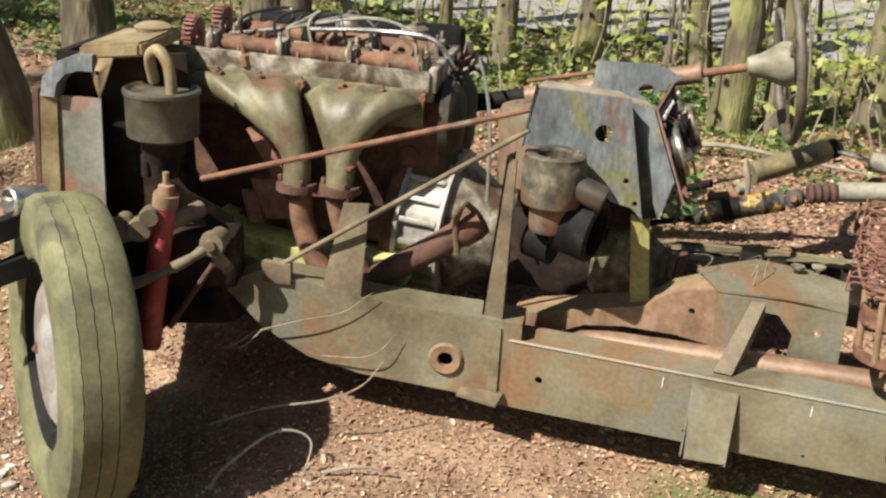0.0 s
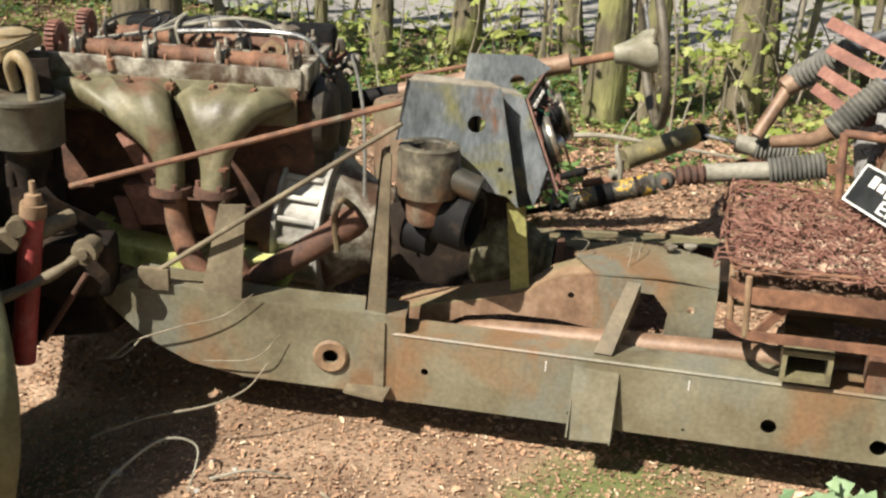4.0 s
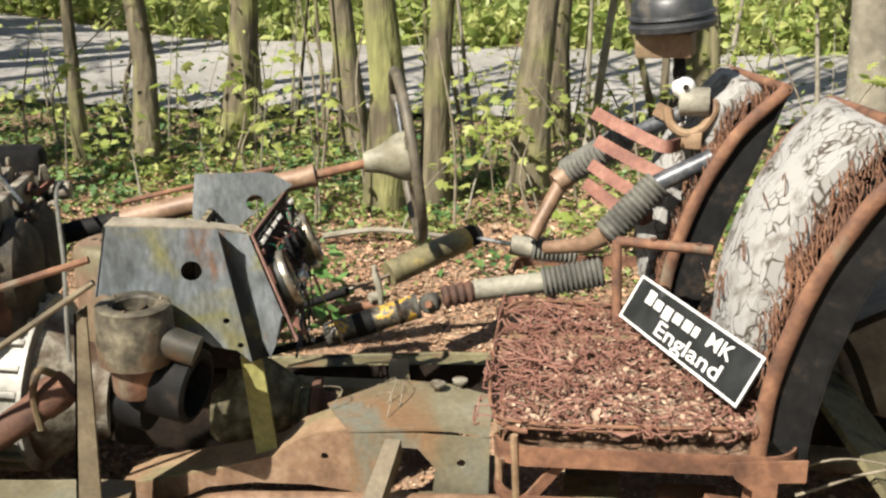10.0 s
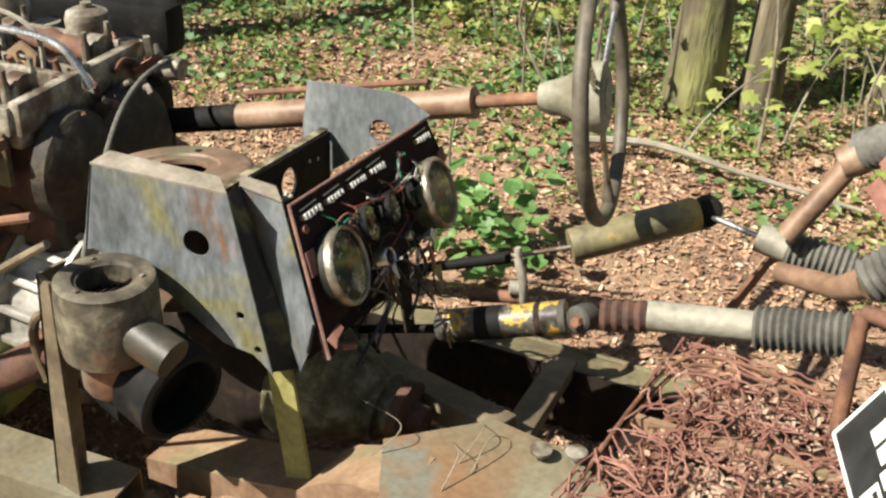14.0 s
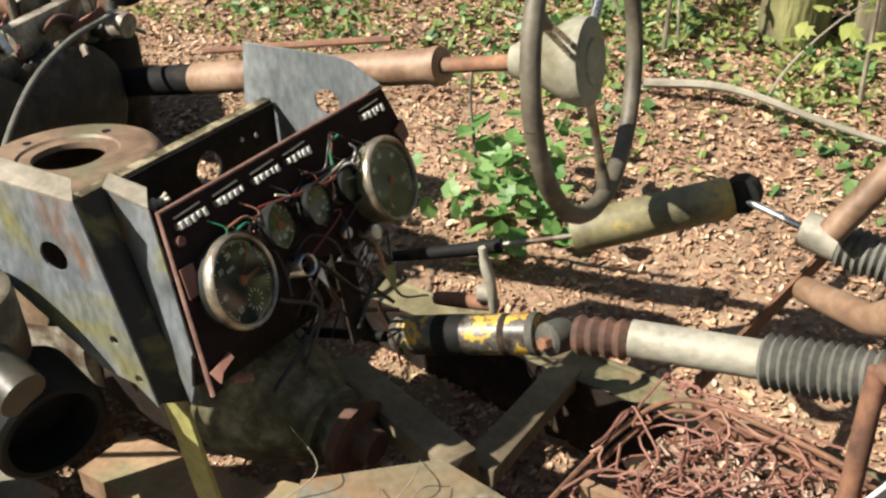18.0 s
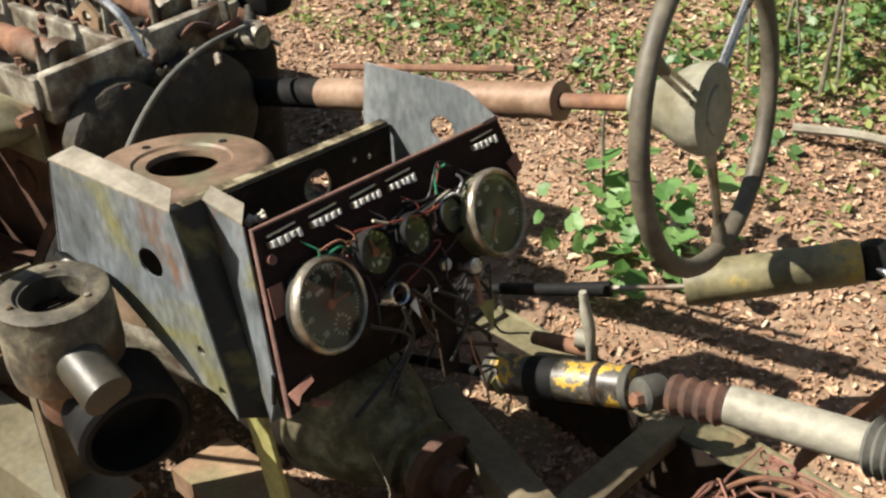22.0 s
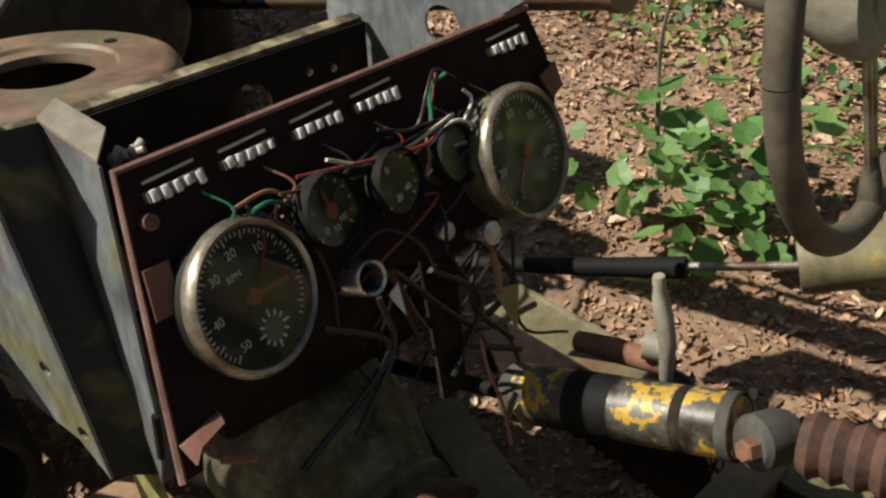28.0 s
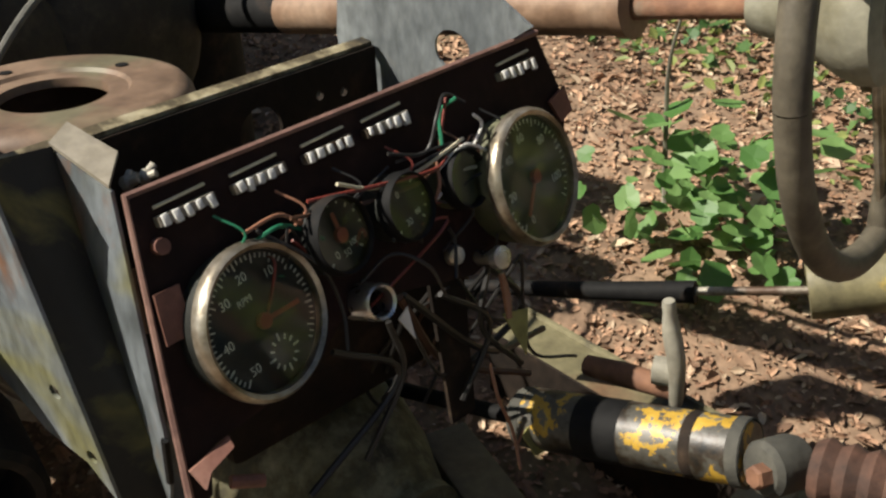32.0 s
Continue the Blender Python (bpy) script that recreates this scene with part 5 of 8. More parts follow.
tube(bm, curve_pts([P(0.557, 0.155, 0.53), P(0.548, 0.15, 0.45), P(0.51, 0.13, 0.37), P(0.44, 0.12, 0.29), P(0.36, 0.13, 0.25)], 7), 0.029, 14)
part("downpipe", bm, RUST, engine)
bm = B()
tube(bm, curve_pts([P(0.468, 0.155, 0.53), P(0.45, 0.15, 0.46), P(0.425, 0.14, 0.40), P(0.37, 0.14, 0.30), P(0.33, 0.15, 0.25)], 7), 0.027, 14)
part("downpipe", bm, RUST, engine)
# brackets and lower rusty castings on the near side
bm = B()
slab(bm, [P(0.70, 0.20, 0.53), P(0.60, 0.20, 0.54), P(0.57, 0.20, 0.44), P(0.66, 0.20, 0.43)], VD * 0.07)
slab(bm, [P(0.72, 0.19, 0.50), P(0.685, 0.19, 0.50), P(0.66, 0.19, 0.42), P(0.70, 0.19, 0.42)], VD * 0.02)
beam(bm, P(0.70, 0.24, 0.66), P(0.61, 0.22, 0.52), 0.03, 0.04)
part("engine_mount", bm, RUST_RED, engine)
bm = B()
beam(bm, P(0.62, 0.235, 0.46), P(0.36, 0.25, 0.43), 0.06, 0.075, bevel=0.01)
part("side_casting", bm, RUST_DARK, engine)
bm = B()
tube(bm, [P(0.425, 0.145, 0.72), P(0.430, 0.14, 0.60), P(0.435, 0.14, 0.535)], 0.004, 6)
lathe(bm, P(0.432, 0.138, 0.60), (0, 0, 1), [(0, 0), (0.014, 0.0), (0.014, 0.008), (0, 0.008)], 8)
part("tie_wire", bm, RUST, engine)
bm = B()
tube(bm, curve_pts([P(0.20, 0.62, 0.80), P(0.18, 0.50, 0.805), P(0.15, 0.38, 0.785), P(0.12, 0.27, 0.72), P(0.105, 0.19, 0.63), P(0.10, 0.16, 0.55)], 8), 0.0045, 8)
part("oil_hose", bm, GAITER, engine)

# bell housing and gearbox
gearbox = thing("gearbox", V(0.95, 0.40, 0.38), "finned aluminium bell housing with an algae-stained gearbox behind it", "gearbox")
GA = (V(1.215, 0.415, 0.358) - P(0.318, 0.42, 0.405)).normalized()
G0 = P(0.318, 0.42, 0.405)
bm = B()
lathe(bm, G0, GA, [(0.205, 0), (0.205, 0.010), (0.184, 0.014), (0.184, 0.105), (0.196, 0.108), (0.196, 0.118), (0.172, 0.122), (0.10, 0.122)], 48)
part("bell_housing", bm, ALU_BRIGHT, gearbox, "bright weathered aluminium casting")
bm = B()
lathe(bm, G0, GA, [(0.172, 0.123), (0.165, 0.14), (0.148, 0.17), (0.125, 0.21), (0.112, 0.27), (0, 0.27)], 48)
part("bell_cone", bm, ALU, gearbox)
ga, gb2 = side_of(GA)
for k in range(22):
    a = 2 * math.pi * k / 22
    d = math.cos(a) * ga + math.sin(a) * gb2
    bm = B()
    beam(bm, G0 + d * 0.192 + GA * 0.010, G0 + d * 0.190 + GA * 0.108, 0.014, 0.018, d, 0.003)
    part("fin", bm, ALU_BRIGHT, gearbox)
bm = B()
lathe(bm, G0 - GA * 0.03, GA, [(0, 0), (0.205, 0), (0.208, 0.028), (0.18, 0.03)], 40)
part("flywheel_plate", bm, RUST_DARK, gearbox)
bm = B()
beam(bm, G0 + GA * 0.25, G0 + GA * 0.53, 0.19, 0.21, bevel=0.04)
beam(bm, G0 + GA * 0.28 + V(0, 0, 0.12), G0 + GA * 0.46 + V(0, 0, 0.115), 0.12, 0.05, bevel=0.012)
part("gearbox_case", bm, SOOT_SHADE, gearbox, "oily black gearbox casing")
bm = B()
lathe(bm, G0 + GA * 0.49, GA, [(0.04, 0), (0.108, 0.0), (0.112, 0.02), (0.105, 0.06), (0.088, 0.11), (0.066, 0.15), (0.056, 0.165), (0.060, 0.168), (0.060, 0.18), (0.045, 0.182), (0.045, 0.20), (0, 0.20)], 32)
part("tail_housing", bm, GEAR, gearbox, "olive algae-stained tail housing")
bm = B()
lathe(bm, G0 + GA * 0.695, GA, [(0, 0), (0.058, 0), (0.060, 0.006), (0.060, 0.018), (0.03, 0.022), (0.026, 0.05), (0, 0.05)], 24)
part("output_flange", bm, RUST_DARK, gearbox)
bm = B()
tube(bm, [P(0.36, 0.14, 0.33), P(0.20, 0.15, 0.435), P(0.13, 0.16, 0.485)], [0.03, 0.033, 0.034], 16)
lathe(bm, P(0.145, 0.158, 0.475), P(0.13, 0.16, 0.485) - P(0.2, 0.15, 0.435), [(0.038, -0.02), (0.040, 0.02), (0.034, 0.045), (0, 0.045)], 18)
part("starter_pipe", bm, RUST_DARK, gearbox)
bm = B()
tube(bm, curve_pts([P(0.13, 0.15, 0.53), P(0.15, 0.12, 0.55), P(0.165, 0.12, 0.50), P(0.16, 0.13, 0.42)], 6), 0.008, 8)
part("clutch_hose", bm, OLIVE, gearbox)

# ---------------------------------------------------------------- radiator end
rad = thing("radiator", P(1.05, 0.3, 0.5), "rusty grey radiator shell and header tank at the nose", "radiator")
bm = B()
slab(bm, [P(0.995, 0.02, 0.745), P(1.10, 0.02, 0.745), P(1.115, 0.02, 0.30), P(1.00, 0.02, 0.30)], VD * 0.006)
part("side_panel", bm, GREY_RUST, rad, "grey sheet panel with orange rust")
bm = B()
slab(bm, [P(1.10, 0.012, 0.745), P(1.135, 0.0, 0.75), P(1.16, 0.0, 0.30), P(1.115, 0.012, 0.30)], VD * 0.008)
part("flange_strip", bm, OCHRE, rad)
bm = B()
slab(bm, [P(1.145, 0.01, 0.76), P(1.16, 0.01, 0.76), P(1.175, 0.01, 0.30), P(1.165, 0.01, 0.30)], VD * 0.5)
part("core", bm, RUST_DARK, rad)
bm = B()
arc = [(1.135, 0.745), (1.125, 0.79), (1.095, 0.825), (1.05, 0.845), (1.0, 0.85)]
for (u1, z1), (u2, z2) in zip(arc, arc[1:]):
    w1, w2 = [1 - 0.037 / math.hypot(u - 1.0, z - 0.745) for u, z in ((u1, z1), (u2, z2))]
    slab(bm, [P(u1, 0.0, z1), P(u2, 0.0, z2), P(1.0 + (u2 - 1.0) * w2, -0.004, 0.745 + (z2 - 0.745) * w2), P(1.0 + (u1 - 1.0) * w1, -0.004, 0.745 + (z1 - 0.745) * w1)], VD * 0.05)
bmesh.ops.remove_doubles(bm, verts=bm.verts[:], dist=0.0005)
part("shoulder", bm, BLUE, rad, "curved blue-grey shell shoulder")
bm = B()
slab(bm, [P(1.04, 0.015, 0.866), P(0.895, 0.02, 0.884), P(0.88, 0.05, 0.888), P(0.89, 0.25, 0.886), P(1.035, 0.25, 0.870)], (0, 0, -0.034))
bmesh.ops.bevel(bm, geom=bm.edges[:], offset=0.006, segments=2, affect="EDGES")
lathe(bm, P(0.94, 0.20, 0.878), (0, 0, 1), [(0.042, 0), (0.046, 0.012), (0.03, 0.02), (0, 0.022)], 20)
part("header_tank", bm, OCHRE, rad, "olive header tank with a filler cap")
bm = B()
slab(bm, [P(1.02, 0.012, 0.838), P(0.955, 0.012, 0.845), P(0.995, 0.012, 0.745)], VD * 0.005, [[P(0.99 + 0.006 * math.cos(t), 0.0, 0.81 + 0.006 * math.sin(t)) for t in (0, 1, 2, 3, 4, 5)]])
part("gusset", bm, OCHRE, rad, "tan rusty triangular gusset")
bm = B()
slab(bm, [P(0.80, 0.06, 0.86), P(1.10, 0.06, 0.84), P(1.12, 0.06, 0.25), P(0.86, 0.10, 0.25), P(0.80, 0.10, 0.5)], VD * 0.01)
slab(bm, [P(1.10, 0.06, 0.84), P(1.10, 0.6, 0.84), P(1.12, 0.6, 0.2), P(1.12, 0.06, 0.2)], UD * 0.02)
part("cowl_inner", bm, SOOT_SHADE, rad)
# oil-bath canister with its yellow hose
can = thing("air_cleaner", P(0.845, 0.02, 0.67), "dull black drum-shaped air cleaner with a yellow hose", "air cleaner")
bm = B()
lathe(bm, P(0.845, 0.02, 0.665), (0, 0, 1), [(0, 0.012), (0.06, 0.0), (0.082, 0.012), (0.084, 0.105), (0.088, 0.110), (0.088, 0.118), (0.08, 0.122), (0.07, 0.114), (0, 0.114)], 36)
part("drum", bm, GREY_OLIVE, can)
bm = B()
lathe(bm, P(0.845, 0.02, 0.575), (0, 0, 1), [(0, 0), (0.03, 0), (0.034, 0.03), (0.05, 0.06), (0.05, 0.09), (0, 0.09)], 20)
lathe(bm, P(0.885, 0.01, 0.575), (0, 0, 1), [(0, 0), (0.013, 0), (0.013, 0.05), (0.006, 0.055), (0.006, 0.1), (0, 0.1)], 12)
part("stem", bm, SOOT_SHADE, can)
bm = B()
tube(bm, curve_pts([P(0.812, 0.0, 0.775), P(0.818, 0.0, 0.84), P(0.845, 0.01, 0.872), P(0.875, 0.03, 0.85), P(0.88, 0.06, 0.79)], 8), 0.0135, 12)
part("hose", bm, OCHRE, can, "yellowed rubber hose")

# bumper irons
bump = thing("bumper_iron", P(1.22, -0.22, 0.35), "pair of black curved bumper irons with worn edges", "bumper iron")
for z0 in (0.0, -0.10):
    bm = B()
    line = curve_pts([P(1.07, -0.17, 0.535 + z0), P(1.13, -0.20, 0.510 + z0), P(1.19, -0.22, 0.470 + z0), P(1.235, -0.23, 0.425 + z0)], 5)
    strip = []
    for k, p in enumerate(line):
        w = 0.03 + 0.012 * math.sin(math.pi * k / (len(line) - 1))
        strip.append([bm.verts.new(p + d) for d in (V(0, -w, -0.004), V(0, -w * 0.2, 0.010), V(0, w, 0.006), V(0, w, -0.030), V(0, w - 0.006, -0.030), V(0, w - 0.006, -0.002), V(0, -w + 0.006, -0.012), V(0, -w + 0.006, -0.055), V(0, -w, -0.055))])
    for a, b in zip(strip, strip[1:]):
        for k in range(9):
            bm.faces.new((a[k], a[(k + 1) % 9], b[(k + 1) % 9], b[k]))
    bm.faces.new(strip[0])
    bm.faces.new(strip[-1][::-1])
    part("iron", bm, BLACK, bump)
bm = B()
lathe(bm, P(1.10, -0.17, 0.545), V(-0.3, -0.9, 0.1), [(0.0, -0.05), (0.036, -0.05), (0.036, 0.03), (0.03, 0.034), (0.022, 0.01), (0, 0.01)], 18)
part("tube_end", bm, CHROME, bump)

# ---------------------------------------------------------------- front suspension
susp = thing("front_suspension", P(0.8, -0.1, 0.35), "greasy rusty front suspension arms with a faded red damper", "suspension")
bm = B()
tube(bm, [P(0.795, -0.10, 0.555), P(0.838, -0.12, 0.20)], 0.026, 16)
part("damper", bm, SHOCK_RED, susp, "faded red damper tube")
bm = B()
tube(bm, [P(0.795, -0.10, 0.545), P(0.79, -0.10, 0.575)], 0.029, 14)
lathe(bm, P(0.79, -0.10, 0.575), (0, 0, 1), [(0.02, 0), (0.018, 0.02), (0.007, 0.022), (0.007, 0.05), (0, 0.05)], 10)
part("damper_top", bm, RUST_PALE, susp)
bm = B()
tube(bm, curve_pts([P(0.685, -0.09, 0.465), P(0.75, -0.15, 0.425), P(0.88, -0.22, 0.37), P(0.95, -0.26, 0.35)], 5), [0.010 + 0.004 * math.sin(k) ** 2 for k in range(16)], 10)
lathe(bm, P(0.682, -0.125, 0.47), VD, [(0, 0), (0.012, 0), (0.014, 0.008), (0.028, 0.010), (0.030, 0.026), (0.022, 0.030), (0.024, 0.07), (0, 0.07)], 18)
part("lower_arm", bm, OLIVE_BROWN, susp)
bm = B()
for u, z, r in ((0.90, 0.485, 0.026), (0.875, 0.508, 0.02), (0.84, 0.497, 0.025), (0.815, 0.53, 0.02)):
    lathe(bm, P(u, -0.14, z), VD + 0.3 * UD, [(0, -0.01), (r, -0.01), (r * 1.15, 0.0), (r, 0.03), (r * 0.7, 0.04), (0, 0.04)], 14)
tube(bm, [P(0.93, -0.16, 0.47), P(0.80, -0.1, 0.50), P(0.74, -0.02, 0.52)], 0.02, 10)
part("upper_arm", bm, OLIVE_BROWN, susp)
bm = B()
beam(bm, P(0.90, -0.02, 0.40), P(0.66, 0.02, 0.40), 0.12, 0.14, bevel=0.02)
beam(bm, P(0.82, -0.05, 0.56), P(0.70, 0.04, 0.46), 0.01, 0.06)
part("spring_tower", bm, SOOT_SHADE, susp)
bm = B()
tube(bm, [P(0.70, -0.06, 0.40), P(0.80, -0.09, 0.24)], 0.007, 8)
part("tie_bar", bm, RUST_DARK, susp)
bm = B()
tube(bm, [P(0.95, -0.2, 0.37), P(1.05, -0.25, 0.22)], 0.012, 8)
part("track_rod", bm, RUST_DARK, susp)
bm = B()
beam(bm, P(0.68, 0.05, 0.30), P(0.95, 0.1, 0.24), 0.10, 0.16, bevel=0.02)
beam(bm, P(0.95, 0.0, 0.22), P(0.9, 0.8, 0.24), 0.12, 0.16, bevel=0.02)
part("front_crossbeam", bm, SOOT_SHADE, susp)
wheel("front_wheel", P(0.95, 1.05, 0.30), (0.1, 1, 0.0), 0.355, 0.165, RUBBER_DARK, "dark weathered tyre on the far front wheel", parent=chassis)


# ---------------------------------------------------------------- dash
def S(x, z, off=0.0):
    return V(x - 0.266 * off * -1, 0.092 + 0.276 * (x - 0.914) + 0.964 * off * -1, z) if off else V(x, 0.092 + 0.276 * (x - 0.914), z)


SN = V(-0.266, 0.964, 0).normalized()
PO, PT = V(1.1526, 0.2189, 0.8051), V(1.1008, 0.6378, 0.7855)
E1 = (PT - PO).normalized()
PN = V(0.906, 0.131, 0.403)
PN = (PN - E1 * PN.dot(E1)).normalized()
E2 = PN.cross(E1) * -1
E2 = E2 if E2.z < 0 else -E2


def D0(a, b, c=0.0):
    """Place on the instrument panel: a along its top edge, b down, c proud of it."""
    return PO + E1 * a + E2 * b + PN * c


def D(a, b, c=0.0):
    """The same for the wiring, on its own spacing."""
    return D0(0.005 + 1.20 * a, b + 0.003 + 0.03 * a, c)


dash = thing("dashboard", V(1.12, 0.35, 0.6), "blue-grey sheet-metal dashboard stripped to its instruments and wiring", "dashboard")


def circ_on(c, a, b, r, n=18):
    return ring_pts(c, a, b, r, n)


sx = V(0.964, 0.266, 0)
bm = B()
slab(bm, [S(0.912, 0.848), S(1.11, 0.838), S(1.162, 0.562), S(1.135, 0.59), S(1.09, 0.60), S(1.035, 0.645), S(0.98, 0.69), S(0.90, 0.715), S(0.885, 0.71)],
     SN * 0.003, [circ_on(S(1.060, 0.756), sx, (0, 0, 1), 0.020), circ_on(S(1.118, 0.652), sx, (0, 0, 1), 0.0065, 10), circ_on(S(1.142, 0.60), sx, (0, 0, 1), 0.006, 10)])
part("side_sheet", bm, BLUE, dash)
# the strip between the side sheet and the panel, and the black groove before it
K0, K1, K2, K3 = V(1.082, 0.200, 0.820), D0(-0.006, -0.006, -0.004), D0(-0.034, 0.165, -0.004), V(1.190, 0.188, 0.563)
KN = (K1 - K0).cross(K3 - K0).normalized()
KN = KN if KN.y > 0 else -KN
# groove strip: the recess's shade is put into its black base, lichen over it
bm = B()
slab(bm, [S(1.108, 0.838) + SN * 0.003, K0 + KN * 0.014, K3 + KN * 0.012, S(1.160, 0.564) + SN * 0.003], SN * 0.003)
part("groove", bm, GROOVE, dash, "groove with its shade coloured black, streaked with lichen")
bm = B()
slab(bm, [K0, K1, K2, K2.lerp(K3, 0.55) + V(0.004, 0, 0), K3], KN * 0.003)
slab(bm, [K0, K0 + KN * 0.018, K3 + KN * 0.018, K3], (K1 - K0).normalized() * 0.002)
part("edge_sheet", bm, BLUE, dash)
bm = B()
slab(bm, [S(0.912, 0.848), S(1.11, 0.838), S(1.085, 0.845) + SN * 0.03, S(0.925, 0.856) + SN * 0.03], (0, 0, 0.003))
slab(bm, [K0 + V(0, 0, 0.002), K1 + V(0, 0, 0.002), K1.lerp(K0, 0.25) + V(-0.012, 0.024, 0.006), K0 + V(-0.014, 0.020, 0.006)], (0, 0, 0.003))
part("folded_edge", bm, TAN_EDGE, dash)
bm = B()
tube(bm, [K2, K2.lerp(K3, 0.55) + V(0.004, 0, 0)], 0.003, 6)
part("rolled_corner", bm, BLACK, dash)
bm = B()
slab(bm, [S(0.912, 0.848), S(0.906, 0.848) + SN * 0.03, S(0.885, 0.71) + SN * 0.03, S(0.887, 0.71)], sx * 0.003)
part("front_flange", bm, BLACK, dash)
bm = B()


def far(x, z):
    return V(x, 0.556 + 0.27 * (x - 0.92), z)


slab(bm, [far(0.915, 0.834), far(1.06, 0.836), far(1.085, 0.830), far(1.125, 0.805), far(0.93, 0.655), far(0.910, 0.68), far(0.905, 0.75)], (-0.0008, 0.003, 0),
     [ring_pts(far(1.042, 0.764), (0.965, 0.261, 0), (0, 0, 1), 0.020, 18)])
part("far_sheet", bm, BLUE_PALE, dash)
# cross channel
bm = B()
c0, c1 = V(1.047, 0.170, 0.798), V(0.953, 0.560, 0.750)
hd = (c1 - c0).normalized()
hz = V(0, 0, 1)
hole = ring_pts(c0.lerp(c1, 0.61) + V(0, 0, -0.046), hd, hz, 0.026, 20)
slab(bm, [c0, c1, c1 + V(0, 0, -0.085), c0 + V(0, 0, -0.13)], V(0.004, 0.001, 0), [hole, ring_pts(c0.lerp(c1, .80) + V(0, 0, -.03), hd, hz, .005, 8), ring_pts(c0.lerp(c1, .88) + V(0, 0, -.035), hd, hz, .005, 8)])
part("cross_channel", bm, SOOT_SHADE, dash)
bm = B()
slab(bm, [c0, c1, c1 + V(-0.011, -0.003, 0.002), c0 + V(-0.012, -0.003, 0.002)], (0, 0, 0.004))
part("channel_lip", bm, LIP, dash, "bare metal lip with peeling yellow paint")
# instrument panel
bm = B()
slab(bm, [D0(0, 0), D0(0.4225, 0), D0(0.436, 0.065), D0(0.405, 0.150), D0(0.33, 0.160), D0(0.27, 0.172), D0(0.22, 0.160), D0(0.18, 0.150), D0(0.13, 0.150), D0(0.10, 0.170), D0(0.04, 0.180), D0(-0.006, 0.185), D0(-0.018, 0.217), D0(-0.036, 0.217)], PN * -0.006)
part("instrument_panel", bm, PANEL_BROWN, dash, "dark maroon instrument backing board")
bm = B()
tube(bm, [D0(-0.036, 0.217, 0.001), D0(0, 0, 0.001), D0(0.4225, 0, 0.001)], 0.003, 6)
part("board_edge", bm, BOARD_EDGE, dash)
GN = V(0.886, 0.277, 0.372).normalized()
GE1 = V(0, 0, 1).cross(GN).normalized()
GE2 = GN.cross(GE1) * -1


def gauge(a, b, r, face, ticks, name="gauge", proud=0.012, bezel=BEZEL, needle=None, numerals=(), label=""):
    c = D0(a, b, proud)
    bm = B()
    lathe(bm, c - GN * 0.04, GN, [(0, 0), (r * 0.90, 0), (r * 0.96, 0.038), (r * 0.90, 0.040), (0, 0.040)], 40)
    g = part(name, bm, face, dash, label)
    bm = B()
    lathe(bm, c, GN, [(r * 0.87, 0.002), (r * 0.885, 0.008), (r * 0.94, 0.0100), (r * 0.985, 0.007), (r, 0.003), (r * 0.99, -0.003), (r * 0.93, -0.003)], 48, True)
    part("bezel", bm, bezel, g)
    zero = c + GN * 0.0015
    bm = B()
    for k in range(ticks):
        t = radians(-225 + 270 * k / (ticks - 1))
        d = (math.cos(t) * GE1 + math.sin(t) * GE2).normalized()
        ln = 0.11 if k % 4 == 0 else 0.06
        beam(bm, zero + d * r * 0.83, zero + d * r * (0.83 - ln), 0.0011, 0.0006, GN)
    if ticks:
        tagged(part("scale_marks", bm, DIAL_MARK, g), kind="stuff")
    for txt, t, rr, size in numerals:
        cu = bpy.data.curves.new("numeral", "FONT")
        cu.body, cu.size, cu.align_x, cu.align_y = txt, size, "CENTER", "CENTER"
        cu.extrude = 0.0002
        ob = new("numeral", cu)
        ob.data.materials.append(DIAL_MARK)
        pz = zero + (math.cos(radians(t)) * GE1 + math.sin(radians(t)) * GE2) * r * rr
        m4 = Matrix((GE1, -GE2, GN)).transposed().to_4x4()
        m4.translation = pz
        ob.matrix_world = m4
        bpy.context.view_layer.update()
        me = bpy.data.meshes.new_from_object(ob)
        bpy.data.objects.remove(ob)
        nb = new("numeral", me)
        nb.parent = g
        nb.matrix_parent_inverse = (dash.matrix_world @ g.matrix_parent_inverse @ g.matrix_basis).inverted()
        nb.matrix_basis = m4
    if needle is not None:
        bm = B()
        t = radians(needle)
        d = (math.cos(t) * GE1 + math.sin(t) * GE2).normalized()
        beam(bm, zero - d * r * 0.12 + GN * 0.002, zero + d * r * 0.6 + GN * 0.002, 0.0035, 0.001, GN)
        lathe(bm, zero, GN, [(0.006, 0), (0.006, 0.004), (0, 0.005)], 12)
        part("needle", bm, NEEDLE, g)
    bm = B()
    lathe(bm, c + GN * 0.0055, GN, [(0, 0.0), (r * 0.885, 0.0), (r * 0.885, 0.0012), (0, 0.0012)], 32)
    gl_ob = part("glass", bm, glass, g, "dusty clear dial glass")
    gl_ob.visible_shadow = False
    return g


wq0 = random.Random(4)
for k in range(5):
    bm = B()
    a = wq0.choice((0.012, 0.03, 0.12, 0.135, 0.15)) + wq0.gauss(0, 0.004)
    lathe(bm, D0(a, -0.004, -0.022 - 0.006 * wq0.random()), (wq0.gauss(0, .4), 0.8, 0.4), [(0, 0), (0.0045, 0), (0.005, 0.004), (0.003, 0.006), (0.003, 0.012), (0, 0.013)], 9)
    part("terminal_nut", bm, ALU, dash)
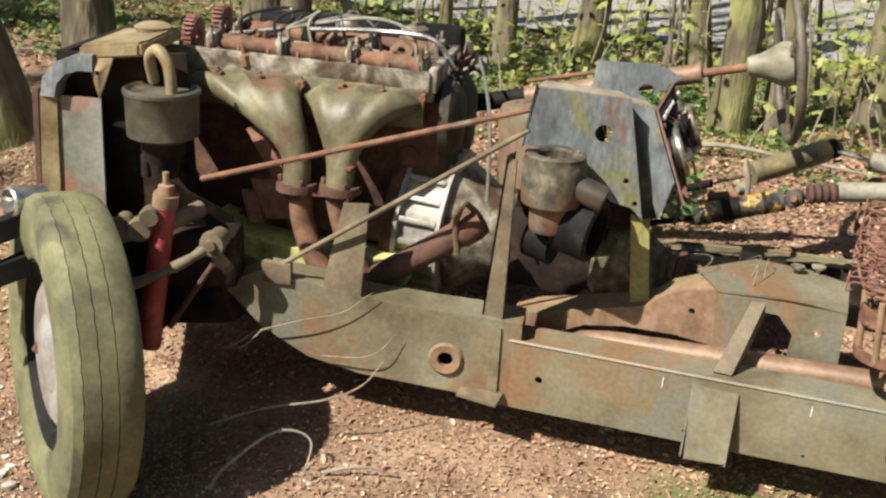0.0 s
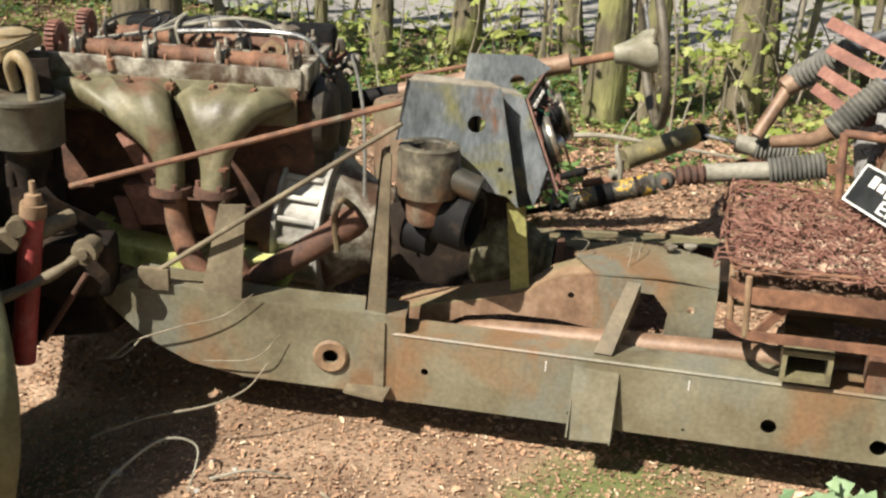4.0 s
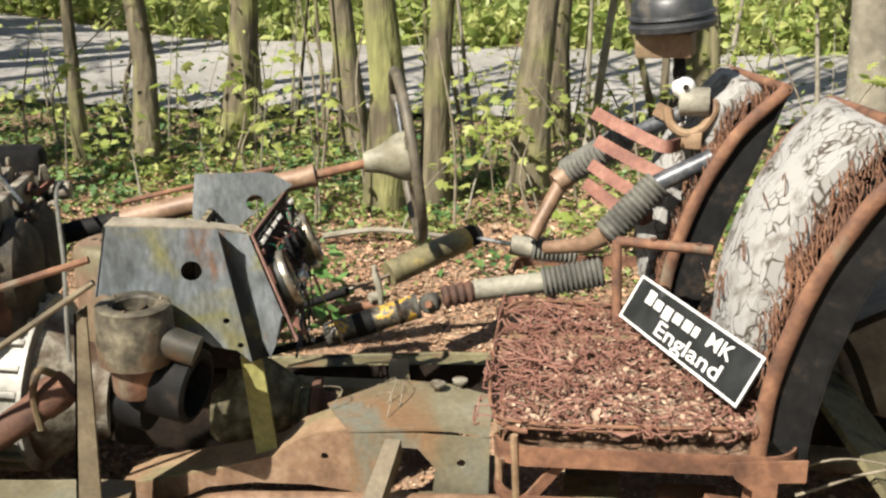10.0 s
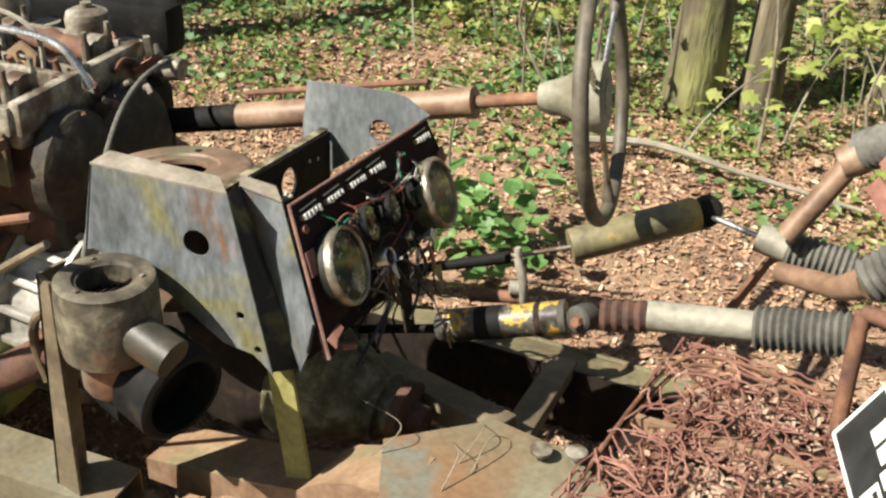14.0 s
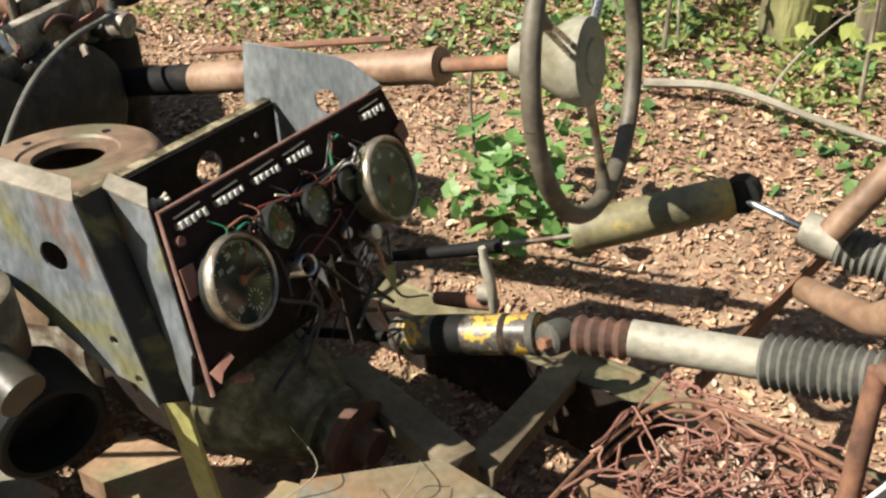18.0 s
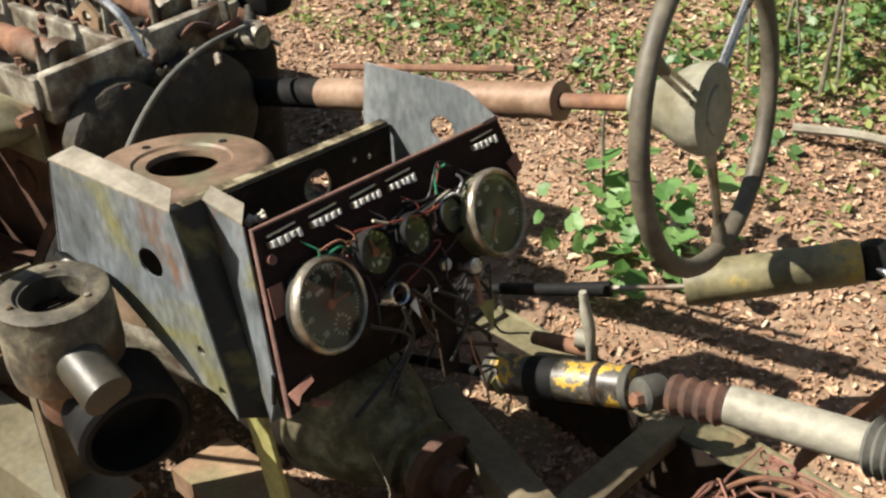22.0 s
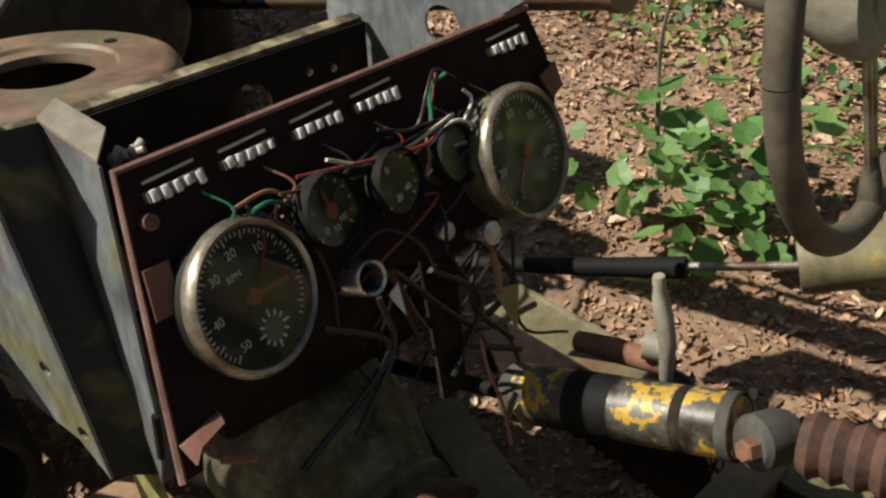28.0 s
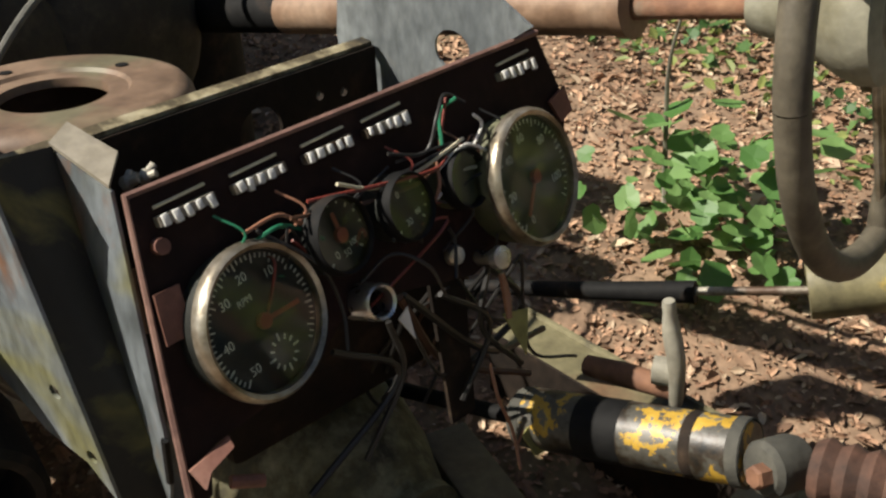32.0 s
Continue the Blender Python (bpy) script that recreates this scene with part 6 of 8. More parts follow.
rev = gauge(0.0570, 0.1160, 0.0590, DIAL, 51, "revolution_counter", 0.014, needle=6, numerals=[("10", 309, .60, .0100), ("20", 267, .60, .0100), ("30", 228, .60, .0100), ("40", 178, .60, .0100), ("50", 130, .60, .0100), ("RPM", 250, .36, .0075)],
      label="large black dial in a tarnished bezel")
gauge(0.3475, 0.1120, 0.0605, DIAL_ALGAE, 41, "speedometer", 0.022, needle=135, numerals=[("0", 122, .62, .0105), ("20", 176, .60, .0105), ("40", 226, .60, .0105), ("60", 268, .60, .0105), ("80", 318, .58, .0105), ("100", 25, .56, .0105)],
      label="large dial filmed with green algae in a tarnished bezel")
for k in range(12):
    t = 2 * math.pi * k / 12
    c = D0(0.0570, 0.1160, 0.014) + GN * 0.0016 + GE2 * 0.030 + GE1 * 0.006
    bm = B()
    d = math.cos(t) * GE1 + math.sin(t) * GE2
    beam(bm, c + d * 0.0095, c + d * (0.0135 if k % 3 else 0.0155), 0.0016, 0.0005, GN)
    tagged(part("clock_mark", bm, DIAL_MARK, rev), kind="")
gauge(0.1395, 0.0835, 0.031, DIAL, 13, "small_gauge", 0.018, BLACK, needle=268, numerals=[("0", 125, .5, .009), ("50", 85, .5, .008), ("100", 45, .5, .007)])
gauge(0.2075, 0.0865, 0.0285, DIAL, 13, "small_gauge", 0.018, BLACK, needle=None, numerals=[("0", 250, .45, .008), ("30", 100, .45, .008), ("60", 40, .5, .007)])
gauge(0.277, 0.088, 0.026, DIAL_ALGAE, 0, "small_gauge", 0.014, BLACK, needle=None)
bm = B()
lathe(bm, D0(0.154, 0.1445, -0.01), PN, [(0.010, 0), (0.0150, 0.0), (0.0150, 0.034), (0.0135, 0.036), (0.0115, 0.034), (0.0115, 0.004), (0, 0.004)], 26)
part("lighter_socket", bm, CHROME, dash, "chrome-ringed empty socket")
bm = B()
lathe(bm, D0(0.2535, 0.1465, -0.005), PN, [(0.0085, 0), (0.0085, 0.012), (0.007, 0.014), (0, 0.014)], 20)
beam(bm, D0(0.2535, 0.1405, 0.0095), D0(0.2535, 0.1525, 0.0095), 0.002, 0.001, PN)
part("ignition_lock", bm, CHROME, dash)
bm = B()
lathe(bm, D0(0.281, 0.1600, 0.0), PN, [(0.006, 0), (0.006, 0.018), (0.010, 0.022), (0.010, 0.03), (0.0, 0.032)], 16)
part("push_knob", bm, CHROME, dash)
for a in (0.037, 0.100, 0.165, 0.2255, 0.383):
    bm = B()
    beam(bm, D0(a - 0.023, 0.024, 0.004), D0(a + 0.023, 0.022, 0.004), 0.007, 0.008, PN)
    ts = part("terminal_strip", bm, ALU, dash, "fuse terminal strip with white contacts")
    for k in range(5):
        bm = B()
        x = a - 0.0185 + 0.0092 * k
        beam(bm, D0(x, 0.0195, 0.007), D0(x + wq0.gauss(0, 0.001), 0.0275 + wq0.uniform(-0.002, 0.002), 0.008), 0.0046 + wq0.uniform(-0.0012, 0.0016), 0.005, PN, 0.001)
        part("contact", bm, WHITE, ts)
    bm = B()
    tube(bm, [D0(a - 0.022, 0.0135, 0.004), D0(a + 0.020, 0.0115, 0.004)], 0.0012, 6)
    part("fuse_wire", bm, WIRE["cream"], ts)
wq = random.Random(12)
runs = [("white", [(0.205, .062), (.235, .052), (.262, .075)]), ("white", [(.20, .085), (.23, .072), (.268, .082)]), ("red", [(.10, .045), (.16, .055), (.20, .060), (.215, .055)]),
        ("copper", [(.205, .055), (.20, .075), (.19, .092)]), ("green", [(.215, .045), (.225, .02), (.235, .012)]), ("green", [(.05, .06), (.07, .052), (.09, .062), (.10, .075)]),
        ("black", [(.17, .035), (.20, .045), (.215, .02), (.235, .008), (.25, .02)]), ("cream", [(.12, .04), (.15, .055), (.19, .058), (.23, .045)]), ("brown", [(.08, .05), (.13, .062), (.18, .066), (.215, .060)]),
        ("black", [(.06, .05), (.09, .09), (.10, .13), (.09, .16)]), ("black", [(.12, .12), (.15, .11), (.17, .13), (.18, .16)]), ("copper", [(.05, .048), (.075, .045), (.09, .058)]),
        ("black", [(.20, .11), (.205, .125), (.19, .15)]), ("white", [(.245, .03), (.25, .04), (.24, .055)]), ("black", [(.14, .05), (.16, .07), (.15, .10)])]
for col, pts in runs:
    bm = B()
    tube(bm, curve_pts([D(a, b, 0.012 + wq.uniform(0, 0.014)) for a, b in pts], 6), 0.0016, 6)
    part("wire", bm, WIRE[col], dash)
for col, k in (("green", 0), ("copper", 1), ("black", 2), ("red", 3), ("brown", 4), ("black", 5)):
    bm = B()
    a = 0.04 + 0.045 * k
    tube(bm, curve_pts([D(a, 0.03, 0.008), D(a + 0.01, 0.05, 0.02), D(a - 0.01, 0.07, 0.006), D(a + 0.03, 0.09, 0.01)], 6), 0.0011, 5)
    part("wire", bm, WIRE[col], dash)
bm = B()
slab(bm, [D0(-0.008, 0.068, 0.003), D0(0.012, 0.068, 0.003), D0(0.010, 0.104, 0.003), D0(-0.012, 0.104, 0.003)], PN * 0.003)
part("fixing_tab", bm, RUST_RED, dash)
bm = B()
slab(bm, [D0(0.412, 0.062, 0.002), D0(0.436, 0.054, 0.002), D0(0.438, 0.078, 0.002), D0(0.420, 0.084, 0.002)], PN * 0.003)
part("fixing_tab", bm, RUST_RED, dash)
bm = B()
lathe(bm, D0(0.010, 0.0395, 0), PN, [(0.006, 0), (0.006, 0.008), (0, 0.009)], 10)
part("rivet", bm, RUST_RED, dash)
bm = B()
slab(bm, [D0(-0.030, 0.190, 0.004), D0(0.006, 0.182, 0.004), D0(0.004, 0.189, 0.01), D0(-0.018, 0.196, 0.01), D0(-0.026, 0.206, 0.01)], PN * 0.003)
tube(bm, [D0(-0.004, 0.214, 0.004), D0(0.018, 0.224, 0.010)], 0.005, 8)
part("torn_bracket", bm, RUST_RED, dash)
bm = B()
beam(bm, V(1.06, 0.27, 0.55), V(1.06, 0.52, 0.56), 0.12, 0.12, bevel=0.01)
part("wiper_box", bm, SOOT_SHADE, dash)
for k in range(14):
    bm = B()
    a, b = wq.uniform(0.16, 0.36), wq.uniform(0.15, 0.19)
    e = V(wq.uniform(1.06, 1.20), wq.uniform(0.42, 0.64), wq.uniform(0.42, 0.52))
    m1 = D0(a, b, -0.02).lerp(e, 0.5) + V(wq.gauss(0, .03), wq.gauss(0, .03), -0.03)
    tube(bm, curve_pts([D0(a, b, -0.012), m1, e], 6), wq.choice((0.0018, 0.0022, 0.0036)), 6)
    part("wire", bm, WIRE[wq.choice(("black", "black", "black", "brown"))], dash)
for k in range(14):
    bm = B()
    a, b = wq.uniform(0.08, 0.33), wq.uniform(0.05, 0.12)
    pts = [D0(a, b, 0.010), D0(a + wq.gauss(0, .03), b + wq.gauss(0, .015), 0.02), D0(a + wq.gauss(0, .04), b + wq.uniform(0.0, .06), 0.008)]
    tube(bm, curve_pts(pts, 6), 0.0013, 5)
    part("wire", bm, WIRE[wq.choice(("black", "black", "black", "brown", "red"))], dash)
# hanging tab, triangle plates and drooping leads under the panel
bm = B()
slab(bm, [D0(0.288, 0.216), D0(0.318, 0.224), D0(0.301, 0.262)], PN * 0.0015)
part("triangle_tag", bm, MOSS_POST, dash, "pale green triangular tag")
bm = B()
slab(bm, [D0(0.180, 0.172, 0.001), D0(0.192, 0.166, 0.001), D0(0.190, 0.194, 0.001)], PN * 0.0015)
part("triangle_tag", bm, WHITE, dash, "white triangular tag")
bm = B()
tube(bm, [D0(0.297, 0.182, 0.004), D0(0.296, 0.200, 0.004), D0(0.292, 0.222, 0.003)], [0.003, 0.004, 0.003], 8)
part("copper_strip", bm, WIRE["copper"], dash)
for k in range(4):
    bm = B()
    a = 0.10 + 0.05 * k
    tube(bm, curve_pts([D(a, 0.17, -0.02), D(a + wq.gauss(0, .02), 0.22, -0.03), D(a + wq.gauss(0, .03), 0.28, -0.05)], 6), 0.003, 6)
    part("wire", bm, WIRE["black"], dash)
bm = B()
slab(bm, [D(0.20, 0.16, -0.03), D(0.235, 0.16, -0.03), D(0.225, 0.30, -0.06), D(0.20, 0.30, -0.06)], PN * -0.004)
part("dangling_plate", bm, SOOT_SHADE, dash)

bm = B()
tube(bm, curve_pts([D0(0.250, 0.245, 0.01), D0(0.246, 0.275, 0.012), D0(0.252, 0.310, 0.010), D0(0.246, 0.345, 0.012)], 5), 0.0016, 6)
tube(bm, [D0(0.252, 0.325, 0.010), D0(0.262, 0.315, 0.012)], 0.0012, 5)
part("wire", bm, WIRE["copper"], dash)
bm = B()
slab(bm, [D0(0.268, 0.325, 0.0), D0(0.290, 0.318, 0.0), D0(0.292, 0.352, 0.0), D0(0.276, 0.350, 0.0)], PN * 0.0015)
part("triangle_tag", bm, MOSS_POST, dash, "pale green triangular tag")

# heater blower
heater = thing("heater_blower", V(0.985, 0.03, 0.58), "olive-black round heater blower with a grille opening", "heater")
bm = B()
h0 = V(0.983, 0.034, 0.0)
lathe(bm, h0, (0, 0, 1), [(0.038, 0.66), (0.038, 0.719), (0.041, 0.719), (0.044, 0.724), (0.063, 0.7245), (0.068, 0.721), (0.0665, 0.715), (0.070, 0.705), (0.071, 0.64), (0.068, 0.612), (0.05, 0.605), (0.038, 0.605)], 40, True)
part("casing", bm, CORRODED, heater, "pitted olive-tan corroded casing")
bm = B()
for k in range(9):
    x = -0.030 + 0.0075 * k
    w = math.sqrt(max(0.034 ** 2 - x * x, 0.0001))
    beam(bm, h0 + V(x, -w, 0.672), h0 + V(x, w, 0.672), 0.0025, 0.04)
part("grille", bm, SOOT_SHADE, heater)
bm = B()
lathe(bm, h0, (0, 0, 1), [(0, 0.545), (0.042, 0.545), (0.047, 0.555), (0.048, 0.605), (0, 0.605)], 28)
part("motor", bm, RUST, heater, "rust-orange motor body")
bm = B()
tube(bm, [h0 + V(0.045, -0.005, 0.660), h0 + V(0.118, 0.0, 0.635)], 0.030, 20)
part("spigot", bm, GREY_OLIVE, heater)
bm = B()
lathe(bm, h0 + V(0.07, 0.03, 0.555), V(1, -0.1, -0.15), [(0, -0.05), (0.07, -0.05), (0.072, 0.03), (0.066, 0.035), (0.058, 0.035), (0.055, -0.02), (0, -0.02)], 28)
part("duct", bm, BLACK, heater)
bm = B()
lathe(bm, h0 + V(-0.01, 0.04, 0.50), V(1, -0.1, -0.1), [(0, -0.05), (0.045, -0.05), (0.048, 0.015), (0, 0.015)], 24)
part("lower_duct", bm, BLACK, heater)
for a in (0.6, 2.7, 4.8):
    bm = B()
    hexbolt(bm, h0 + V(0.051 * math.cos(a), 0.051 * math.sin(a), 0.724), (0, 0, 1), 0.004, 0.003)
    part("screw", bm, ALU, heater)

# rusted drum behind the dash
drum = thing("brake_drum", V(0.815, 0.33, 0.6), "brown rusted brake drum lying behind the dashboard", "brake drum")
bm = B()
d0 = V(0.960, 0.212, 0.064)
DA = V(-0.10, 0.08, 1).normalized()
lathe(bm, d0, DA, [(0.047, 0.706), (0.048, 0.712), (0.064, 0.7125), (0.067, 0.716), (0.106, 0.7165), (0.114, 0.7135), (0.119, 0.707), (0.122, 0.696), (0.128, 0.53), (0.120, 0.53), (0.112, 0.702), (0.047, 0.704)], 56, True)
part("drum_shell", bm, DRUM_BROWN, drum)
# added black disc below the opening, so the drum's inside reads as dark
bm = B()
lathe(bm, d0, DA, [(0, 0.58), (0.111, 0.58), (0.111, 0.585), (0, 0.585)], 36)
part("drum_shade_disc", bm, BLACK, drum, "added black disc standing for the dark inside the drum")
da = V(1, 0, 0) - DA * DA.x
da.normalize()
db = DA.cross(da)
# stud holes drawn as thin black discs, their inner dark put into colour
for a, r in ((4.75, 0.0065), (5.05, 0.006), (1.9, 0.006), (3.3, 0.006)):
    bm = B()
    lathe(bm, d0 + DA * 0.7163 + (math.cos(a) * da + math.sin(a) * db) * 0.080, DA, [(0, 0), (r, 0), (r, 0.0008), (0, 0.0008)], 14)
    part("stud_hole", bm, BLACK, drum)

# ---------------------------------------------------------------- steering
col = thing("steering_column", V(0.9, 0.62, 0.5), "rusty steering column tube with a grey wheel on its end", "steering column")
CD = V(0.950, 0.209, 0.225).normalized()
CS, WC, WN = V(1.157, 0.709, 0.806), V(1.3666, 0.7551, 0.8507), V(0.952, 0.272, 0.142).normalized()
# lower part of the column: the shadow over it is put in as black colour
bm = B()
tube(bm, [CS - CD * 0.85, CS - CD * 0.47], 0.0245, 20)
part("lower_tube", bm, BLACK, col, "lower tube coloured black for the shadow on it")
bm = B()
tube(bm, [CS - CD * 0.47, CS - CD * 0.01], 0.0255, 24)
lathe(bm, CS - CD * 0.015, CD, [(0.022, 0), (0.028, 0), (0.028, 0.012), (0.019, 0.014), (0.012, 0.014)], 24)
part("upper_tube", bm, COLUMN_BROWN, col)
bm = B()
tube(bm, [CS - CD * 0.02, CS + CD * 0.16], 0.0112, 18)
part("inner_shaft", bm, RUST, col)
part("hub", lathe(B(), WC - WN * 0.105, WN, [(0.0, 0), (0.022, 0.0), (0.026, 0.01), (0.030, 0.03), (0.038, 0.05), (0.054, 0.078), (0.059, 0.095), (0.058, 0.108), (0.045, 0.113), (0.032, 0.111), (0.030, 0.114), (0, 0.115)], 34), HUB_GREY, col, "grey bakelite hub cone")
wa, wb = side_of(WN)
bm = B()
tube(bm, [WC + 0.1985 * (math.cos(t) * wa + math.sin(t) * wb) for t in (2 * math.pi * k / 72 for k in range(73))], 0.0125, 12, False)
part("rim", bm, WHEEL_RIM, col, "brown weathered wheel rim")
for t in (radians(38), radians(142), radians(268)):
    bm = B()
    d = math.cos(t) * wa + math.sin(t) * wb
    e = WN.cross(d)
    for s in (-1, 1):
        tube(bm, [WC + d * 0.045 + e * 0.007 * s + WN * -0.005, WC + d * 0.155 + e * 0.0045 * s, WC + d * 0.192 + e * 0.003 * s], 0.004, 8)
    spoke = part("spoke", bm, CHROME if t < 4 else BEZEL, col)
    bm = B()
    tube(bm, [WC + d * 0.150, WC + d * 0.175, WC + d * 0.195], [0.006, 0.010, 0.012], 10)
    part("spoke_boss", bm, WHEEL_RIM, spoke)
bm = B()
tube(bm, [V(0.70, 0.64, 0.735), V(0.95, 0.69, 0.795), V(1.05, 0.72, 0.815)], 0.006, 8)
part("control_rod", bm, RUST, col)


# ---------------------------------------------------------------- seats
def rounded(x0, x1, y0, y1, z, r=0.06, n=6, slope=0.02):
    out = []
    for cx, cy, a0 in ((x1 - r, y1 - r, 0), (x0 + r, y1 - r, 90), (x0 + r, y0 + r, 180), (x1 - r, y0 + r, 270)):
        for k in range(n + 1):
            a = radians(a0 + 90 * k / n)
            x, y = cx + r * math.cos(a), cy + r * math.sin(a)
            out.append(V(x, y, z + slope * (x - x0) / (x1 - x0)))
    return out


def band(bm, line, h, t):
    """A closed flat hoop of height h and thickness t."""
    k = len(line)
    c = sum(line, Vector()) / k
    ring = []
    for i, p in enumerate(line):
        d = (line[(i + 1) % k] - line[i - 1]).normalized()
        nrm = d.cross(V(0, 0, 1)).normalized()
        ring.append([bm.verts.new(p + nrm * s * t / 2 + V(0, 0, w * h / 2)) for s, w in ((-1, -1), (1, -1), (1, 1), (-1, 1))])
    for i in range(k):
        a, b = ring[i], ring[(i + 1) % k]
        for j in range(4):
            bm.faces.new((a[j], a[(j + 1) % 4], b[(j + 1) % 4], b[j]))
    return bm


BACK = [(2.103, 0.43), (2.110, 0.56), (2.118, 0.66), (2.145, 0.77), (2.177, 0.86), (2.212, 0.93), (2.255, 1.0), (2.338, 1.086)]
REAR = [(2.185, 0.50), (2.190, 0.585), (2.21, 0.70), (2.24, 0.80), (2.272, 0.885), (2.295, 0.945), (2.315, 1.0), (2.342, 1.086)]


def seat_back(t, shift, wide=0.5):
    """Curved back frame with springs, flaking padding on one half and a black rear shell."""
    o = Vector(shift)
    for y, skew in ((0.0, 0.0), (wide, -0.075)):
        bm = B()
        tube(bm, curve_pts([o + V(x + skew * (z - 0.43) / 0.65, y, z - (0.045 if y else 0) * (z - 0.43)) for x, z in BACK], 4), 0.0105, 10, flat=1.4)
        part("back_post", bm, RUST, t)
    bm = B()
    tube(bm, [o + V(2.338, 0.0, 1.086), o + V(2.262, wide, 1.057)], 0.012, 10)
    part("top_bar", bm, RUST, t)
    bm = B()
    front = [o + V(x + 0.012, 0.012, z) for x, z in BACK[1:]]
    rear = [o + V(x, 0.004, z) for x, z in REAR]
    slab(bm, front + rear[::-1], (0, 0.004, 0))
    n = len(REAR)
    part("shell_cheek", bm, BLACK, t, "black sheet shell with rusty edges", smooth=False)
    bm = B()
    strip = []
    for k, (x, z) in enumerate(REAR):
        f = k / (n - 1)
        strip.append([bm.verts.new(o + V(x + dx - (0.03 + 0.045 * f) * g, wide * g, z - 0.03 * f * g)) for g, dx in ((0, 0), (1, 0), (1, 0.004), (0, 0.004))])
    for a, b in zip(strip, strip[1:]):
        for k in range(4):
            bm.faces.new((a[k], a[(k + 1) % 4], b[(k + 1) % 4], b[k]))
    bm.faces.new(strip[0])
    bm.faces.new(strip[-1][::-1])
    part("rear_shell", bm, BLACK, t, "black sheet shell with rusty edges")
    q = random.Random(3)
    bm = B()
    grid = []
    for i in range(15):
        f = i / 14
        k = f * (len(BACK) - 2.2) + 1.0
        j = min(int(k), len(BACK) - 2)
        x = BACK[j][0] + (BACK[j + 1][0] - BACK[j][0]) * (k - j)
        z = BACK[j][1] + (BACK[j + 1][1] - BACK[j][1]) * (k - j)
        row = []
        for c in range(11):
            g = c / 10
            y = 0.17 + (wide - 0.20) * g
            bulge = 0.055 * math.sin(math.pi * min(max(0.06 + 0.88 * g, 0), 1)) * (0.5 + 0.5 * math.sin(math.pi * min(f * 1.1, 1)))
            row.append(bm.verts.new(o + V(x - 0.02 - bulge - 0.06 * (y / wide) * f + 0.006 * noise.noise(V(y * 20, z * 20, 1)), y, z)))
        grid.append(row)
    for a, b in zip(grid, grid[1:]):
        for c in range(10):
            bm.faces.new((a[c], a[c + 1], b[c + 1], b[c]))
    rim = [e for e in bm.edges if e.is_boundary]
    ret = bmesh.ops.extrude_edge_only(bm, edges=rim)
    for v in [x for x in ret["geom"] if isinstance(x, bmesh.types.BMVert)]:
        v.co.x += 0.05
    part("padding", bm, PADDING, t, "cracked white flaking padding")
    bm = B()
    for k in range(240):
        f = q.random()
        j = q.randint(1, len(BACK) - 2)
        x = BACK[j][0] + (BACK[j + 1][0] - BACK[j][0]) * f
        z = BACK[j][1] + (BACK[j + 1][1] - BACK[j][1]) * f
        y = q.uniform(0.02, 0.18) if k % 16 else q.uniform(0.2, wide)
        c = o + V(x - 0.01 - (0.065 if k % 16 == 0 else 0) - 0.05 * y * f, y, z)
        d = Euler((q.uniform(0, 6), q.uniform(-.4, .4), 0)).to_matrix()
        tube(bm, [c + d @ V(0.0, 0.022 * math.cos(a), 0.022 * math.sin(a)) for a in (0, 0.8, 1.6, 2.4, 3.2, 4.0, 4.8)], 0.0013, 4)
    tagged(part("spring_wire", bm, RUST, t), kind="stuff")


seat = thing("front_seat", V(1.88, 0.25, 0.42), "rusted seat frame filled with leaf litter, flaking white back padding", "car seat", "car seats")
bm = B()
band(bm, rounded(1.655, 2.175, -0.035, 0.54, 0.508), 0.036, 0.005)
part("seat_rim", bm, RUST, seat)
bm = B()
band(bm, rounded(1.66, 2.12, -0.04, 0.50, 0.422, 0.07), 0.018, 0.012)
part("base_hoop", bm, RUST, seat)
bm = B()
tube(bm, rounded(1.665, 2.12, -0.025, 0.53, 0.552, 0.05)[:-7] , 0.005, 8)
part("top_wire", bm, RUST, seat)
for x, y in ((1.665, 0.02), (1.665, 0.44), (1.70, -0.035)):
    bm = B()
    tube(bm, [V(x, y, 0.42), V(x - 0.008, y, 0.55)], 0.007, 8)
    part("upright", bm, RUST_PALE, seat)
bm = B()
slab(bm, [V(2.055, -0.042, 0.53), V(2.185, -0.042, 0.545), V(2.185, -0.042, 0.505), V(2.14, -0.042, 0.50), V(2.14, -0.042, 0.425), V(2.10, -0.042, 0.42), V(2.10, -0.042, 0.48), V(2.07, -0.042, 0.50)], (0, 0.006, 0))
part("hinge_plate", bm, RUST, seat)
bm = B()
beam(bm, V(1.72, -0.03, 0.425), V(1.775, -0.01, 0.49), 0.008, 0.02)
part("adjuster", bm, RUST, seat)
bm = B()
beam(bm, V(2.03, -0.03, 0.45), V(2.09, 0.0, 0.43), 0.03, 0.012)
part("adjuster", bm, RUST, seat)
bm = B()
grid = []
for i in range(31):
    row = []
    for j in range(31):
        x, y = 1.668 + 0.46 * i / 30, -0.025 + 0.55 * j / 30
        e = min(i, 30 - i, j, 30 - j) / 6
        row.append(bm.verts.new((x, y, 0.502 + 0.018 * i / 30 + 0.035 * min(e, 1) + 0.014 * noise.noise(V(x * 18, y * 18, 0)) + 0.008 * noise.noise(V(x * 60, y * 60, 0)) - (0.045 if 0.385 < y - 0.09 * (x - 1.63) < 0.425 and x < 1.93 else 0))))
    grid.append(row)
for a, b in zip(grid, grid[1:]):
    for j in range(30):
        bm.faces.new((a[j], a[j + 1], b[j + 1], b[j]))
bmesh.ops.solidify(bm, geom=bm.faces[:], thickness=0.03)
